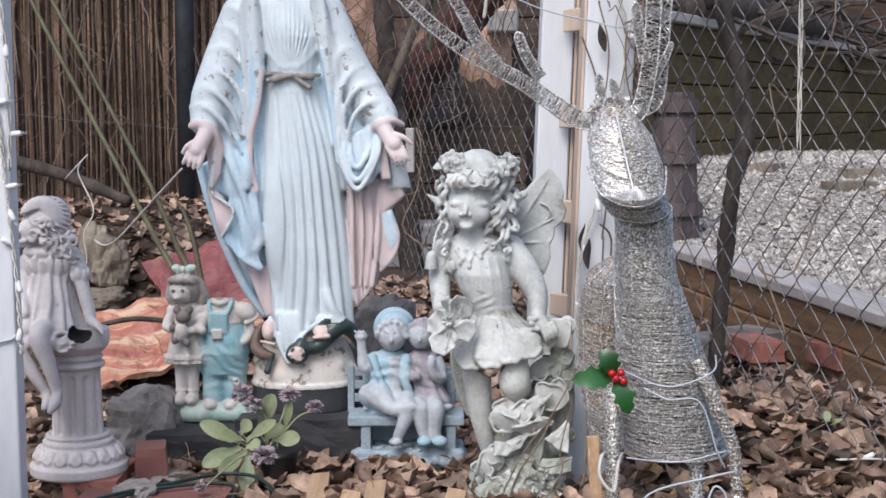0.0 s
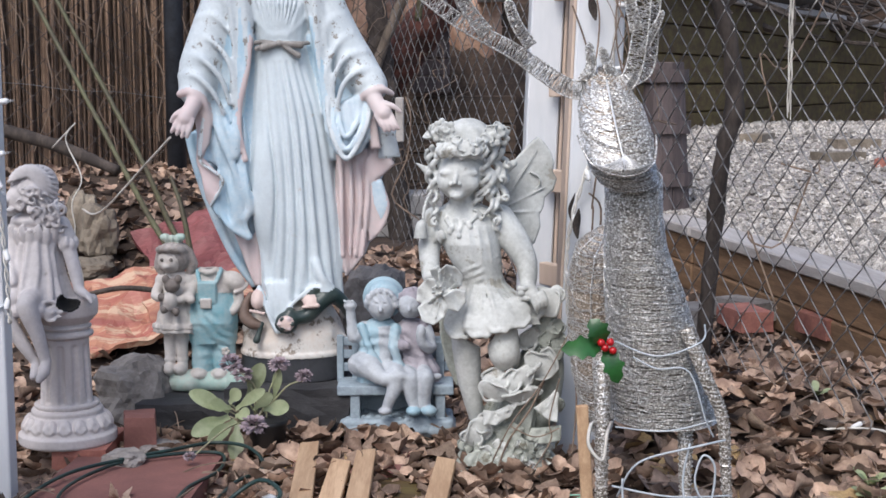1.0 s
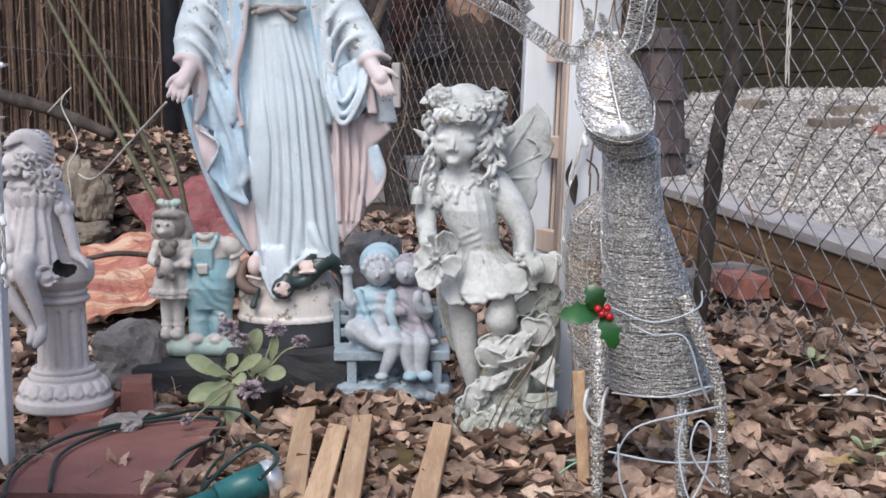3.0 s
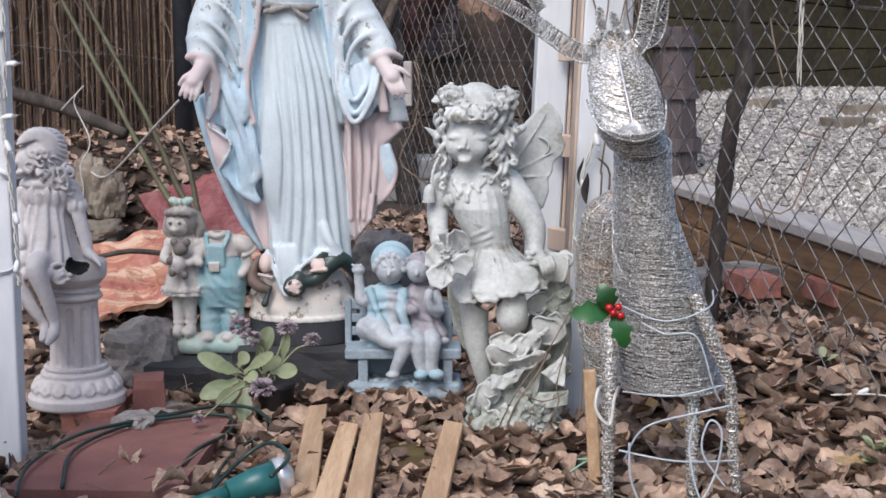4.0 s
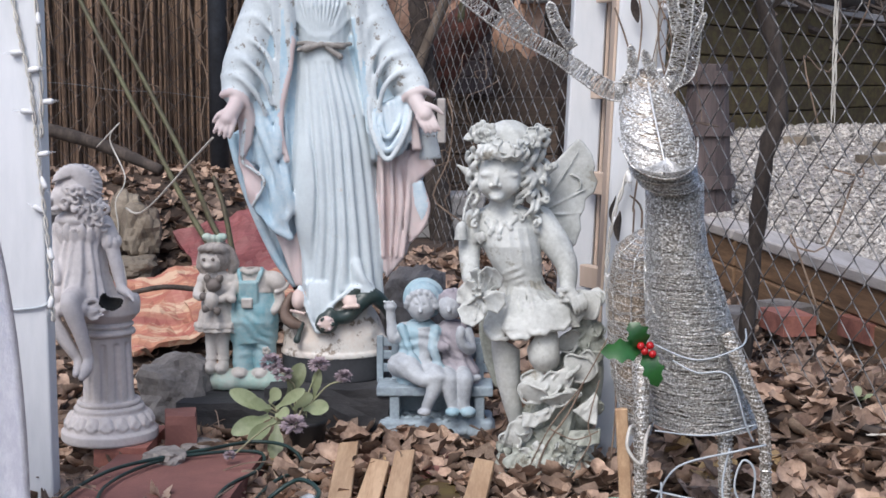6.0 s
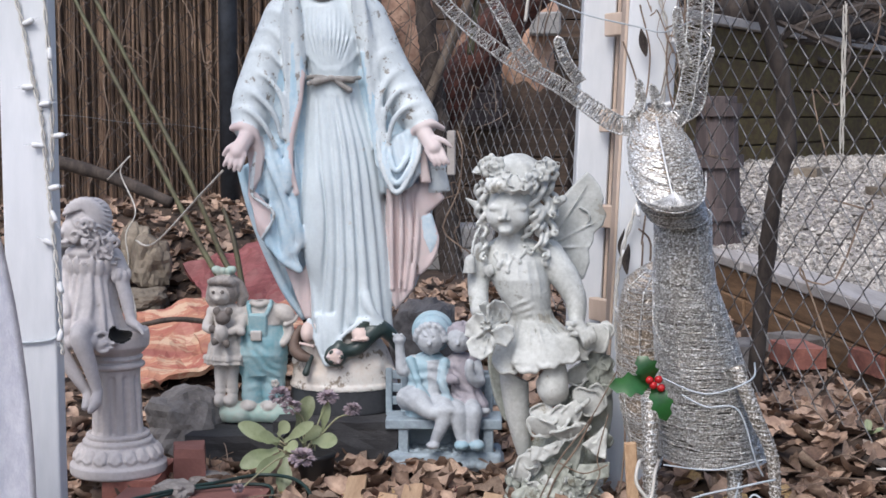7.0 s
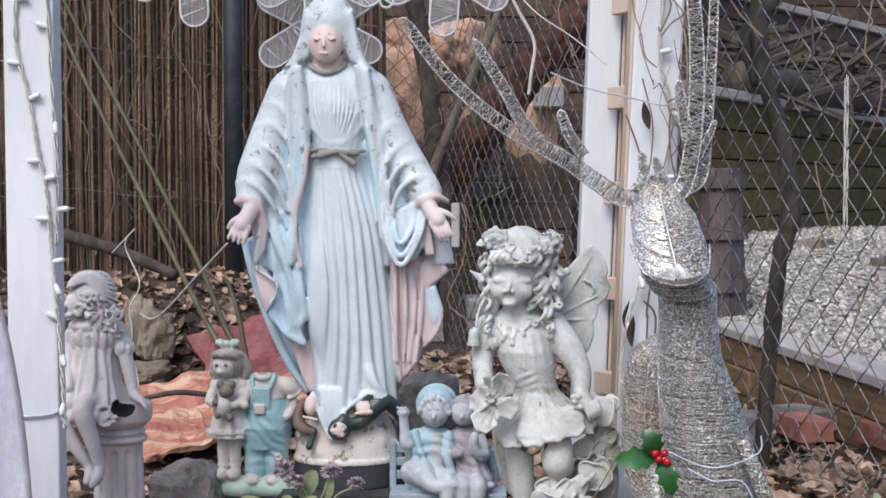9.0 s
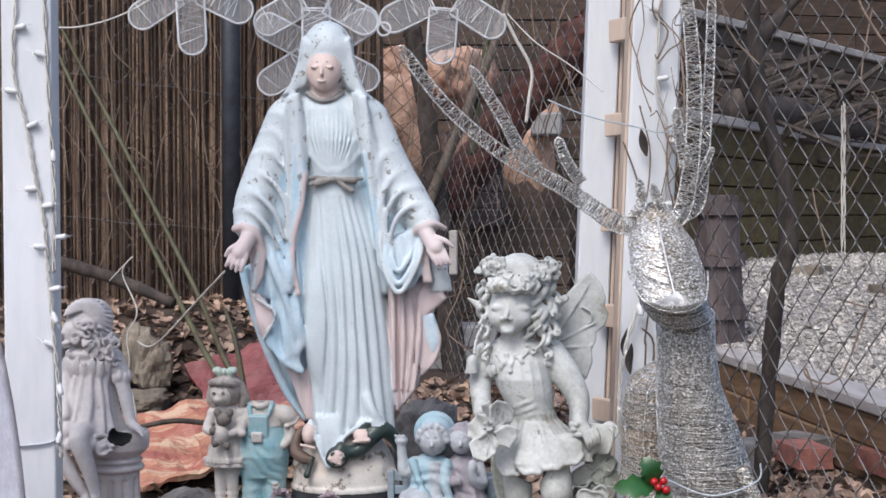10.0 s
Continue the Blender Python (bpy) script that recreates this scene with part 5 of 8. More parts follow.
def figure_bench_pair():
    """Two seated children on a small bench."""
    c = Clay((-122, -80, -4), (122, 52, 290), 1.55)
    BE, HT, KI, MV = range(4)
    rng = random.Random(8)
    c.block((0, 0, 15), (102, 48, 17), BE, 2, 8)
    for i in range(44):
        a = 2 * math.pi * i / 44
        x, y = 96 * max(-1, min(1, 1.25 * math.cos(a))), 46 * max(-1, min(1, 1.3 * math.sin(a)))
        c.ball((x, y, 12 + rng.uniform(-3, 3)), (11, 9, 10), BE, 2)
    for i in range(60):
        c.ball((rng.uniform(-90, 90), rng.uniform(-44, 30), 32), (rng.uniform(4, 9), rng.uniform(4, 8), 4), BE, 2)
    for x in (-74, 78):
        c.block((x, -30, 55), (9, 8, 30), BE, 1.5, 1.5)
        c.block((x, 30, 80), (8, 6, 80), BE, 1.5, 1.5)
    c.block((-2, -2, 84), (104, 40, 9), BE, 1.5, 2)
    c.block((-104, 34, 126), (6, 6, 46), BE, 1.5, 1.5)
    for z in (112, 136, 160):
        c.block((-2, 36, z), (105, 4, 8), BE, 1.2, 1.5)
    c.block((0, 34, 52), (80, 4, 22), BE, 2, 2)
    # boy
    c.stack([(92, -34, -2, 38, 30), (120, -34, 0, 36, 28), (150, -32, 2, 37, 28), (190, -30, 2, 38, 25), (206, -28, 2, 20, 18)], HT, 5, ((5, 0.05, 0.02, 0.5, 0),))
    c.chain([(-62, -16, 196), (-44, -30, 150), (-20, -32, 118)], [8, 6, 4], HT, 4)
    c.chain([(-2, -16, 192), (-4, -32, 160), (6, -34, 128)], [10, 9, 8], HT, 4)
    c.stack([(118, -22, -8, 20, 24), (196, -22, -6, 17, 21)], KI, 2, ((4, 0.05, 0.02, 0, 0),))
    c.chain([(-58, 0, 190), (-76, -8, 176), (-80, -10, 200), (-82, -12, 226)], [13, 12, 9, 8], KI, 4)
    c.ball((-82, -13, 233), (12, 10, 9), KI, 3)
    for j in range(3):
        c.limb((-86 + 6 * j, -16, 236), (-92 + 7 * j, -20, 243), 3.4, 2.6, KI, 1.5)
    c.chain([(-66, -14, 126), (-50, -36, 126), (-22, -54, 108), (0, -58, 114)], [22, 20, 13, 10], KI, 5)
    c.ball((6, -60, 114), (15, 10, 9), KI, 4)
    c.chain([(-14, -28, 118), (2, -50, 112), (-6, -58, 84), (-16, -58, 60)], [18, 17, 12, 9], KI, 5)
    c.ball((-20, -62, 52), (12, 13, 7), KI, 3)
    c.ball((-23, 14, 244), (38, 20, 38), HT, 3)
    c.ball((-23, 0, 250), (30, 26, 26), HT, 4)
    c.ball((-26, -16, 234), (25, 24, 27), KI, 3)
    for i in range(16):
        a = math.radians(12 * i)
        c.ball((-26 + 26 * math.cos(a), -26 + 4 * (i % 2), 236 + 24 * math.sin(a)), (6, 6, 7), KI, 2)
    # girl
    c.stack([(92, 32, -6, 44, 34), (116, 34, -6, 42, 32), (140, 32, 0, 30, 25), (190, 28, 2, 32, 23), (206, 28, 2, 16, 15)], MV, 5, ((11, 0.07, 0.02, 0.3, 0),))
    for i in range(9):
        c.ball((-6 + 10 * i, -36 + 0.12 * (i - 4) ** 2, 108 - 2 * (i % 2)), (8, 7, 6), KI, 3)
    c.chain([(4, -2, 186), (2, -24, 166), (18, -32, 164)], [12, 11, 8], MV, 4)
    c.chain([(54, -2, 186), (60, -16, 158), (48, -30, 168), (44, -34, 186)], [12, 12, 9, 8], KI, 4)
    c.ball((44, -36, 190), (9, 8, 12), KI, 3)
    c.chain([(20, -30, 112), (24, -52, 106), (28, -56, 72), (34, -56, 58)], [16, 16, 11, 9], KI, 5)
    c.chain([(48, -30, 112), (52, -52, 106), (50, -56, 72), (52, -56, 58)], [15, 15, 11, 9], KI, 5)
    c.ball((30, -62, 52), (13, 15, 9), HT, 2)
    c.ball((58, -62, 52), (14, 14, 10), HT, 2)
    c.ball((28, -8, 236), (23, 23, 27), MV, 3)
    c.ball((24, -18, 232), (20, 18, 22), KI, 3)
    for i in range(18):
        a = math.radians(-20 + 13 * i)
        c.ball((30 + 24 * math.cos(a), -14 + 4 * (i % 3), 236 + 24 * math.sin(a)), (6, 7, 7), MV, 2)
    c.chain([(50, -6, 232), (54, -8, 212), (50, -8, 198)], [8, 9, 6], MV, 3)
    c.ripple((-30, -20, 150), (44, 40, 44), 1.6, (0.16, 0.05, 0.30), 0.4)
    c.ripple((32, -20, 160), (34, 40, 40), 1.8, (0.22, 0.05, 0.30), 1.4)
    c.ripple((-26, -30, 254), (34, 30, 12), 1.6, (0.5, 0.0, 0.2), 0.4)
    for hx in (-26, 24):
        c.limb((hx - 1, -37 if hx < 0 else -33, 236), (hx - 1, -42 if hx < 0 else -38, 229), 2.6, 4, KI, 2)
        for e in (-9, 8):
            c.ball((hx + e, -40 if hx < 0 else -36, 240), (4.5, 4, 2.6), KI, 1.5, cut=True)
        c.ball((hx - 1, -40 if hx < 0 else -37, 221), (6, 4, 1.8), KI, 1.2, cut=True)
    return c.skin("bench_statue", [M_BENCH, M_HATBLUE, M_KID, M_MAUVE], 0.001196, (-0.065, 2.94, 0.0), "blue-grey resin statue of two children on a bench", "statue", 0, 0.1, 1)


def figure_pair():
    """A small girl with a toy bear and a headless boy in overalls."""
    c = Clay((-92, -62, -6), (95, 46, 300), 1.5)
    MI, CR, HR, BR, TE = range(5)
    rng = random.Random(2)
    for i in range(9):
        c.ball((-60 + 16 * i, rng.uniform(-8, 4), 12), (24, 36 - 2 * (i % 3), 22), MI, 6)
    c.block((0, 0, -30), (120, 80, 30), MI, 1, cut=True)
    # girl
    for x in (-50, -28):
        c.limb((x, -6, 112), (x, -8, 44), 12, 9, CR, 4)
        c.ball((x - 1, -18, 38), (12, 20, 12), CR, 3)
        c.ball((x, -8, 54), (11, 11, 6), CR, 2)
    c.stack([(104, -38, -4, 39, 32), (108, -38, -4, 39, 32), (140, -38, -4, 30, 26), (176, -37, -4, 24, 21), (206, -36, -4, 23, 18), (214, -36, -4, 12, 12)], CR, 3, ((12, 0.08, 0.01, 0, 0),))
    c.stack([(112, -38, -4, 41, 34), (120, -38, -4, 39, 32)], CR, 2, ((12, 0.08, 0.08, 0, 0),))
    c.ball((-60, -4, 198), (14, 14, 12), CR, 3)
    c.ball((-14, -4, 198), (14, 14, 12), CR, 3)
    c.chain([(-64, -6, 194), (-70, -22, 172), (-54, -34, 170)], [9, 9, 7], CR, 3)
    c.chain([(-12, -6, 192), (-12, -26, 172), (-26, -34, 166)], [9, 9, 7], CR, 3)
    c.ball((-38, -6, 240), (30, 28, 30), HR, 3)
    c.chain([(-62, -6, 246), (-66, -6, 222), (-58, -6, 210)], [9, 9, 6], HR, 4)
    c.chain([(-14, -6, 246), (-6, -6, 226), (-12, -6, 212)], [10, 10, 7], HR, 4)
    c.ball((-44, -20, 234), (21, 19, 21), CR, 3)
    c.ball((-48, -34, 226), (8, 7, 6), CR, 4)
    c.ball((-55, -38, 238), (3.4, 2.4, 3.6), BR, 1)
    c.ball((-38, -38, 238), (3.4, 2.4, 3.6), BR, 1)
    c.chain([(-62, -22, 254), (-46, -36, 258), (-26, -30, 256), (-18, -14, 248)], [7, 8, 8, 7], HR, 3)
    c.ball((-50, -14, 274), (12, 8, 8), MI, 2, (0, 20, 0))
    c.ball((-28, -14, 274), (12, 8, 8), MI, 2, (0, -20, 0))
    c.ball((-39, -16, 274), 6, MI, 2)
    c.ripple((-36, -10, 246), (30, 30, 32), 1.6, (0.42, 0.0, 0.10), 0.5)
    # toy bear
    c.ball((-42, -38, 164), (14, 13, 17), CR, 2)
    c.ball((-38, -38, 192), (14, 13, 13), BR, 2)
    for x, z in ((-52, 150), (-32, 146), (-48, 204), (-26, 204), (-56, 172)):
        c.ball((x, -42, z), (7, 7, 8), BR, 2)
    # boy
    for x in (8, 46):
        c.limb((x, 2, 104), (x, 0, 48), 22, 20, TE, 5)
        c.limb((x, 0, 46), (x, 0, 40), 21, 20, TE, 2)
        c.ball((x - 6, -14, 28), (16, 22, 11), CR, 3)
    c.limb((27, -30, 26), (27, -30, 92), 5, 3, -1, 3, cut=True)
    c.stack([(84, 27, 2, 38, 27), (122, 27, 0, 45, 34), (150, 27, 0, 41, 30), (178, 26, 2, 34, 23)], TE, 7, ((6, 0.03, 0.03, 0.5, 0),))
    c.stack([(176, 26, 3, 38, 25), (206, 26, 3, 36, 22), (218, 26, 3, 17, 15)], CR, 4)
    c.block((22, -25, 178), (17, 6, 20), TE, 4, 4, (4, 0, 0))
    c.ripple((27, -10, 80), (46, 40, 50), 1.1, (0.16, 0.05, 0.26), 0.7)
    c.ripple((27, -10, 140), (46, 40, 30), 0.9, (0.24, 0.05, 0.16), 1.7)
    c.ripple((-38, -10, 140), (44, 40, 40), 1.5, (0.42, 0.05, 0.03), 0.2)
    c.chain([(8, -22, 196), (4, -16, 212), (6, 4, 216)], 4, TE, 1.5)
    c.chain([(38, -22, 196), (44, -16, 212), (42, 4, 216)], 4, TE, 1.5)
    c.chain([(12, -14, 216), (24, -22, 212), (36, -14, 216)], [6, 5, 6], CR, 2)
    c.ball((26, -2, 222), (9, 8, 7), BR, 2, cut=True)
    c.ball((66, 0, 194), (22, 19, 17), CR, 4, (0, 35, 0))
    c.chain([(70, -14, 176), (84, -6, 182), (88, 6, 188)], 4, CR, 2)
    c.chain([(70, 0, 186), (76, -4, 158), (66, -14, 142)], [10, 9, 7], CR, 3)
    c.ball((-2, 2, 194), (15, 16, 14), TE, 4)
    c.chain([(-4, -8, 190), (-10, -26, 172), (-6, -34, 166)], [9, 9, 8], CR, 3)
    c.block((20, -32, 158), (10, 3, 9), CR, 1.5, 2)
    for i in range(5):
        a = 1.257 * i
        c.ball((52 + 5 * math.cos(a), -21, 70 + 5 * math.sin(a)), (3.5, 2.5, 3.5), CR, 1)
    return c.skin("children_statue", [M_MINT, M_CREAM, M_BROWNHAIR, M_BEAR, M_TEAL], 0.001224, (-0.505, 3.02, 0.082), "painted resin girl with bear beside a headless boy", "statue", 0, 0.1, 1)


def figure_seated_girl():
    """A girl sitting on a fluted column, drawn with z falling from the top."""
    c = Clay((62, -118, -764), (268, 100, -258), 2.0)
    PE, GI, HO = range(3)
    rng = random.Random(6)
    X = 167

    def hoop(z, R, r, n=30):
        c.chain([(X + R * math.cos(2 * math.pi * i / n), R * math.sin(2 * math.pi * i / n), z) for i in range(n + 1)], r, PE, 1.5, 1)
    # pedestal
    c.stack([(-760, X, 0, 83, 83), (-756, X, 0, 86, 86), (-742, X, 0, 86, 86), (-738, X, 0, 80, 80)], PE, 1.5)
    c.stack([(-740, X, 0, 80, 80), (-726, X, 0, 76, 76), (-708, X, 0, 62, 62), (-702, X, 0, 56, 56)], PE, 2)
    for i in range(18):
        a = 2 * math.pi * i / 18
        for dx in (-8, -3, 3, 8):
            b = a + dx / 78
            c.limb((X + 77 * math.cos(b), 77 * math.sin(b), -733 + 0.8 * abs(dx)), (X + 68 * math.cos(a + dx / 110), 68 * math.sin(a + dx / 110), -712 - 0.4 * abs(dx)), 4.2, 4.2, PE, 1.5)
        c.ball((X + 72 * math.cos(a), 72 * math.sin(a), -722), (6, 6, 9), PE, 2)
    hoop(-703, 57, 6)
    hoop(-692, 52, 5)
    c.stack([(-702, X, 0, 48, 48), (-696, X, 0, 46, 46), (-590, X, 0, 42, 42), (-545, X, 0, 42, 42)], PE, 2)
    for i in range(11):
        a = 2 * math.pi * (i + 0.35) / 11
        c.limb((X + 46 * math.cos(a), 46 * math.sin(a), -682), (X + 43.5 * math.cos(a), 43.5 * math.sin(a), -588), 6, 6, PE, 1.5, cut=True)
    hoop(-566, 45, 5.5)
    hoop(-553, 44, 3.5)
    c.stack([(-545, X, 0, 46, 46), (-532, X, 0, 58, 58), (-516, X, 0, 60, 60), (-502, X, 0, 58, 58)], PE, 2)
    # girl: skirt, body and collar
    S = [(-522, 128, -14, 58, 60), (-496, 126, -12, 58, 58), (-462, 126, -4, 46, 44), (-420, 126, 0, 40, 36), (-390, 128, 2, 44, 34), (-362, 126, 2, 40, 28), (-350, 122, 0, 20, 18)]
    c.stack(S, GI, 6, ((8, 0.09, 0.02, 0.3, 0.5), (17, 0.03, 0.02, 0.2, 0)))
    for x0, x1, x2 in ((104, 96, 88), (118, 112, 108), (134, 136, 134), (148, 154, 162)):
        c.chain([(x0, on_rows(S, x0, -405), -405), (x1, on_rows(S, x1, -450), -450), (x2, on_rows(S, x2, -496), -496)], [1.5, 4, 4], GI, 5, 5)
    for i in range(12):
        a = math.radians(182 + 17 * i)
        c.ball((128 + 56 * math.cos(a), -14 + 60 * math.sin(a), -516 - 6 * (i % 2)), (14, 12, 12), GI, 4, (0, 30 * (i % 3 - 1), 0))
    for i in range(12):
        a = math.radians(178 + 17 * i)
        x, y = 128 + 46 * math.cos(a), 2 + 35 * math.sin(a)
        c.ball((x, y, -388 - 5 * (i % 2)), (8, 5, 17), GI, 1.5, (10, 18 * math.cos(a), 0))
    c.ball((128, 0, -366), (48, 34, 16), GI, 4)
    c.limb((112, -6, -336), (122, 0, -358), 15, 18, GI, 4)
    # arm resting on the capital
    c.chain([(166, 0, -376), (178, -6, -396)], [18, 16], GI, 4)
    for i in range(8):
        a = i * 0.785
        c.ball((181 + 13 * math.cos(a), -8 + 13 * math.sin(a), -404 - 4 * (i % 2)), (6, 6, 11), GI, 1.5)
    c.chain([(180, -8, -406), (192, -18, -448), (202, -28, -484)], [13, 11.5, 9], GI, 3)
    c.chain([(202, -30, -486), (214, -38, -492), (224, -42, -498)], [9, 8, 6], GI, 3)
    for j in range(3):
        c.chain([(218, -40 - 5 * j, -492), (226, -46 - 5 * j, -498), (230, -48 - 5 * j, -504)], [4, 3.6, 2.6], GI, 1.2)
    c.chain([(92, -2, -378), (82, -16, -420), (92, -48, -470)], [14, 12, 9], GI, 4)
    # bare legs hanging in front
    c.chain([(130, -50, -494), (126, -82, -506), (142, -82, -556), (154, -80, -604)], [19, 18, 13, 8.5], GI, 3, 5)
    c.chain([(154, -80, -600), (153, -90, -618), (146, -100, -630)], [9, 10, 6], GI, 2)
    c.chain([(92, -46, -496), (84, -72, -520), (110, -74, -566), (134, -72, -604)], [18, 16, 12, 8], GI, 3, 5)
    c.chain([(134, -72, -602), (136, -82, -616), (134, -92, -626)], [8, 9, 6], GI, 2)
    # frilled bow at the hip, with the broken hollow beside it, its shade painted black
    for x, y, z, r in ((160, -62, -510, 13), (172, -60, -518, 12), (164, -64, -524, 11), (178, -56, -512, 9)):
        c.chain([(x + r * math.cos(j * 0.9), y - 2 * j, z + 0.8 * r * math.sin(j * 0.9)) for j in range(7)], [3.5, 4.5, 3], GI, 1.5, 3)
    c.ball((188, -52, -504), (17, 26, 13), HO, 2, (0, 15, 0), cut=True)
    # head bent down, long curls
    c.ball((118, 2, -312), (36, 38, 42), GI, 4)
    c.ball((134, 2, -306), (30, 38, 36), GI, 8)
    c.ball((100, -18, -326), (21, 20, 25), GI, 4, (0, 20, 0))
    c.limb((88, -30, -322), (81, -36, -332), 3.4, 4.2, GI, 3)
    c.ball((90, -34, -345), (8, 6, 5), GI, 3)
    c.ball((142, -4, -344), (24, 26, 32), GI, 8)

    def curl(x, y, z, r, ph, w):
        c.chain([(x + r * (1 - 0.1 * j) * math.cos(ph + j * 0.9), y - 1.3 * j, z + r * (1 - 0.1 * j) * math.sin(ph + j * 0.9)) for j in range(7)], [w * 0.7, w, w * 0.8, w * 0.6], GI, 1.5, 3)
    for i in range(16):
        f = i / 15
        a = math.radians(165 - 190 * f)
        c.chain([(122, -34, -286), (122 + 30 * math.cos(a), -36 + 8 * f, -302 + 30 * math.sin(a)), (124 + 42 * math.cos(a) + 6 * f, -16, -312 + 44 * math.sin(a))], [2.5, 4, 2], GI, 2, 5)
    for i in range(44):
        f = rng.random()
        x, z = 116 + 54 * f + rng.uniform(-20, 14), -318 - 40 * f - rng.uniform(-14, 24)
        if x < 106 and z > -345:
            continue
        curl(x, -34 + 12 * f + rng.uniform(-6, 6), z, rng.uniform(7, 11), rng.uniform(0, 6.28), rng.uniform(3, 4.4))
    return c.skin("column_statue", [M_PEDEST, M_GREYST, M_HOLLOWSHADE], 0.001082, (-0.706, 2.68, 0.052), "grey resin girl sitting on a fluted column pedestal", "statue", 0, 0.06, 1, (170, 0, -759.5), (1.02, 1, 1.027))


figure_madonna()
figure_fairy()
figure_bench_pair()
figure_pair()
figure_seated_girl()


# ---------------------------------------------------------------- slabs and stones that carry the statues
def slab(name, x0, x1, y0, y1, z0, z1, material, label, cat="stone", group="", seed=0, bev=0.008, turn=0.0, tilt=0.0):
    bm = bmesh.new()
    box(bm, x0 - (x0 + x1) / 2, x1 - (x0 + x1) / 2, y0 - (y0 + y1) / 2, y1 - (y0 + y1) / 2, z0, z1)
    bmesh.ops.subdivide_edges(bm, edges=bm.edges, cuts=5, use_grid_fill=True)
    for v in bm.verts:
        q = v.co * 22 + Vector((seed * 9.0, 0, 0))
        v.co += Vector((noise.noise(q), noise.noise(q + Vector((5, 0, 0))), noise.noise(q + Vector((0, 7, 0))) * 0.6)) * bev
    bmesh.ops.transform(bm, verts=bm.verts, matrix=pose((x0 + x1) / 2, (y0 + y1) / 2, 0, tilt, 0, turn))
    return thing(name, bm, material, label, cat, group)


slab("slate_block", -0.43, -0.165, 2.90, 3.20, -0.01, 0.103, M_SLATE, "dark slate block carrying the robed statue", seed=1)
slab("slate_block", -0.605, -0.395, 2.86, 3.14, -0.01, 0.080, M_SLATE, "dark slate slab carrying the two children", seed=2, turn=-4)
slab("brick", -0.722, -0.618, 2.60, 2.78, -0.005, 0.052, M_BRICK, "red brick under the column pedestal", "brick", seed=3, bev=0.003)
slab("upright_brick", -0.605, -0.545, 2.68, 2.76, -0.02, 0.095, M_PAVER, "worn red-brown brick leaning beside the pedestal", "brick", seed=4, bev=0.006, turn=12)
slab("red_paver", -0.685, -0.405, 2.16, 2.62, -0.01, 0.040, M_PAVER, "flat dark red concrete paver lying on soil", "paver", seed=5, bev=0.004, turn=-3)
slab("paver_edge", -0.26, -0.02, 2.52, 2.70, -0.02, 0.020, M_PAVER, "half buried red-brown paver between leaves", "paver", seed=6, bev=0.004)
slab("mossy_paver", -0.11, 0.0, 2.34, 2.62, -0.01, 0.018, M_MOSS, "mossy brown flagstone between the wood offcuts", "paver", seed=7, bev=0.004)
for k, (c, s, m_, lab) in enumerate((
        ((-0.64, 3.0, 0.07), (0.085, 0.09, 0.085), M_STONE, "rough grey granite stone behind the pedestal"),
        ((-0.532, 2.698, 0.022), (0.048, 0.035, 0.020), M_STONE, "flat grey stone chip on the soil"),
        ((-0.571, 2.555, 0.045), (0.042, 0.03, 0.018), M_STONE, "flat grey stone chip beside the paver"),
        ((-0.49, 2.60, 0.010), (0.045, 0.04, 0.014), M_SLATE, "flat dark slate chip on the soil"),
        ((-0.93, 3.9, 0.34), (0.062, 0.05, 0.075), M_TANSTONE, "tan fieldstone standing on the bank"),
        ((-0.99, 3.98, 0.36), (0.045, 0.05, 0.085), M_TANSTONE, "brown fieldstone standing on the bank"),
        ((-0.93, 3.82, 0.24), (0.07, 0.06, 0.035), M_TANSTONE, "flat tan stone on the bank"),
        ((-0.13, 3.5, 0.18), (0.075, 0.07, 0.11), M_STONE, "dark round weathered stone behind the bench statue"),
        ((-1.28, 4.1, 0.36), (0.08, 0.06, 0.05), M_STONE, "grey fieldstone on the leafy bank"))):
    bm = bmesh.new()
    rock(bm, c, s, k + 11, 4, 0.22, k * 1.3, 0.45)
    thing("stone", bm, m_, lab, "stone", smooth=False)

M_REDBOARD = mat("faded_red_orange_paint", (0.45, 0.225, 0.14), (0.33, 0.11, 0.085), 0.55, scale=6, fine=40, bump=0.3, stretch=(1, 5, 1), spots=(0.52, 0.36, 0.25), spot_scale=7, spot_at=0.54)
M_REDDARK = mat("crimson_worn_paint", (0.28, 0.10, 0.10), (0.18, 0.055, 0.055), 0.6, scale=5, fine=40, bump=0.3, stretch=(1, 5, 1), spots=(0.14, 0.09, 0.07), spot_scale=10, spot_at=0.62)
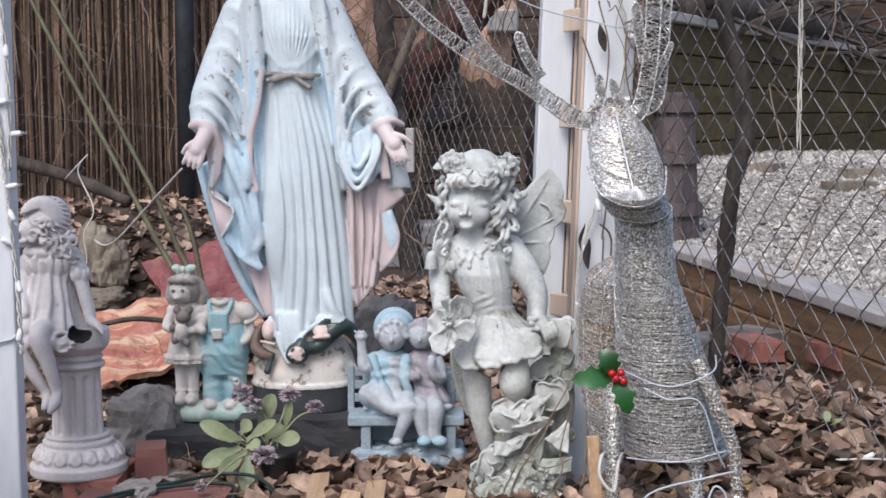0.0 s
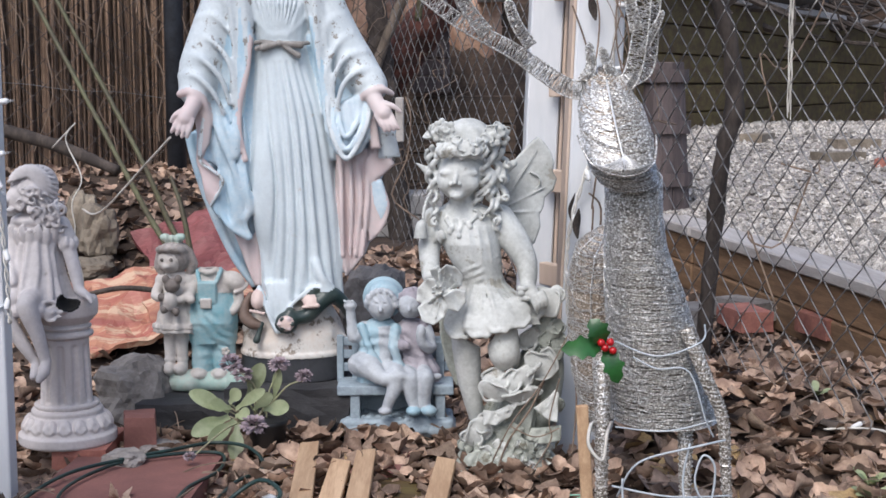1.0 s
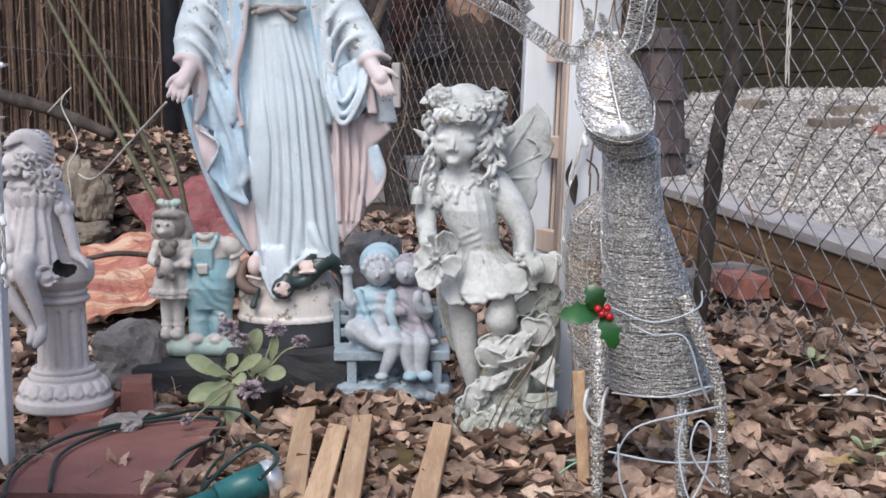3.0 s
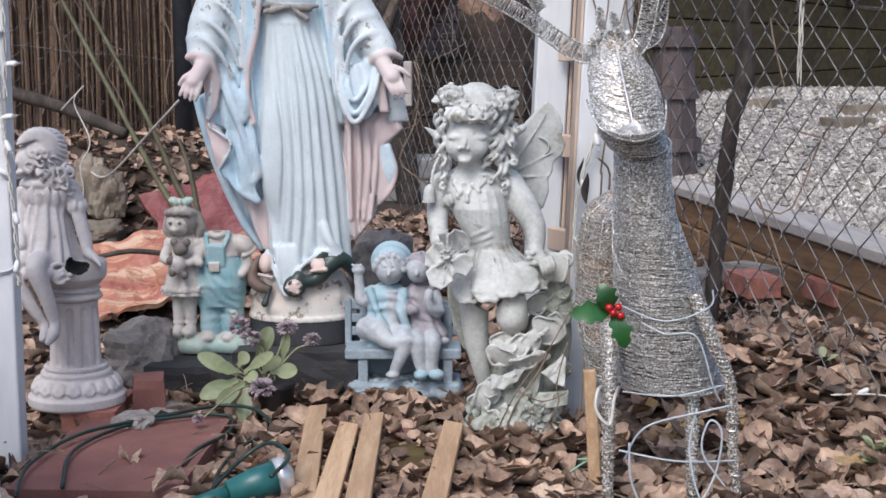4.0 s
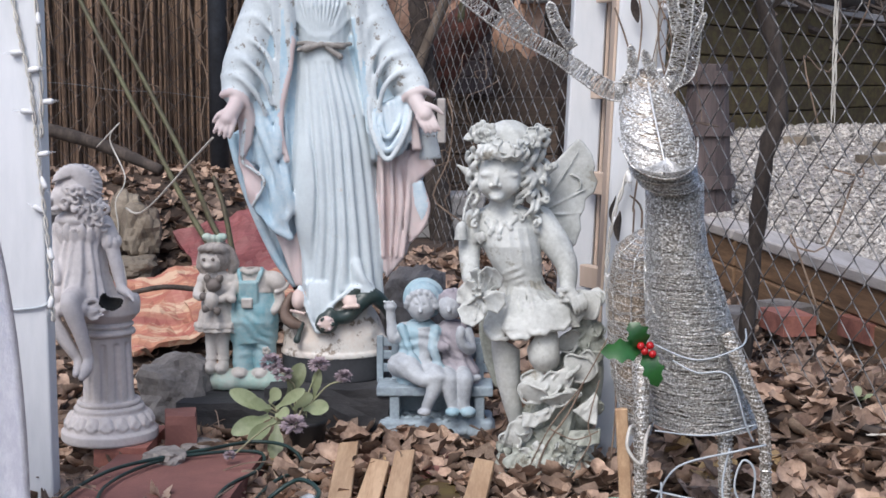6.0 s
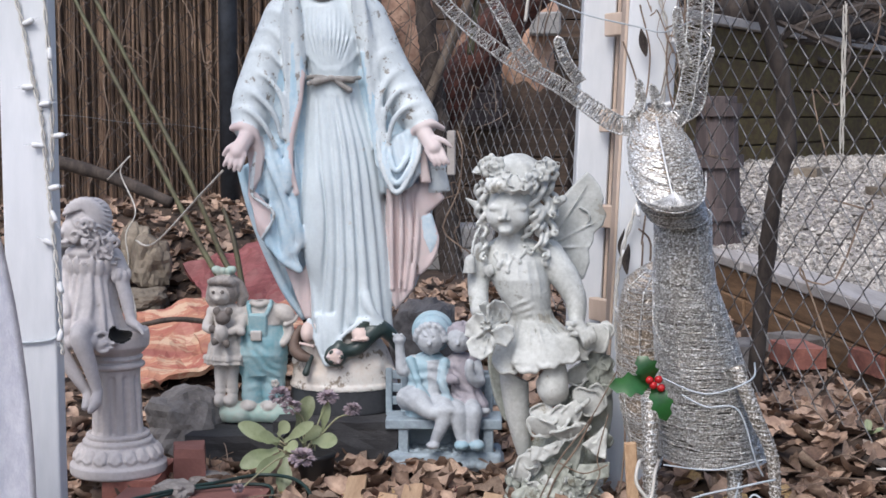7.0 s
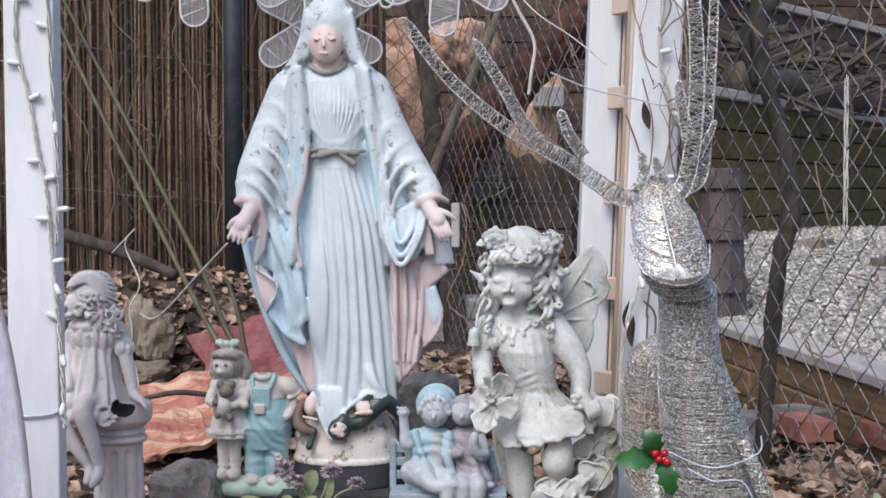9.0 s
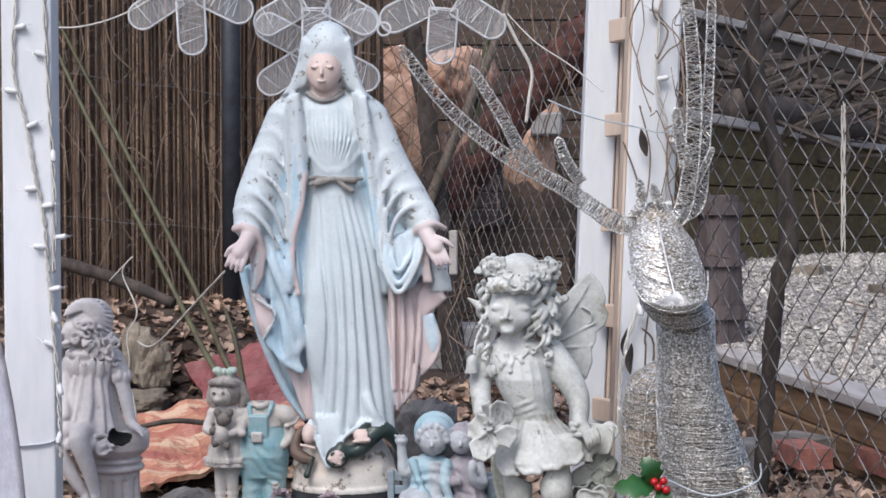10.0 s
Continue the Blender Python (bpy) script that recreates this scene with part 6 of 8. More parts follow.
for k, (c, s, rot, m_, lab) in enumerate((
        ((-0.76, 3.62, 0.165), (0.17, 0.17, 0.009), (24, -10, 22), M_REDBOARD, "faded orange-red painted board lying on the bank"),
        ((-0.62, 3.88, 0.285), (0.16, 0.16, 0.009), (30, -16, 22), M_REDDARK, "worn crimson painted board lying on the bank"),
        ((-0.60, 3.62, 0.19), (0.14, 0.05, 0.008), (20, -14, 24), M_REDBOARD, "narrow orange-red painted board on the bank"))):
    bm = bmesh.new()
    box(bm, -s[0], s[0], -s[1], s[1], -s[2], s[2])
    bmesh.ops.subdivide_edges(bm, edges=bm.edges, cuts=16, use_grid_fill=True)
    for v in bm.verts:
        v.co += Vector((noise.noise(v.co * 14), noise.noise(v.co * 14 + Vector((3, k, 0))), 1.3 * noise.noise(v.co * 9 + Vector((0, k, 3))) + 0.6 * noise.noise(v.co * 28))) * 0.022
    bmesh.ops.transform(bm, verts=bm.verts, matrix=pose(*c, *rot))
    thing("painted_board", bm, m_, lab, "board", "painted boards")

for k, (x, y, z, rz, m_) in enumerate(((0.93, 3.98, 0.07, 10, M_BRICK), (1.13, 3.85, 0.07, 14, M_BRICK), (0.80, 4.1, 0.055, -6, M_STONE), (0.70, 4.25, 0.06, 4, M_BRICK), (0.98, 4.2, 0.06, 30, M_STONE), (1.24, 3.7, 0.07, 8, M_STONE))):
    slab("brick", x - 0.05, x + 0.05, y - 0.09, y + 0.09, z - 0.03, z + 0.028, m_, "worn brick lying in front of the timber edging", "brick", "bricks by the edging", k + 20, 0.004, rz)
for k, (x, y, rz) in enumerate(((2.0, 6.7, 20), (2.25, 6.5, -30), (2.2, 7.1, 10), (1.75, 7.3, 60), (2.4, 6.0, 15))):
    slab("brick", x - 0.12, x + 0.12, y - 0.06, y + 0.06, yard_z(y) - 0.01, yard_z(y) + 0.04, M_BRICK if k == 1 else M_TANSTONE, "dusty brick lying loose on gravel", "brick", "bricks on the gravel", k + 30, 0.004, rz)

# ---------------------------------------------------------------- pine offcuts and stake
for k, (a, b, w) in enumerate((((-0.231, 2.66), (-0.208, 2.04), 0.037), ((-0.161, 2.53), (-0.176, 2.03), 0.037), ((-0.117, 2.60), (-0.124, 2.02), 0.037), ((0.036, 2.535), (-0.010, 2.02), 0.037))):
    d = Vector(b) - Vector(a)
    bm = bmesh.new()
    box(bm, 0, d.length, -w * 0.57, w * 0.57, 0, 0.017, 0.0015, seg=1)
    for v in bm.verts:
        if v.co.x < 0.1:
            v.co.x += 0.5 * v.co.y * (1 if k % 2 else -0.6)
        v.co.y *= 0.88 + 0.2 * v.co.x
        v.co.z += 0.012 * max(0, 1 - v.co.x / 0.5)
    bmesh.ops.transform(bm, verts=bm.verts, matrix=Matrix.Translation((a[0], a[1], 0.022)) @ Matrix.Rotation(math.atan2(d.y, d.x), 4, "Z"))
    thing("pine_offcut", bm, M_SHIM, "pale cut pine strip lying among leaves", "wood strip", "pine offcuts")
bm = bmesh.new()
box(bm, -0.010, 0.010, -0.007, 0.007, -0.02, 0.215, 0.0015, pose(0.272, 2.26, 0, 0, -3.5, 0))
thing("wooden_stake", bm, M_SHIM, "thin wooden stake standing in soil beside the reindeer", "stake")

# ---------------------------------------------------------------- cords
M_GREENCORD = mat("dark_green_cord", (0.022, 0.05, 0.045), (0.012, 0.025, 0.023), 0.45, bump=0.05)
M_WHITECORD = mat("white_cord", (0.62, 0.60, 0.55), (0.45, 0.42, 0.38), 0.6, bump=0.1)
M_BULB = mat("white_lamp_socket", (0.74, 0.74, 0.74), (0.62, 0.62, 0.62), 0.4, bump=0.02)
M_GREYCORD = mat("pale_blue_grey_wire", (0.46, 0.50, 0.53), (0.36, 0.39, 0.42), 0.45, bump=0.05)
M_TWIG = mat("dry_vine", (0.26, 0.19, 0.14), (0.14, 0.10, 0.075), 0.8, bump=0.3)


def cord(name, pts, r, material, label, cat="cord", sides=6, n=6):
    bm = bmesh.new()
    tube(bm, bend(pts, n), r, sides)
    return thing(name, bm, material, label, cat, smooth=True)


cord("extension_cord", [(-0.66, 2.10, 0.05), (-0.685, 2.26, 0.052), (-0.65, 2.44, 0.052), (-0.56, 2.53, 0.055), (-0.50, 2.60, 0.05), (-0.42, 2.66, 0.05), (-0.345, 2.62, 0.05), (-0.31, 2.55, 0.03), (-0.35, 2.45, 0.03), (-0.37, 2.3, 0.03), (-0.36, 2.15, 0.03)], 0.0036, M_GREENCORD, "dark green extension cord looped over the paver")
cord("extension_cord", [(-0.60, 2.15, 0.048), (-0.635, 2.35, 0.048), (-0.585, 2.50, 0.05), (-0.5, 2.57, 0.05), (-0.40, 2.60, 0.045), (-0.385, 2.5, 0.04), (-0.42, 2.38, 0.045), (-0.43, 2.28, 0.045)], 0.0034, M_GREENCORD, "second loop of dark green extension cord")
cord("extension_cord", [(-0.26, 2.12, 0.075), (-0.24, 2.2, 0.085), (-0.28, 2.26, 0.09), (-0.33, 2.25, 0.06), (-0.37, 2.16, 0.03)], 0.004, M_GREENCORD, "dark cord wound round the garden spotlight")
cord("pale_string", [(-0.548, 2.98, 0.637), (-0.62, 3.1, 0.58), (-0.80, 3.4, 0.44), (-0.92, 3.7, 0.42)], 0.0028, M_WHITECORD, "pale cord tied to the statue and running to the bank")
cord("vine", [(-0.86, 3.3, 0.30), (-0.84, 3.3, 0.40), (-0.845, 3.3, 0.47), (-0.82, 3.3, 0.53), (-0.86, 3.32, 0.62), (-0.83, 3.3, 0.66), (-0.90, 3.35, 0.60)], 0.0017, M_WHITECORD, "pale dry vine standing behind the column statue", "vine")
cord("vine", [(-0.83, 3.2, 0.21), (-0.80, 3.2, 0.28), (-0.815, 3.2, 0.36), (-0.84, 3.2, 0.355)], 0.0024, M_WHITECORD, "pale dry vine beside the painted boards", "vine")
for k, pts in enumerate((
        [(0.30, 2.12, 0.10), (0.33, 2.10, 0.16), (0.42, 2.1, 0.185), (0.47, 2.12, 0.19)],
        [(0.305, 2.1, 0.135), (0.31, 2.1, 0.07), (0.34, 2.1, 0.02), (0.40, 2.08, 0.03), (0.44, 2.1, 0.08), (0.45, 2.1, 0.15), (0.43, 2.1, 0.17), (0.42, 2.1, 0.12), (0.46, 2.1, 0.06)],
        [(0.41, 2.1, 0.19), (0.40, 2.1, 0.12), (0.42, 2.08, 0.04), (0.47, 2.1, 0.03)],
        [(0.29, 2.11, 0.12), (0.38, 2.1, 0.105), (0.48, 2.12, 0.10)])):
    cord("light_wire", pts, 0.0018, M_GREYCORD, "pale blue-grey light wire tangled round the reindeer legs", "wire")
cord("white_tie", [(0.275, 2.2, 0.20), (0.262, 2.16, 0.205), (0.258, 2.15, 0.175), (0.28, 2.15, 0.15), (0.288, 2.16, 0.19), (0.30, 2.2, 0.20)], 0.003, M_WHITECORD, "white plastic tie looped on the stake", "tie")
trunk("fallen_stick", [(0.70, 2.72, 0.085), (0.80, 2.66, 0.075), (0.92, 2.58, 0.06), (1.05, 2.5, 0.06)], [0.011, 0.012, 0.011, 0.01], M_BARK, "bare grey stick lying on leaves by the fence", "stick", seed=11)
trunk("fallen_stick", [(-1.25, 4.1, 0.62), (-1.08, 4.1, 0.57), (-0.90, 4.05, 0.50)], [0.020, 0.019, 0.016], M_BARK, "brown bare stick resting on the leafy bank", "stick", seed=12)
trunk("fallen_stick", [(-0.93, 3.5, 0.20), (-0.78, 3.5, 0.235), (-0.62, 3.5, 0.225), (-0.5, 3.55, 0.26)], [0.006, 0.007, 0.006, 0.005], M_BARK, "thin dark stick lying over the painted boards", "stick", seed=13)
for k, pts in enumerate((
        [(-0.62, 3.75, 0.18), (-0.753, 3.85, 0.35), (-0.922, 4.1, 0.56), (-1.218, 4.35, 1.032), (-1.363, 4.45, 1.294), (-1.5, 4.5, 1.56)],
        [(-0.60, 3.8, 0.18), (-0.718, 3.9, 0.345), (-0.876, 4.2, 0.556), (-1.177, 4.4, 1.062), (-1.272, 4.45, 1.221), (-1.42, 4.48, 1.5)],
        [(-0.62, 3.7, 0.2), (-0.66, 3.75, 0.40), (-0.70, 3.8, 0.50)])):
    trunk("green_cane", pts, [0.0095, 0.008, 0.0065, 0.005], M_CANE, "green garden cane leaning in front of the reeds", "cane", 0.08, 8, k + 20)

# ---------------------------------------------------------------- garden spotlight
M_TEALPL = mat("teal_plastic", (0.03, 0.14, 0.14), (0.02, 0.10, 0.10), 0.35, bump=0.05)
M_CHROME = mat("brushed_lens_rim", (0.75, 0.75, 0.75), (0.6, 0.6, 0.6), 0.25, 0.6, bump=0.03)
spot = thing("garden_spotlight", None, None, "teal plastic garden spotlight lying on leaves with wound cord", "spotlight")
bm = bmesh.new()
tube(bm, [(-0.335, 2.16, 0.035), (-0.29, 2.18, 0.045), (-0.262, 2.19, 0.05)], [0.020, 0.027, 0.030], 20)
part("housing", bm, M_TEALPL, spot, "", True)
bm = bmesh.new()
tube(bm, [(-0.262, 2.19, 0.05), (-0.250, 2.195, 0.052), (-0.238, 2.20, 0.054)], [0.032, 0.034, 0.026], 20)
part("lens_rim", bm, M_CHROME, spot, "silvery white lens rim", True)
bm = bmesh.new()
tube(bm, [(-0.335, 2.16, 0.035), (-0.40, 2.14, 0.015)], 0.014, 12)
part("stem", bm, M_TEALPL, spot, "", True)

for k, pts in enumerate(([(0.262, 2.51, 0.29), (0.212, 2.50, 0.20), (0.155, 2.495, 0.124), (0.113, 2.50, 0.035)], [(0.217, 2.505, 0.205), (0.190, 2.50, 0.15), (0.150, 2.50, 0.09), (0.128, 2.50, 0.03)],
                         [(0.245, 2.50, 0.21), (0.226, 2.50, 0.13), (0.229, 2.50, 0.092), (0.187, 2.50, 0.02)], [(0.275, 2.50, 0.40), (0.262, 2.505, 0.30), (0.276, 2.50, 0.178), (0.268, 2.50, 0.06)],
                         [(0.155, 2.495, 0.12), (0.20, 2.495, 0.10), (0.245, 2.50, 0.115)])):
    cord("vine", pts, 0.0013 + 0.0006 * (k % 2), M_TWIG, "thin dead vine trailing over the fairy statue's foot", "vine", 5)
M_MINTWIRE = mat("mint_green_wire", (0.25, 0.48, 0.36), (0.18, 0.36, 0.27), 0.5, bump=0.05)
cord("garden_wire", [(0.225, 2.26, 0.035), (0.255, 2.275, 0.05), (0.279, 2.293, 0.05), (0.245, 2.31, 0.045)], 0.0016, M_MINTWIRE, "short mint green wire lying on the leaves", "wire", 5)

# ---------------------------------------------------------------- potted plant
M_POT = mat("black_plastic_pot", (0.015, 0.015, 0.016), (0.01, 0.01, 0.011), 0.45, bump=0.03)
M_LEAFG = mat("yellow_green_leaf", (0.19, 0.225, 0.115), (0.27, 0.30, 0.18), 0.5, scale=20, fine=100, bump=0.2, vary=0.3)
M_STALK = mat("pale_stalk", (0.33, 0.36, 0.2), (0.26, 0.22, 0.15), 0.6, bump=0.1)
M_BLOOM = mat("dry_mauve_bloom", (0.42, 0.34, 0.38), (0.26, 0.20, 0.21), 0.8, scale=60, fine=200, bump=0.6, vary=0.15)
plant = thing("potted_plant", None, None, "low green plant with mauve flower heads in black pot", "plant")
PX, PY, PZ = -0.345, 2.76, 0.075
bm = bmesh.new()
tube(bm, [(PX + 0.02, PY, -0.01), (PX + 0.02, PY, 0.062), (PX + 0.02, PY, 0.07), (PX + 0.02, PY, 0.072)], [0.030, 0.040, 0.043, 0.036], 20)
part("pot", bm, M_POT, plant, "black plastic pot", True)


def leaf_mesh(bm, base, tip, width, up, curl=0.25, n=7):
    """A rounded leaf with a folded midrib."""
    base, tip, up = Vector(base), Vector(tip), Vector(up).normalized()
    d = tip - base
    side = d.cross(up).normalized()
    rows = []
    for i in range(n + 1):
        t = i / n
        w = width * max(0.16, math.sin(math.pi * min(1, max(0, t - 0.22) / 0.78 * 0.93 + 0.05)) ** 0.55)
        p = base + d * t + up * (curl * d.length * (t * (1 - t)))
        rows.append([bm.verts.new(p + side * w * s + up * (abs(s) * w * 0.28)) for s in (-1, -0.5, 0, 0.5, 1)])
    for a, b in zip(rows, rows[1:]):
        for j in range(4):
            bm.faces.new((a[j], a[j + 1], b[j + 1], b[j]))


rng = random.Random(21)
for bx, bz, tx, tz, w, y0, y1 in ((-0.400, 0.092, -0.474, 0.140, 0.017, 2.745, 2.71), (-0.396, 0.10, -0.432, 0.118, 0.014, 2.74, 2.70), (-0.385, 0.10, -0.322, 0.146, 0.012, 2.73, 2.70), (-0.366, 0.112, -0.334, 0.185, 0.018, 2.77, 2.77),
                              (-0.312, 0.110, -0.300, 0.176, 0.010, 2.77, 2.76), (-0.330, 0.098, -0.276, 0.106, 0.017, 2.74, 2.71), (-0.398, 0.085, -0.466, 0.060, 0.018, 2.73, 2.68), (-0.385, 0.080, -0.430, 0.048, 0.015, 2.72, 2.66), (-0.378, 0.078, -0.378, 0.012, 0.016, 2.70, 2.655),
                              (-0.400, 0.108, -0.378, 0.138, 0.014, 2.75, 2.74), (-0.350, 0.095, -0.312, 0.128, 0.013, 2.75, 2.74), (-0.385, 0.088, -0.352, 0.102, 0.013, 2.72, 2.69), (-0.41, 0.10, -0.45, 0.105, 0.012, 2.76, 2.75)):
    bm = bmesh.new()
    leaf_mesh(bm, (bx, y0, bz), (tx, y1, tz), w, (0.1, -0.9, 0.5), 0.22, 12)
    part("leaf", bm, M_LEAFG, plant, "", True)
    bm = bmesh.new()
    tube(bm, bend([(PX + 0.02, PY, 0.06), ((bx + PX) / 2, y0 + 0.01, (bz + 0.06) / 2), (bx, y0, bz)], 4), 0.0019, 5)
    part("leaf_stalk", bm, M_STALK, plant, "", True)
for k, (x, y, z, r) in enumerate(((-0.372, 2.74, 0.170, 0.023), (-0.300, 2.76, 0.185, 0.023), (-0.247, 2.74, 0.165, 0.020), (-0.335, 2.62, 0.095, 0.028), (-0.40, 2.78, 0.185, 0.026), (-0.445, 2.53, 0.058, 0.013))):
    bm = bmesh.new()
    tube(bm, bend([(PX, PY, PZ - 0.01), ((PX + x) / 2 + 0.01, (PY + y) / 2, (PZ + z) / 2 + 0.02), (x, y, z - r * 0.5)], 5), 0.0018, 5)
    part("flower_stalk", bm, M_STALK, plant, "pale flower stalk", True)
    bm = bmesh.new()
    for i in range(110):
        u = rng.uniform(-0.9, 1)
        a = rng.uniform(0, 6.283)
        q = math.sqrt(1 - u * u)
        d = Vector((q * math.cos(a), q * math.sin(a), u * 0.72))
        leaf_mesh(bm, Vector((x, y, z)) + d * r * 0.45, Vector((x, y, z)) + d * r * rng.uniform(0.85, 1.1), r * 0.16, (0.2, -0.3, 1), 0.2, 2)
    part("flower_head", bm, M_BLOOM, plant, "dry mauve flower head")

# ---------------------------------------------------------------- holly sprig
M_HOLLY = mat("glossy_holly_leaf", (0.025, 0.11, 0.025), (0.018, 0.07, 0.018), 0.32, scale=30, fine=90, bump=0.15, vary=0.15)
M_BERRY = mat("red_berry", (0.42, 0.012, 0.015), (0.33, 0.01, 0.012), 0.25, bump=0.02)
holly = thing("holly_sprig", None, None, "artificial green holly sprig with red berries on the reindeer", "holly")
HX, HY, HZ = 0.274, 2.10, 0.345


def holly_leaf(d, w, L):
    bm = bmesh.new()
    d = Vector(d).normalized()
    up = Vector((0.1, -1, 0.25)).normalized()
    side = d.cross(up).normalized()
    n = 20
    L_, M_, R_ = [], [], []
    for i in range(n + 1):
        t = i / n
        spike = 0.72 + 0.34 * abs(math.cos(t * math.pi * 3.5)) ** 3
        ww = w * math.sin(math.pi * t) ** 0.7 * spike
        p = Vector((HX, HY, HZ)) + d * L * t + up * 0.012 * math.sin(t * 3)
        M_.append(bm.verts.new(p))
        L_.append(bm.verts.new(p + side * ww + up * 0.2 * ww))
        R_.append(bm.verts.new(p - side * ww + up * 0.2 * ww))
    for i in range(n):
        bm.faces.new((L_[i], M_[i], M_[i + 1], L_[i + 1]))
        bm.faces.new((M_[i], R_[i], R_[i + 1], M_[i + 1]))
    part("leaf", bm, M_HOLLY, holly, "", True)


holly_leaf((-1, -0.1, -0.05), 0.019, 0.068)
holly_leaf((-0.45, -0.1, 0.85), 0.019, 0.05)
holly_leaf((0.35, -0.1, -0.95), 0.018, 0.062)
for dx, dz in ((0, 0), (0.008, 0.009), (0.012, -0.004), (-0.006, 0.008)):
    bm = bmesh.new()
    bmesh.ops.create_uvsphere(bm, u_segments=12, v_segments=8, radius=0.0062, matrix=Matrix.Translation((HX + dx, HY - 0.014, HZ + dz)))
    part("berry", bm, M_BERRY, holly, "", True)


# ---------------------------------------------------------------- wire reindeer wound with tinsel
# random cells from dark to near white put tinsel glints into the colour
def glitter(name, dark, light, warm, metal=0.5, rough=0.34):
    m = bpy.data.materials.new(name)
    m.use_nodes = True
    n, l = m.node_tree.nodes, m.node_tree.links
    b = n["Principled BSDF"]
    tc = n.new("ShaderNodeTexCoord")
    vo = n.new("ShaderNodeTexVoronoi")
    vo.inputs["Scale"].default_value = 420
    l.new(tc.outputs["Object"], vo.inputs["Vector"])
    sep = n.new("ShaderNodeSeparateColor")
    l.new(vo.outputs["Color"], sep.inputs[0])
    rp = n.new("ShaderNodeValToRGB")
    e = rp.color_ramp.elements
    e[0].position, e[0].color = 0.25, (*dark, 1)
    e[1].position, e[1].color = 0.97, (*light, 1)
    k = e.new(0.72)
    k.color = (*warm, 1)
    l.new(sep.outputs[0], rp.inputs["Fac"])
    l.new(rp.outputs["Color"], b.inputs["Base Color"])
    bp = n.new("ShaderNodeBump")
    bp.inputs["Strength"].default_value, bp.inputs["Distance"].default_value = 1.0, 0.003
    l.new(sep.outputs[1], bp.inputs["Height"])
    l.new(bp.outputs[0], b.inputs["Normal"])
    b.inputs["Metallic"].default_value, b.inputs["Roughness"].default_value = metal, rough
    return m


M_TINSEL = glitter("silver_tinsel_thread", (0.34, 0.32, 0.29), (0.98, 0.98, 0.98), (0.74, 0.72, 0.69))
# solid web: its dark cells stand in for shade behind a see-through weave
M_TINSELSKIN = glitter("champagne_tinsel_web", (0.15, 0.13, 0.105), (0.95, 0.93, 0.90), (0.42, 0.38, 0.33), 0.3, 0.4)
M_TINSELWARM = glitter("warm_champagne_tinsel", (0.20, 0.155, 0.11), (0.90, 0.82, 0.72), (0.42, 0.34, 0.26), 0.15, 0.5)
M_ROD = mat("white_coated_rod", (0.85, 0.86, 0.87), (0.62, 0.62, 0.62), 0.3, 0.3, bump=0.05)

deer = thing("wire_reindeer", None, None, "silver tinsel wire reindeer lawn ornament with tall antlers", "reindeer")


def ring_at(rows, f):
    f = f * (len(rows) - 1)
    i = min(int(f), len(rows) - 2)
    t = f - i
    return [a + (b - a) * t for a, b in zip(rows[i], rows[i + 1])]


def oval(r, a, grow=1.0):
    """A point of an oval section: centre, half widths, and how far it leans."""
    cx, cy, cz, rx, ry, tilt = r
    x, y = rx * grow * math.cos(a), ry * grow * math.sin(a)
    return Vector((cx + x, cy + y, cz + y * tilt))


def tinsel_body(name, rows, loops, rods, seed, label="", web_material=None):
    """A solid inner web toned for the shaded inside, threads wound round it, and the rods of the frame."""
    rng = random.Random(seed)
    bm = bmesh.new()
    N, S = 28, 30
    g = [[bm.verts.new(oval(ring_at(rows, i / N), 2 * math.pi * k / S, 0.965)) for k in range(S)] for i in range(N + 1)]
    for a, b in zip(g, g[1:]):
        for k in range(S):
            bm.faces.new((a[k], a[(k + 1) % S], b[(k + 1) % S], b[k]))
    bm.faces.new(g[0][::-1])
    bm.faces.new(g[-1])
    web = part(name, bm, web_material or M_TINSELSKIN, deer, label, True)
    V, F = [], []
    for j in range(loops):
        f0, ph, sk = rng.random(), rng.uniform(0, 6.28), rng.uniform(-0.02, 0.02) if j % 5 < 4 else rng.uniform(-0.22, 0.22)
        n = 26
        grow = rng.uniform(0.985, 1.035)
        r = rng.uniform(0.0004, 0.0009)
        c = len(V)
        for k in range(n + 1):
            a = ph + 2 * math.pi * k / n
            f = min(1, max(0, f0 + sk * math.sin(a * 1.0 + ph) + rng.uniform(-0.006, 0.006)))
            p = oval(ring_at(rows, f), a, grow)
            nrm = Vector((math.cos(a), math.sin(a), 0))
            for q in (Vector((0, 0, r)), Vector((0, 0, -r)), nrm * r * 1.4):
                V.append(p + q)
            if k < n:
                b = c + 3 * k
                F += [(b, b + 1, b + 4, b + 3), (b + 1, b + 2, b + 5, b + 4), (b + 2, b, b + 3, b + 5)]
    me = bpy.data.meshes.new("tinsel")
    me.from_pydata(V, [], F)
    me.materials.append(M_TINSEL)
    ob = new("tinsel", me)
    ob.parent = web
    ob["kind"] = "stuff"
    for a in rods:
        bm = bmesh.new()
        tube(bm, [oval(ring_at(rows, i / 24), a, 1.02) for i in range(25)], 0.0013, 6)
        part("frame_rod", bm, M_TINSEL, web, "", True)
    for f in (0.0, 0.5, 1.0):
        bm = bmesh.new()
        tube(bm, [oval(ring_at(rows, f), 2 * math.pi * k / 32, 1.01) for k in range(33)], 0.0016, 6, False)
        part("frame_hoop", bm, M_TINSEL, web, "", True)
    return web


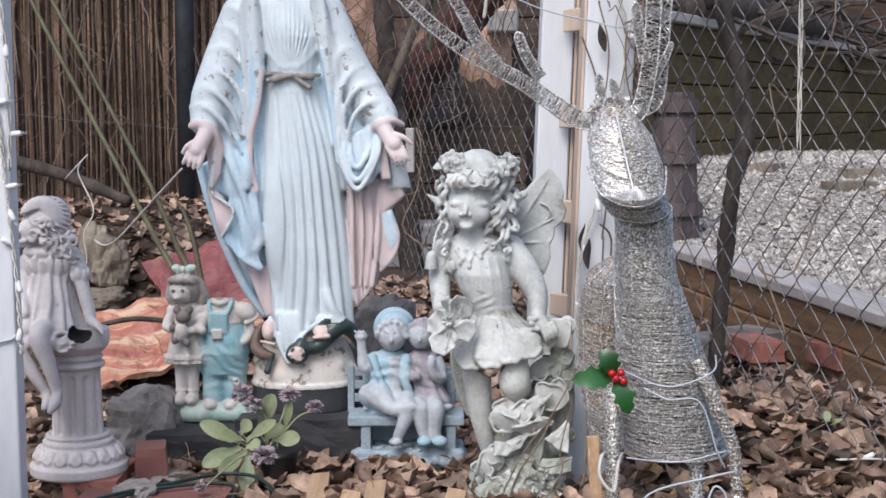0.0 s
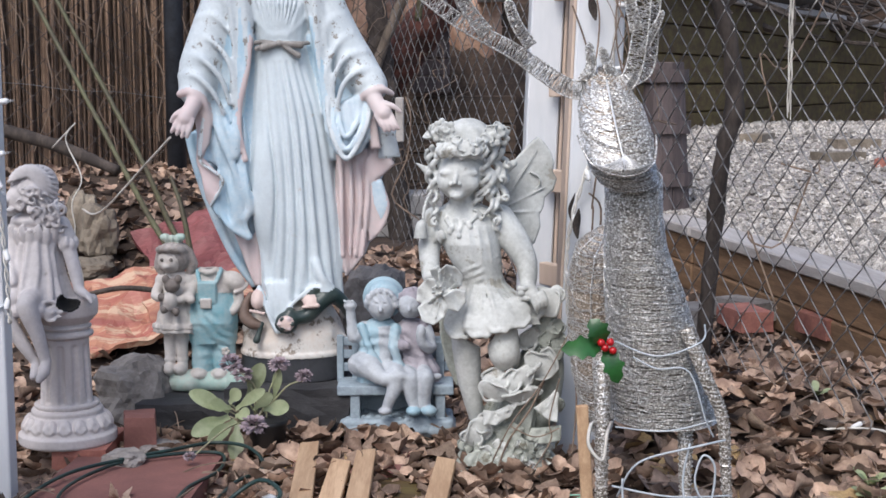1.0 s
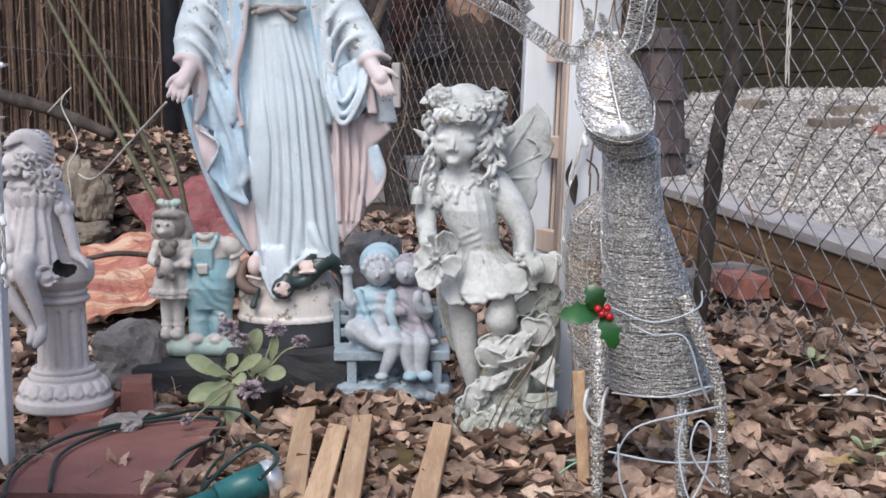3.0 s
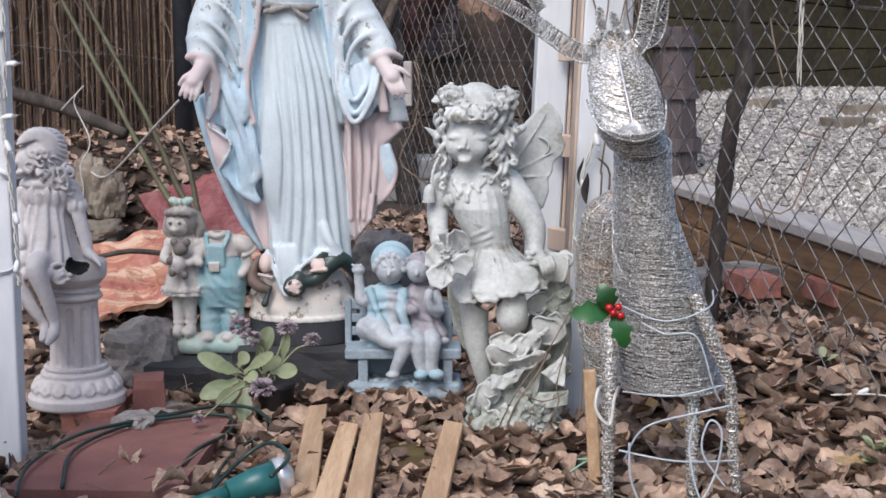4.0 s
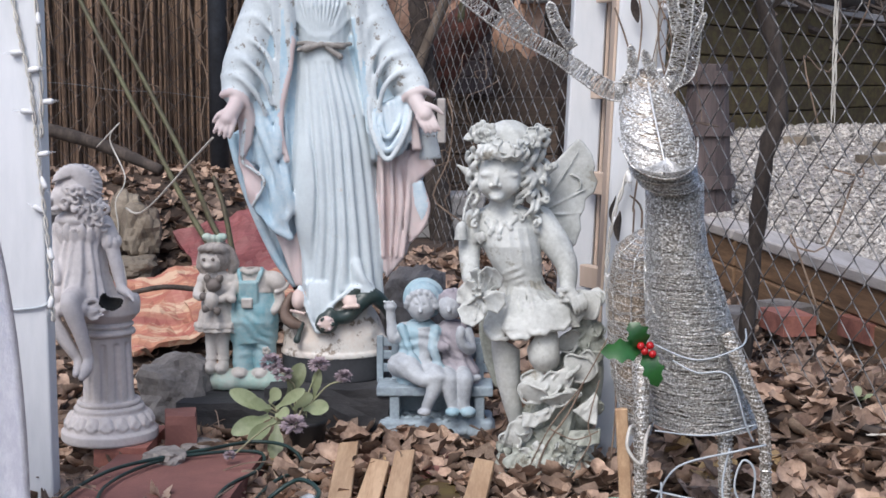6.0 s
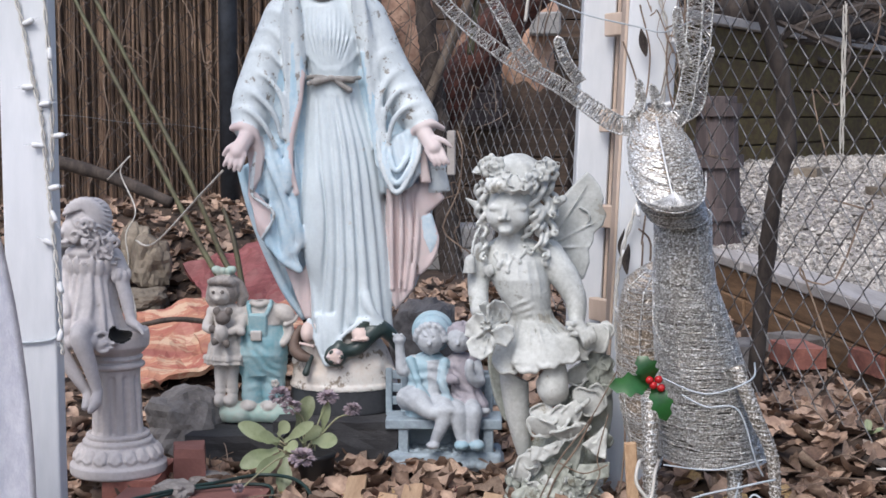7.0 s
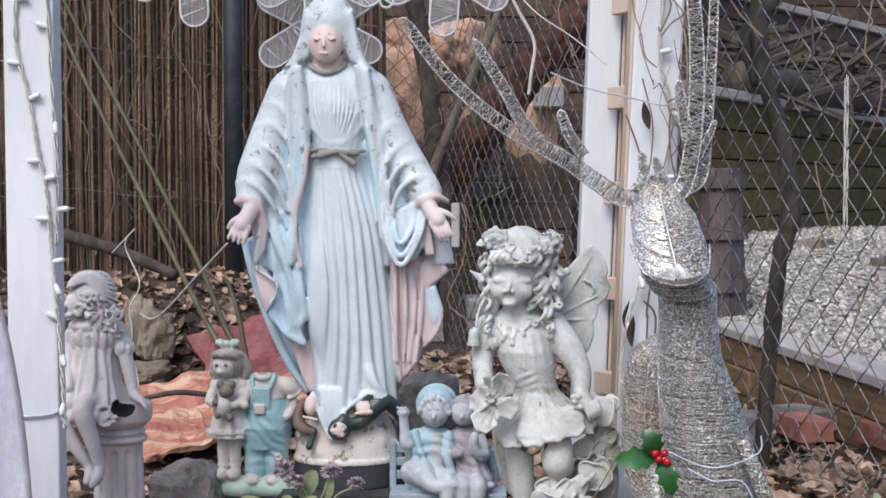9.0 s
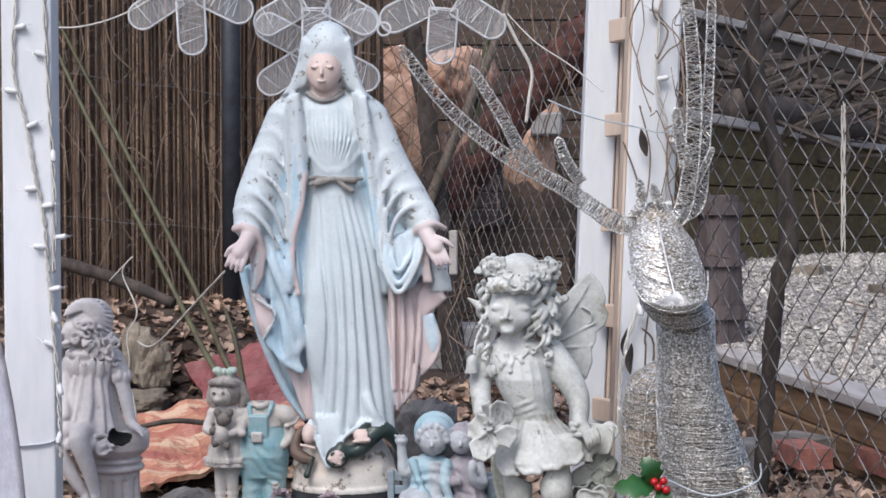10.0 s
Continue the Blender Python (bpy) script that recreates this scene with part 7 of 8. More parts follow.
# neck and chest, from the throat down to the belly line: cx, cy, cz, rx, ry, lean
CHEST = [(0.329, 2.185, 0.602, 0.044, 0.048, 0.3), (0.331, 2.19, 0.541, 0.044, 0.052, 0.2), (0.337, 2.21, 0.487, 0.049, 0.062, 0.1), (0.356, 2.24, 0.414, 0.062, 0.082, 0.0),
         (0.373, 2.26, 0.340, 0.071, 0.098, 0.0), (0.387, 2.28, 0.266, 0.080, 0.11, 0.0), (0.401, 2.29, 0.190, 0.088, 0.11, 0.0)]
tinsel_body("chest", CHEST, 760, (-1.2, -2.2, -2.9, -0.4, -0.75), 1, "tinsel chest and neck")
tinsel_body("haunch", [(0.322, 2.47, 0.485, 0.016, 0.03, 0.2), (0.308, 2.48, 0.455, 0.038, 0.08, 0.1), (0.302, 2.50, 0.385, 0.043, 0.11, 0.0), (0.304, 2.50, 0.302, 0.043, 0.11, 0.0), (0.308, 2.49, 0.22, 0.040, 0.10, 0), (0.314, 2.48, 0.16, 0.032, 0.07, 0), (0.318, 2.47, 0.12, 0.018, 0.03, 0)], 150, (-1.2, -1.9, -2.7), 2, "champagne tinsel rump", M_TINSELWARM)
HEAD = [(0.284, 2.21, 0.767, 0.012, 0.018, 0.5), (0.284, 2.18, 0.744, 0.032, 0.036, 0.6), (0.287, 2.15, 0.71, 0.049, 0.046, 0.6), (0.293, 2.125, 0.672, 0.054, 0.048, 0.6), (0.297, 2.11, 0.644, 0.051, 0.044, 0.55), (0.301, 2.11, 0.626, 0.04, 0.034, 0.5)]
tinsel_body("head", HEAD, 60, (), 3, "tinsel head", M_TINSELWARM)
# threads of the face, drawn from the ridge of the nose out to the cheeks
FRONT = -math.pi / 2
rngf = random.Random(12)
bm = bmesh.new()
for k in range(420):
    side = 1 if k % 5 < 3 else -1
    f = rngf.uniform(0.06, 0.86)
    a0, a1 = FRONT + side * rngf.uniform(0.0, 0.12), FRONT + side * rngf.uniform(0.9, 1.5)
    drop = rngf.uniform(0.05, 0.34) - 0.15
    tube(bm, [oval(ring_at(HEAD, min(1, f + drop * u)), a0 + (a1 - a0) * u, 1.03 + 0.03 * rngf.random()) for u in (0, 0.35, 0.7, 1)], rngf.uniform(0.0005, 0.0009), 3, False)
part("face_threads", bm, M_TINSEL, deer, "bright silver threads over the face")["kind"] = "stuff"
bm = bmesh.new()
top = oval(ring_at(HEAD, 0.60), FRONT + 0.12, 1.10)
for k in range(19):
    e = oval(ring_at(HEAD, 0.93 - 0.12 * abs(k / 9.0 - 1) ** 2), FRONT - 1.05 + 2.1 * k / 18, 1.15)
    m_ = oval(ring_at(HEAD, 0.77), FRONT + (-0.62 + 1.24 * k / 18) * 0.9, 1.13)
    tube(bm, [top, m_, e], 0.0007, 4)
part("muzzle_fan", bm, M_ROD, deer, "bright fan of threads at the muzzle")["kind"] = "stuff"
bm = bmesh.new()
tube(bm, [oval(ring_at(HEAD, f), FRONT + 0.05, 1.06) for f in [0.02 + 0.70 * i / 14 for i in range(15)]], 0.0016, 6)
part("nose_ridge", bm, M_ROD, deer, "", True)
bm = bmesh.new()
tube(bm, [oval(ring_at(HEAD, 0.94 - 0.34 * abs(u) ** 2.2), FRONT + 1.5 * u, 1.12) for u in [-1 + i / 12 for i in range(25)]], 0.0016, 6)
part("muzzle_rim", bm, M_TINSEL, deer, "", True)
tinsel_body("jaw", [(0.298, 2.130, 0.640, 0.050, 0.040, 0.45), (0.304, 2.135, 0.620, 0.050, 0.042, 0.45), (0.316, 2.155, 0.600, 0.046, 0.046, 0.35)], 40, (), 5, "dark tinsel jaw", M_TINSELSKIN)
for k, (pts, r) in enumerate((
        ([(0.290, 2.24, 0.30), (0.284, 2.19, 0.16), (0.283, 2.18, 0.0)], [0.016, 0.011, 0.009]),
        ([(0.425, 2.22, 0.20), (0.423, 2.20, 0.10), (0.425, 2.20, 0.0)], [0.014, 0.010, 0.008]),
        ([(0.415, 2.17, 0.36), (0.446, 2.16, 0.28), (0.476, 2.17, 0.21), (0.484, 2.17, 0.10), (0.495, 2.17, 0.0)], [0.014, 0.010, 0.008]),
        ([(0.345, 2.60, 0.24), (0.34, 2.62, 0.12), (0.345, 2.62, 0.0)], [0.020, 0.011, 0.008]))):
    bm = bmesh.new()
    line = bend(pts, 8)
    rr = [r[0] + (r[-1] - r[0]) * i / (len(line) - 1) for i in range(len(line))]
    tube(bm, line, [x * 0.9 for x in rr], 10)
    leg = part("leg", bm, M_TINSELSKIN, deer, "", True)
    bm = bmesh.new()
    hel = []
    for i in range(260):
        t = i / 259
        j = min(int(t * (len(line) - 1)), len(line) - 2)
        u = t * (len(line) - 1) - j
        p = line[j].lerp(line[j + 1], u)
        q = rr[j] + (rr[j + 1] - rr[j]) * u
        a = i * 0.75
        hel.append(p + Vector((q * math.cos(a), q * math.sin(a), random.uniform(-0.002, 0.002))))
    tube(bm, hel, 0.0011, 3)
    part("tinsel", bm, M_TINSEL, leg)["kind"] = "stuff"


def antler(name, beams):
    """Ribbon-like beams: two edge wires with threads laced between, tapering to the tip."""
    root = None
    for pts, w0, w1 in beams:
        line = bend(pts, 10)
        n = len(line)
        A, B = [], []
        for i, p in enumerate(line):
            d = (line[min(i + 1, n - 1)] - line[max(i - 1, 0)]).normalized()
            s = d.cross(Vector((0, 1, 0)))
            s = s.normalized() if s.length > 1e-6 else Vector((1, 0, 0))
            w = (w0 + (w1 - w0) * i / (n - 1)) / 2 * math.sin(math.pi * (0.5 + 0.5 * min(1, max(0, (i - n + 4) / 3.2)))) if i > n - 5 else (w0 + (w1 - w0) * i / (n - 1)) / 2
            A.append(p + s * w)
            B.append(p - s * w)
        bm = bmesh.new()
        tube(bm, A + B[::-1], 0.0015, 6)
        if root is None:
            root = part(name, bm, M_TINSEL, deer, "tinsel laced antler", True)
        else:
            part("beam", bm, M_TINSEL, root, "", True)
        bm = bmesh.new()
        for i in range(n - 1):
            for j in range(6):
                u, v = random.random(), random.random()
                a = A[i].lerp(A[i + 1], u)
                k2 = min(n - 1, max(0, i + random.choice((-1, 0, 0, 1))))
                b = B[k2].lerp(B[min(k2 + 1, n - 1)], v)
                o = Vector((0, random.uniform(-0.006, 0.006), 0))
                tube(bm, [a, (a + b) / 2 + o, b], random.uniform(0.0005, 0.0009), 3, False)
        lace = part("tinsel", bm, M_TINSEL, root)
        lace["kind"] = "stuff"
    return root


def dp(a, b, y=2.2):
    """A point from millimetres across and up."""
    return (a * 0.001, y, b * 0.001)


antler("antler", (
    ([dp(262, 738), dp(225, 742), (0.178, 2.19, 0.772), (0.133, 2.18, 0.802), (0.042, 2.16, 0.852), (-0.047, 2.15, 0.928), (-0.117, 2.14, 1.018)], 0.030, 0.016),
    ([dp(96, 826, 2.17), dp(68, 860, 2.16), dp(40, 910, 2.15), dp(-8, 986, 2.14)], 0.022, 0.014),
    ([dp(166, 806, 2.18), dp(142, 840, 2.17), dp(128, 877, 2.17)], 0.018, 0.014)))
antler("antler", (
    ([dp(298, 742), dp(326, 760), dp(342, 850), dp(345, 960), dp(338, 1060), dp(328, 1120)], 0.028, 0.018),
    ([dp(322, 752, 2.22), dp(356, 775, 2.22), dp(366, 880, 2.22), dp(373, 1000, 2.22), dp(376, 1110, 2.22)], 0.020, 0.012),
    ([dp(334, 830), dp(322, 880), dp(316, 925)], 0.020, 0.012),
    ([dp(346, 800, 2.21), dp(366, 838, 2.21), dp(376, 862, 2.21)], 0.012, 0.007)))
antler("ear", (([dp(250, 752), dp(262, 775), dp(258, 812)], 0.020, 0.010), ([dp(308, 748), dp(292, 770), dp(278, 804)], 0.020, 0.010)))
for pts in ([(0.300, 2.17, 0.34), (0.36, 2.12, 0.325), (0.43, 2.13, 0.345), (0.45, 2.2, 0.36)], [(0.325, 2.14, 0.32), (0.36, 2.12, 0.305), (0.41, 2.12, 0.30), (0.44, 2.13, 0.22), (0.455, 2.14, 0.19)],
            [(0.30, 2.15, 0.205), (0.38, 2.14, 0.20), (0.46, 2.15, 0.215)]):
    bm = bmesh.new()
    tube(bm, bend(pts, 8), 0.0015, 6)
    part("light_cable", bm, M_GREYCORD, deer, "pale cable tied round the body", True)

# ---------------------------------------------------------------- clear plastic snowflake lights
# white base at low alpha paints in the pale reflections of clear plastic
M_CLEAR = mat("clear_plastic", (0.92, 0.93, 0.95), (0.86, 0.87, 0.89), 0.06, scale=24, fine=50, bump=1.0, alpha=0.12, spec=1.0)
M_FROST = mat("frosted_plastic_rim", (0.85, 0.85, 0.86), (0.78, 0.78, 0.79), 0.2, bump=0.05, trans=0.35)


def snowflake(x, y, z, R, turn):
    ob = thing("snowflake_light", None, None, "clear plastic snowflake light strung with wire", "light ornament", "snowflake lights")
    for k in range(6):
        a = radians(60 * k + turn)
        d, s = Vector((math.sin(a), 0, -math.cos(a))), Vector((math.cos(a), 0, math.sin(a)))
        w = 0.033
        c0, c1 = Vector((x, y, z)) + d * 0.035, Vector((x, y, z)) + d * (R - w)
        out = [c0 - s * w, c1 - s * w] + [c1 + (d * math.sin(t) - s * math.cos(t)) * w for t in [math.pi * i / 10 for i in range(1, 10)]] + [c1 + s * w, c0 + s * w]
        bm = bmesh.new()
        tube(bm, out + [out[0]], 0.0028, 6)
        arm = part("arm", bm, M_FROST, ob, "", True)
        bm = bmesh.new()
        for o in (-0.010, 0.010):
            bm.faces.new([bm.verts.new(p + Vector((0, o, 0))) for p in (out if o < 0 else out[::-1])])
        bmesh.ops.bridge_loops(bm, edges=[e for e in bm.edges if e.is_boundary])
        part("shell", bm, M_CLEAR, arm)
        bm = bmesh.new()
        pts = []
        for i in range(11):
            t = i / 10
            pts.append(c0.lerp(c1, t) + s * w * (0.85 if i % 2 else -0.85) + Vector((0, -0.014, random.uniform(-0.012, 0.012))))
        tube(bm, pts, 0.0016, 5)
        part("lamp_wire", bm, M_FROST, arm)
    bm = bmesh.new()
    tube(bm, [(x, y - 0.008, z), (x, y + 0.008, z)], 0.016, 18)
    part("hub", bm, M_FROST, ob, "", True)
    return ob


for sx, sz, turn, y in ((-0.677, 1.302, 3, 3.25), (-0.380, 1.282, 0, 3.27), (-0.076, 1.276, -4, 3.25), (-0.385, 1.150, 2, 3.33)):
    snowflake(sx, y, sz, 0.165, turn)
cord("lamp_lead", [(-1.02, 3.2, 1.20), (-0.93, 3.22, 1.20), (-0.83, 3.25, 1.235), (-0.72, 3.25, 1.30)], 0.0022, M_WHITECORD, "thin white lead between the snowflake lights", "wire")
cord("lamp_lead", [(0.06, 3.2, 1.22), (0.09, 3.2, 1.16), (0.125, 3.2, 1.09), (0.118, 3.2, 1.02), (0.112, 3.2, 0.97)], 0.0042, M_WHITECORD, "white lead hanging from a snowflake light", "wire")
cord("lamp_lead", [(0.07, 3.2, 1.22), (0.13, 3.15, 1.15), (0.2, 3.0, 1.08), (0.25, 2.75, 1.0)], 0.0015, M_WHITECORD, "thin lead running to the trellis", "wire")
bm = bmesh.new()
for i in range(24):
    a, b = 2 * math.pi * i / 24, 2 * math.pi * (i + 1) / 24
    tube(bm, [(-0.215 + 0.015 * math.cos(a), 3.2, 1.187 + 0.015 * math.sin(a)), (-0.215 + 0.015 * math.cos(b), 3.2, 1.187 + 0.015 * math.sin(b))], 0.0028, 6, False)
thing("hanging_ring", bm, M_FROST, "small white ring hanging under the snowflakes", "ring")


# ---------------------------------------------------------------- light strings
def light_string(name, pts, label, bulbs, r=0.0019, twist=0.0028):
    ob = thing(name, None, None, label, "light string")
    line = bend(pts, 10)
    for ph in (0, math.pi):
        bm = bmesh.new()
        tube(bm, [p + Vector((twist * math.cos(i * 1.1 + ph), twist * math.sin(i * 1.1 + ph) - 0.002, 0)) for i, p in enumerate(line)], r, 5)
        part("lead", bm, M_WHITECORD, ob, "twisted white lead", True)
    for f, ang in bulbs:
        p = line[int(f * (len(line) - 1))]
        d = Vector((math.cos(radians(ang)), -0.25, math.sin(radians(ang)))).normalized()
        bm = bmesh.new()
        tube(bm, [p, p + d * 0.004, p + d * 0.018, p + d * 0.022], [0.0035, 0.005, 0.0052, 0.0035], 8)
        b = part("socket", bm, M_BULB, ob, "", True)
        bm = bmesh.new()
        tube(bm, [p + d * 0.022, p + d * 0.026, p + d * 0.036], [0.0026, 0.0026, 0.0004], 7)
        part("bulb", bm, M_CLEAR, b, "clear pointed bulb", True)
    return ob


light_string("light_string", [(-0.790, 2.366, 1.14), (-0.795, 2.366, 1.01), (-0.775, 2.366, 0.92), (-0.76, 2.366, 0.83), (-0.745, 2.366, 0.75), (-0.738, 2.364, 0.66), (-0.733, 2.362, 0.60), (-0.726, 2.368, 0.50), (-0.722, 2.37, 0.40), (-0.72, 2.37, 0.34)],
             "white mini light string running down the white post", [(0.06, 10), (0.16, 170), (0.24, 20), (0.37, 185), (0.42, 8), (0.50, 175), (0.62, 10), (0.68, -60), (0.75, 150), (0.82, -70), (0.92, -100)])
light_string("light_string", [(-0.742, 2.368, 1.14), (-0.735, 2.368, 0.95), (-0.728, 2.372, 0.80), (-0.73, 2.37, 0.66)], "second white mini light string on the post edge", [(0.2, 160), (0.5, -80), (0.85, 5)])
light_string("light_string", [(0.335, 2.52, 1.16), (0.325, 2.52, 1.0), (0.345, 2.52, 0.9), (0.335, 2.52, 0.76), (0.30, 2.51, 0.62), (0.265, 2.51, 0.50), (0.255, 2.5, 0.40), (0.262, 2.5, 0.30)],
             "white mini light string tangled in dry vine on the trellis", [(0.05, 160), (0.15, 10), (0.3, 0), (0.42, 5), (0.6, -80), (0.7, -70), (0.85, -60)]).matrix_basis = FURTHER
light_string("light_string", [(0.78, 2.64, 0.075), (0.86, 2.6, 0.085), (0.93, 2.55, 0.075), (1.0, 2.5, 0.09)], "white mini lights lying over a stick", [(0.2, 30), (0.5, 90), (0.7, 60), (0.9, 100)])
cord("tie_wire", [(-1.0, 2.36, 0.372), (-0.86, 2.362, 0.364), (-0.80, 2.366, 0.360), (-0.74, 2.366, 0.366), (-0.725, 2.375, 0.38)], 0.0022, M_GREYCORD, "thin grey wire tied across the white post", "wire")
cord("trellis_wire", [(0.13, 2.52, 0.965), (0.20, 2.51, 0.935), (0.29, 2.52, 0.915), (0.34, 2.52, 0.905), (0.40, 2.6, 0.93)], 0.0014, M_GREYCORD, "thin wire strung across the trellis", "wire")
bm = bmesh.new()
bmesh.ops.create_uvsphere(bm, u_segments=16, v_segments=10, radius=0.012, matrix=Matrix.Translation((-0.680, 2.56, 0.531)))
thing("glass_globe", bm, M_CLEAR, "tiny clear glass globe beside the column statue", "globe", smooth=True)
frayed = thing("frayed_string", None, None, "frayed white string hanging on the wire fence", "string")
for k in range(7):
    bm = bmesh.new()
    tube(bm, bend([(0.745 + 0.004 * math.sin(k * 2.1 + j), 2.84 + 0.003 * math.cos(k + j), 0.985 - 0.036 * j - 0.004 * k) for j in range(9)], 2), 0.0011, 4)
    part("strand", bm, M_WHITECORD, frayed)

# ---------------------------------------------------------------- dry vines on trellis and fence
rng = random.Random(31)
vines = thing("dry_vines", None, None, "tangled dry brown vines climbing trellis and wire fence", "vine", kind="stuff")
bm = bmesh.new()
for k in range(26):
    z = rng.uniform(0.35, 1.1)
    x = 0.29 + 0.042 * z + rng.uniform(0.0, 0.11)
    pts = [(x, rng.uniform(2.69, 2.735), z)]
    for j in range(5):
        pts.append((pts[-1][0] + rng.uniform(-0.03, 0.025), rng.uniform(2.69, 2.735), pts[-1][2] + rng.uniform(-0.01, 0.09)))
    tube(bm, bend(pts, 4), rng.uniform(0.0009, 0.0022), 4)
for k in range(24):
    s = rng.uniform(0.2, 1.0)
    x, y = 1.06 - 1.19 * s, 1.93 + 3.5 * s
    pts = [(x, y + 0.02, rng.uniform(0.05, 1.2))]
    for j in range(6):
        pts.append((pts[-1][0] + rng.uniform(-0.07, 0.07), pts[-1][1] + rng.uniform(-0.05, 0.05), pts[-1][2] + rng.uniform(-0.05, 0.16)))
    tube(bm, bend(pts, 3), rng.uniform(0.001, 0.003), 4)
for k in range(60):
    f = rng.uniform(0, 1)
    x, y = -0.2 - 1.9 * f, 5.3 - 1.1 * f
    pts = [(x, y, rng.uniform(0.3, 1.0))]
    for j in range(6):
        pts.append((pts[-1][0] + rng.uniform(-0.08, 0.08), pts[-1][1] + rng.uniform(-0.03, 0.02), pts[-1][2] + rng.uniform(-0.02, 0.22)))
    tube(bm, bend(pts, 3), rng.uniform(0.001, 0.003), 4)
me = mesh_of(bm, "dry_vines", M_TWIG)
vines_ob = new("vine_stems", me)
vines_ob.parent = vines
vines_ob["kind"] = "stuff"
# brush pile beyond the yard wall
brush = thing("brush_pile", None, None, "pile of dead branches behind the board wall", "branches", kind="stuff")
bm = bmesh.new()
for k in range(150):
    f = rng.random()
    x, y = 1.25 + 2.4 * f, 8.3 + 4.2 * f
    p = Vector((x + rng.uniform(-0.5, 0.5), y + rng.uniform(-0.2, 0.6), rng.uniform(1.2, 1.75)))
    d = Vector((rng.uniform(-1, 1), rng.uniform(-0.3, 0.3), rng.uniform(-0.5, 0.5))) * 0.5
    tube(bm, bend([p - d, p + Vector((rng.uniform(-0.1, 0.1), 0, rng.uniform(-0.1, 0.1))), p + d], 3), [rng.uniform(0.008, 0.03)] * 7, 5)
ob = new("branches", mesh_of(bm, "branches", M_BARK))
ob.parent = brush
ob["kind"] = "stuff"
trunk("fallen_log", [(1.52, 8.3, 1.41), (2.29, 9.7, 1.42), (3.17, 11.3, 1.41)], [0.10, 0.11, 0.09], M_BARK, "long grey log lying along the board wall", "log", 0.2, 10, 41)

# ---------------------------------------------------------------- cloth hanging beside the post
M_CLOTH = mat("pale_lilac_weave", (0.84, 0.84, 0.90), (0.70, 0.70, 0.78), 0.85, scale=60, fine=420, bump=0.5, stretch=(1, 1, 0.5))
bm = bmesh.new()
nu, nv = 60, 40
g = []
for j in range(nv + 1):
    z = -0.18 + 1.0 * j / nv
    edge = 0.8 * (-0.716 - 0.009 * max(0.0, z / 0.306) ** 2.74)
    g.append([bm.verts.new((edge - 0.7 * (i / nu), 1.76 + 0.018 * math.sin(i * 0.55 + z * 2) * min(1, i / 6), 0.75 + (z - 0.75) * 0.8)) for i in range(nu + 1)])
for a, b in zip(g, g[1:]):
    for i in range(nu):
        bm.faces.new((a[i + 1], a[i], b[i], b[i + 1]))
bmesh.ops.solidify(bm, geom=bm.faces[:], thickness=0.003)
thing("hanging_cloth", bm, M_CLOTH, "pale lilac woven cloth hanging beside the white post", "cloth", smooth=True)

bm = bmesh.new()
box(bm, -0.116, -0.084, 5.28, 5.36, 0.53, 0.70, 0.004)
thing("meter_box", bm, M_RAIL, "small white utility box mounted behind the fence", "utility box")
cl = thing("clinging_leaves", None, None, "shrivelled brown leaves hanging in the trellis vines", "leaves")
for k, (x, y, z, s_) in enumerate(((0.300, 2.50, 0.885, 0.05), (0.272, 2.46, 0.50, 0.055), (0.262, 2.46, 0.53, 0.05), (0.36, 2.5, 0.98, 0.035))):
    V, F = [], []
    for i in range(9):
        t = i / 8
        w = 0.16 * math.sin(math.pi * (0.06 + 0.9 * t))
        for sx in (-1, 0, 1):
            V.append((w * sx, 0.12 * abs(sx) * w * 3 + 0.05 * math.sin(5 * t), t - 0.5))
    for i in range(8):
        for j in range(2):
            F.append((i * 3 + j, i * 3 + j + 1, i * 3 + j + 4, i * 3 + j + 3))
    me = bpy.data.meshes.new("leaf")
    me.from_pydata(V, [], F)
    me.materials.append(M_BARK)
    ob = new("leaf", me)
    ob.parent = cl
    ob.matrix_basis = FURTHER @ pose(x, y, z, 0, 12 * (k - 1), 30 * k) @ Matrix.Diagonal((s_, s_, s_, 1))

# ---------------------------------------------------------------- fallen leaves
M_DEADLEAF = mat("dead_leaf", (0.44, 0.325, 0.245), (0.26, 0.18, 0.13), 0.6, scale=16, fine=90, bump=0.35, vary=0.5, object_vary=True)
M_LEAFPALE = mat("pale_tan_leaf", (0.55, 0.44, 0.35), (0.38, 0.28, 0.205), 0.6, scale=16, fine=90, bump=0.4, vary=0.3)
M_LEAFGOLD = mat("yellow_brown_leaf", (0.44, 0.31, 0.14), (0.27, 0.18, 0.09), 0.6, scale=16, fine=90, bump=0.4, vary=0.3)
M_LEAFDARK = mat("dark_umber_leaf", (0.16, 0.10, 0.07), (0.08, 0.05, 0.035), 0.6, scale=16, fine=90, bump=0.4, vary=0.3)
M_LITTER = mat("leaf_litter", (0.40, 0.285, 0.21), (0.17, 0.11, 0.08), 0.7, scale=16, fine=90, bump=0.35, vary=0.55, object_vary=False)


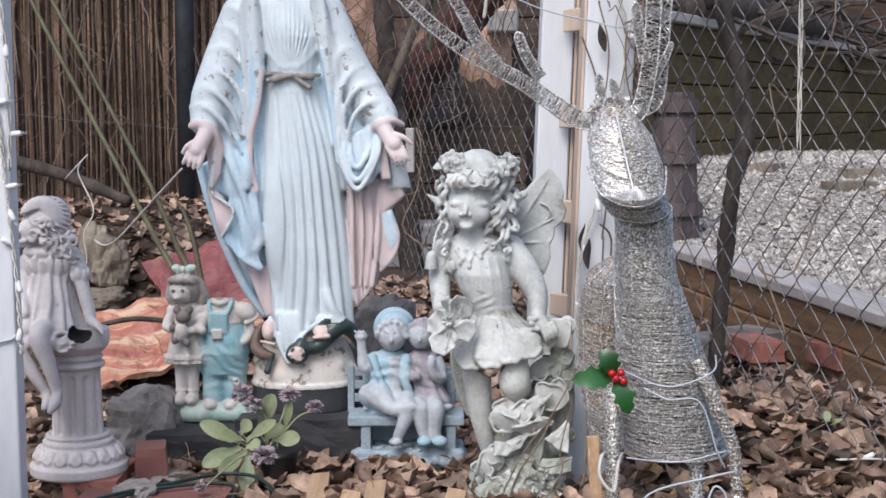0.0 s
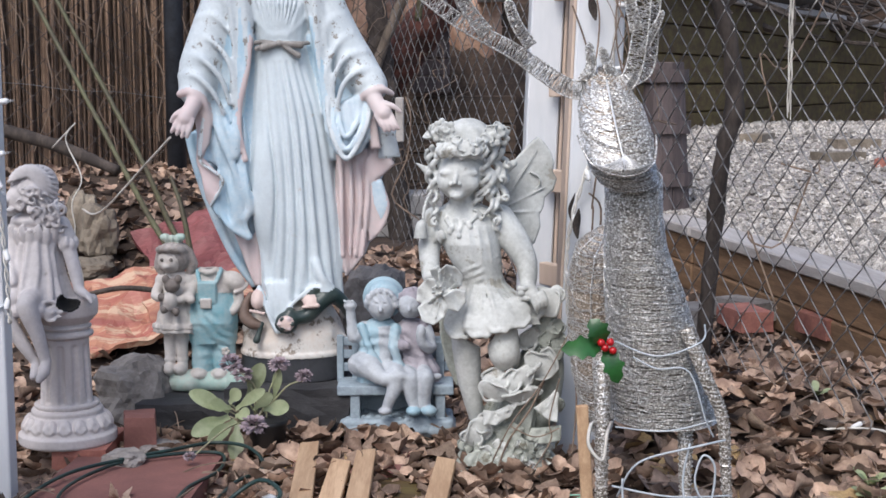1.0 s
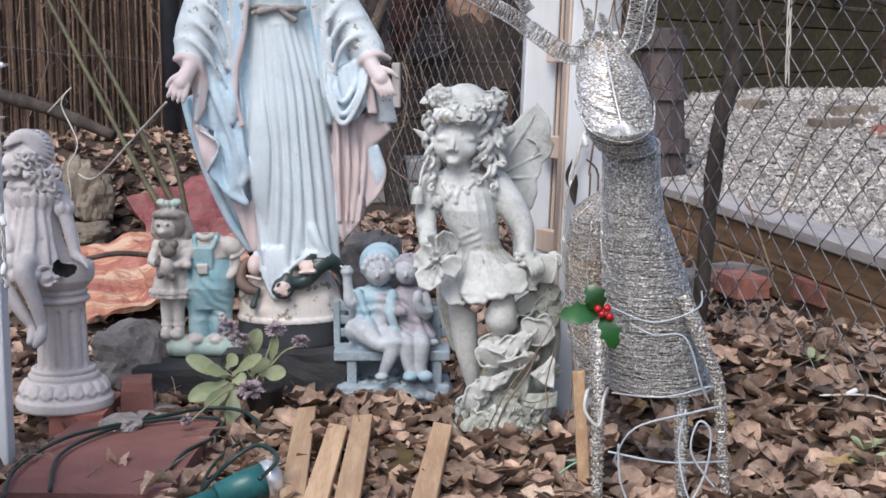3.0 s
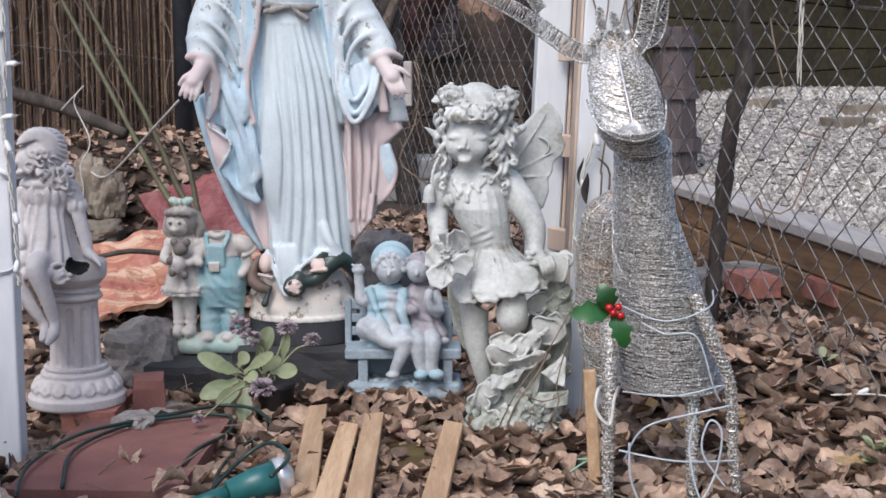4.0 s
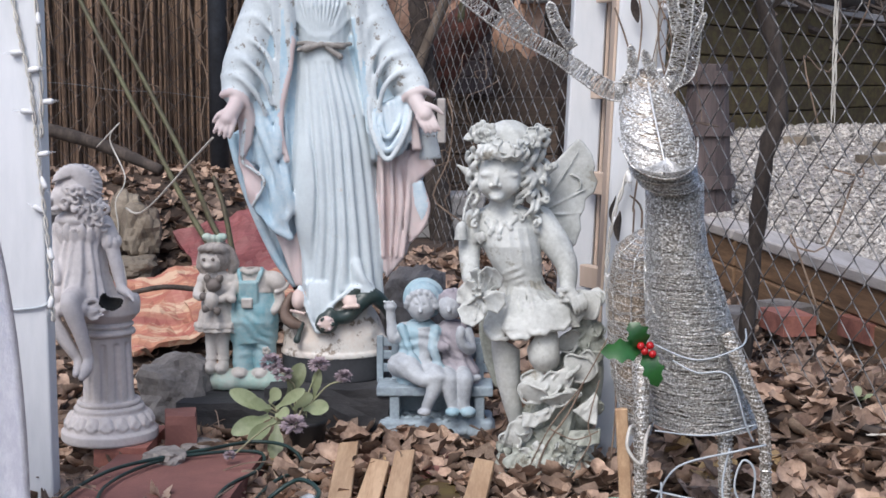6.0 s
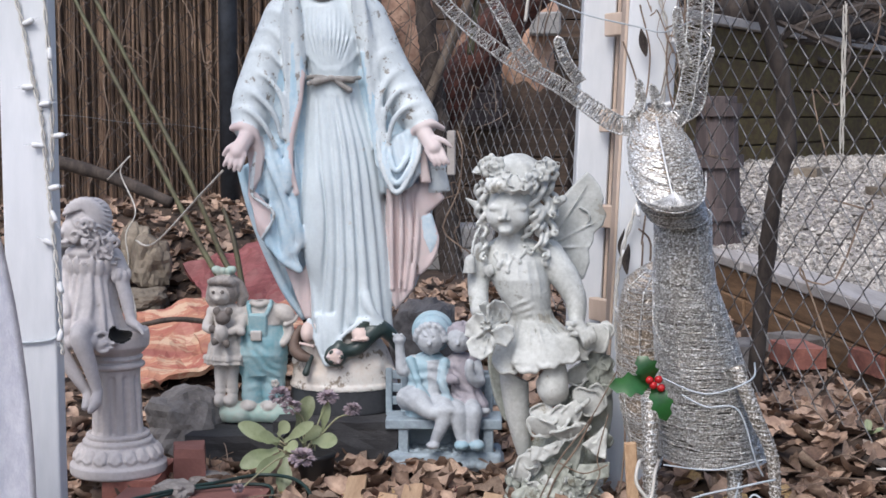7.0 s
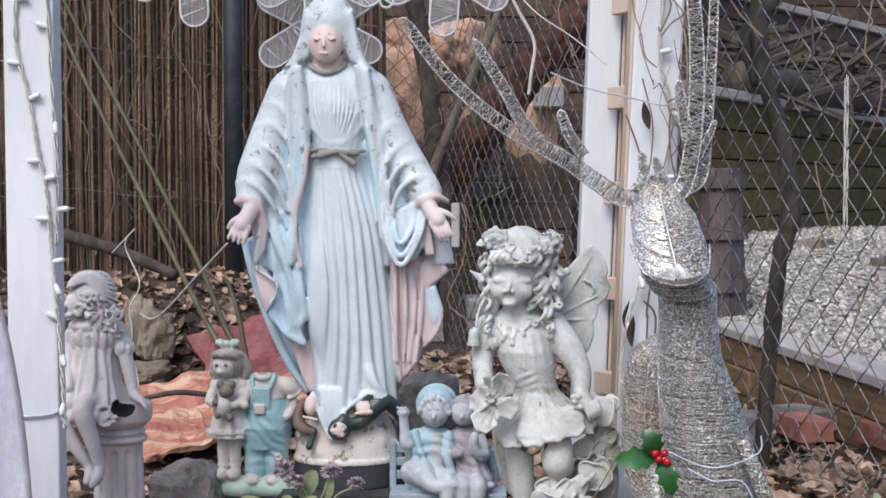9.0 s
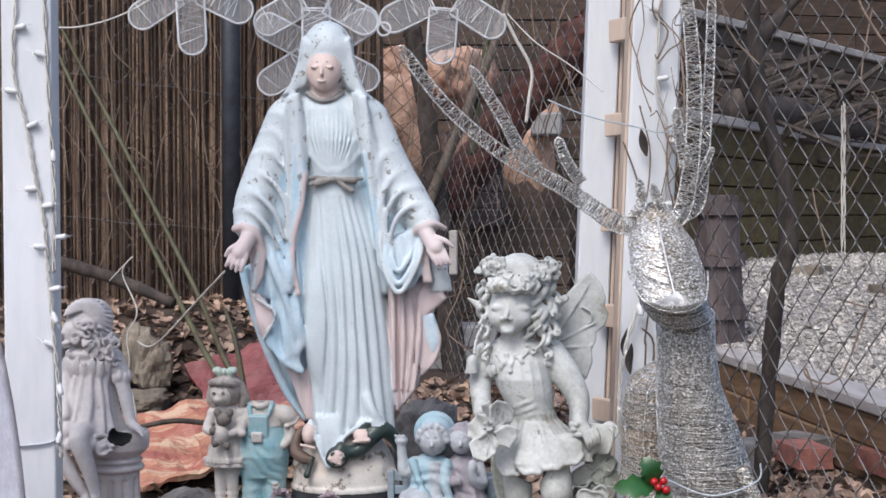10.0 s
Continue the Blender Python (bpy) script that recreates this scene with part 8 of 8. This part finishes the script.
def dead_leaf(seed):
    """A curled dry leaf: lobed outline about a ridge, in unit size."""
    rng = random.Random(seed)
    lobes = rng.choice((3, 5, 0, 5))
    V, F = [], []
    n = 9
    curl, roll_ = rng.uniform(-0.7, 0.9), rng.uniform(-0.6, 1.3)
    tw = rng.uniform(-0.5, 0.5)
    for i in range(n + 1):
        t = i / n
        w = 0.40 * math.sin(math.pi * min(1, t * 0.98 + 0.01)) ** 0.75
        if lobes:
            w *= 0.72 + 0.38 * abs(math.sin(t * math.pi * lobes / 2 + 0.4))
        for s in (-1, -0.5, 0, 0.5, 1):
            x, y = w * s, t - 0.5
            z = curl * (t - 0.5) ** 2 + roll_ * (abs(w * s)) ** 1.4 + tw * x * y * 2 + rng.uniform(-0.025, 0.025)
            V.append((x * (1 - 0.3 * abs(roll_) * abs(s)), y, z))
    for i in range(n):
        for j in range(4):
            a = i * 5 + j
            F.append((a, a + 1, a + 6, a + 5))
    return V, F


shapes = [dead_leaf(100 + k) for k in range(12)]
meshes = []
for V, F in shapes:
    me = bpy.data.meshes.new("leaf")
    me.from_pydata(V, [], F)
    me.materials.append((M_DEADLEAF, M_LEAFPALE, M_DEADLEAF, M_LEAFDARK, M_DEADLEAF, M_LEAFGOLD)[len(meshes) % 6])
    me.polygons.foreach_set("use_smooth", [True] * len(me.polygons))
    meshes.append(me)
rng = random.Random(77)
litter = thing("fallen_leaves", None, None, "brown curled fallen leaves covering the soil bed", "leaves")


def on_slab(x, y):
    if -0.67 < x < -0.42 and 2.1 < y < 2.58:
        return 0.04
    return 0.0


count = 0
while count < 290:
    y = rng.uniform(2.02, 3.0)
    x = rng.uniform(-0.36, 0.44) * y
    if on_slab(x, y) and rng.random() < 0.9:
        continue
    if (-0.26 < x < 0.06 and y < 2.55) and rng.random() < 0.45:
        continue
    ob = new("leaf", meshes[rng.randrange(12)])
    ob.parent = litter
    s = rng.uniform(0.045, 0.10)
    ob.matrix_basis = pose(x, y, ground_z(x, y) + on_slab(x, y) + rng.uniform(0.002, 0.018), rng.uniform(-26, 26), rng.uniform(-26, 26), rng.uniform(0, 360)) @ Matrix.Diagonal((s, s, s, 1))
    count += 1
V, F = [], []
for k in range(9500):
    y = 1.75 + 3.35 * rng.random() ** 1.15
    x = rng.uniform(-0.46, 0.46) * y
    if on_slab(x, y):
        continue
    if x > timber_x(y) - 0.05:
        continue
    v, f = shapes[rng.randrange(12)]
    s = rng.uniform(0.028, 0.085) if y < 3.3 else rng.uniform(0.025, 0.065)
    m = pose(x, y, ground_z(x, y) + rng.uniform(0.0, 0.022), rng.uniform(-40, 40), rng.uniform(-40, 40), rng.uniform(0, 360)) @ Matrix.Diagonal((s, s, s, 1))
    c = len(V)
    V += [m @ Vector(p) for p in v]
    F += [tuple(c + i for i in q) for q in f]
me = bpy.data.meshes.new("leaf_litter")
me.from_pydata(V, [], F)
me.materials.append(M_LITTER)
me.polygons.foreach_set("use_smooth", [True] * len(me.polygons))
ob = new("leaf_litter", me)
ob.parent = litter
ob["kind"] = "stuff"

twigs = thing("scattered_twigs", None, None, "thin dry twigs and stalks scattered over the leaves", "twigs", kind="stuff")
bm = bmesh.new()
rng = random.Random(91)
for k in range(60):
    y = rng.uniform(2.05, 3.0)
    x = rng.uniform(-0.34, 0.38) * y
    z = ground_z(x, y) + rng.uniform(0.02, 0.045)
    a, L = rng.uniform(0, 6.28), rng.uniform(0.04, 0.14)
    d = Vector((math.cos(a), math.sin(a), rng.uniform(-0.1, 0.35))) * L
    p = Vector((x, y, z))
    tube(bm, bend([p, p + d * 0.5 + Vector((rng.uniform(-0.01, 0.01), 0, rng.uniform(0, 0.015))), p + d], 4), rng.uniform(0.0007, 0.0018), 4)
ob = new("twig", mesh_of(bm, "twig", M_TWIG))
ob.parent = twigs
ob["kind"] = "stuff"
for k, (x, y, n) in enumerate(((0.80, 2.78, 5), (0.80, 2.42, 9), (0.78, 2.36, 8), (-0.62, 2.55, 7), (0.262, 2.12, 4))):
    weed = thing("weed", None, None, "small green weed sprouting through fallen leaves", "weed", "weeds")
    for i in range(n):
        a, L = rng.uniform(0, 6.28), rng.uniform(0.02, 0.045)
        bm = bmesh.new()
        z = ground_z(x, y) + 0.015
        leaf_mesh(bm, (x, y, z), (x + L * math.cos(a), y + L * math.sin(a), z + rng.uniform(0.01, 0.03)), 0.008, (0, -0.3, 1), 0.3, 6)
        part("leaf", bm, M_LEAFG, weed, "", True)
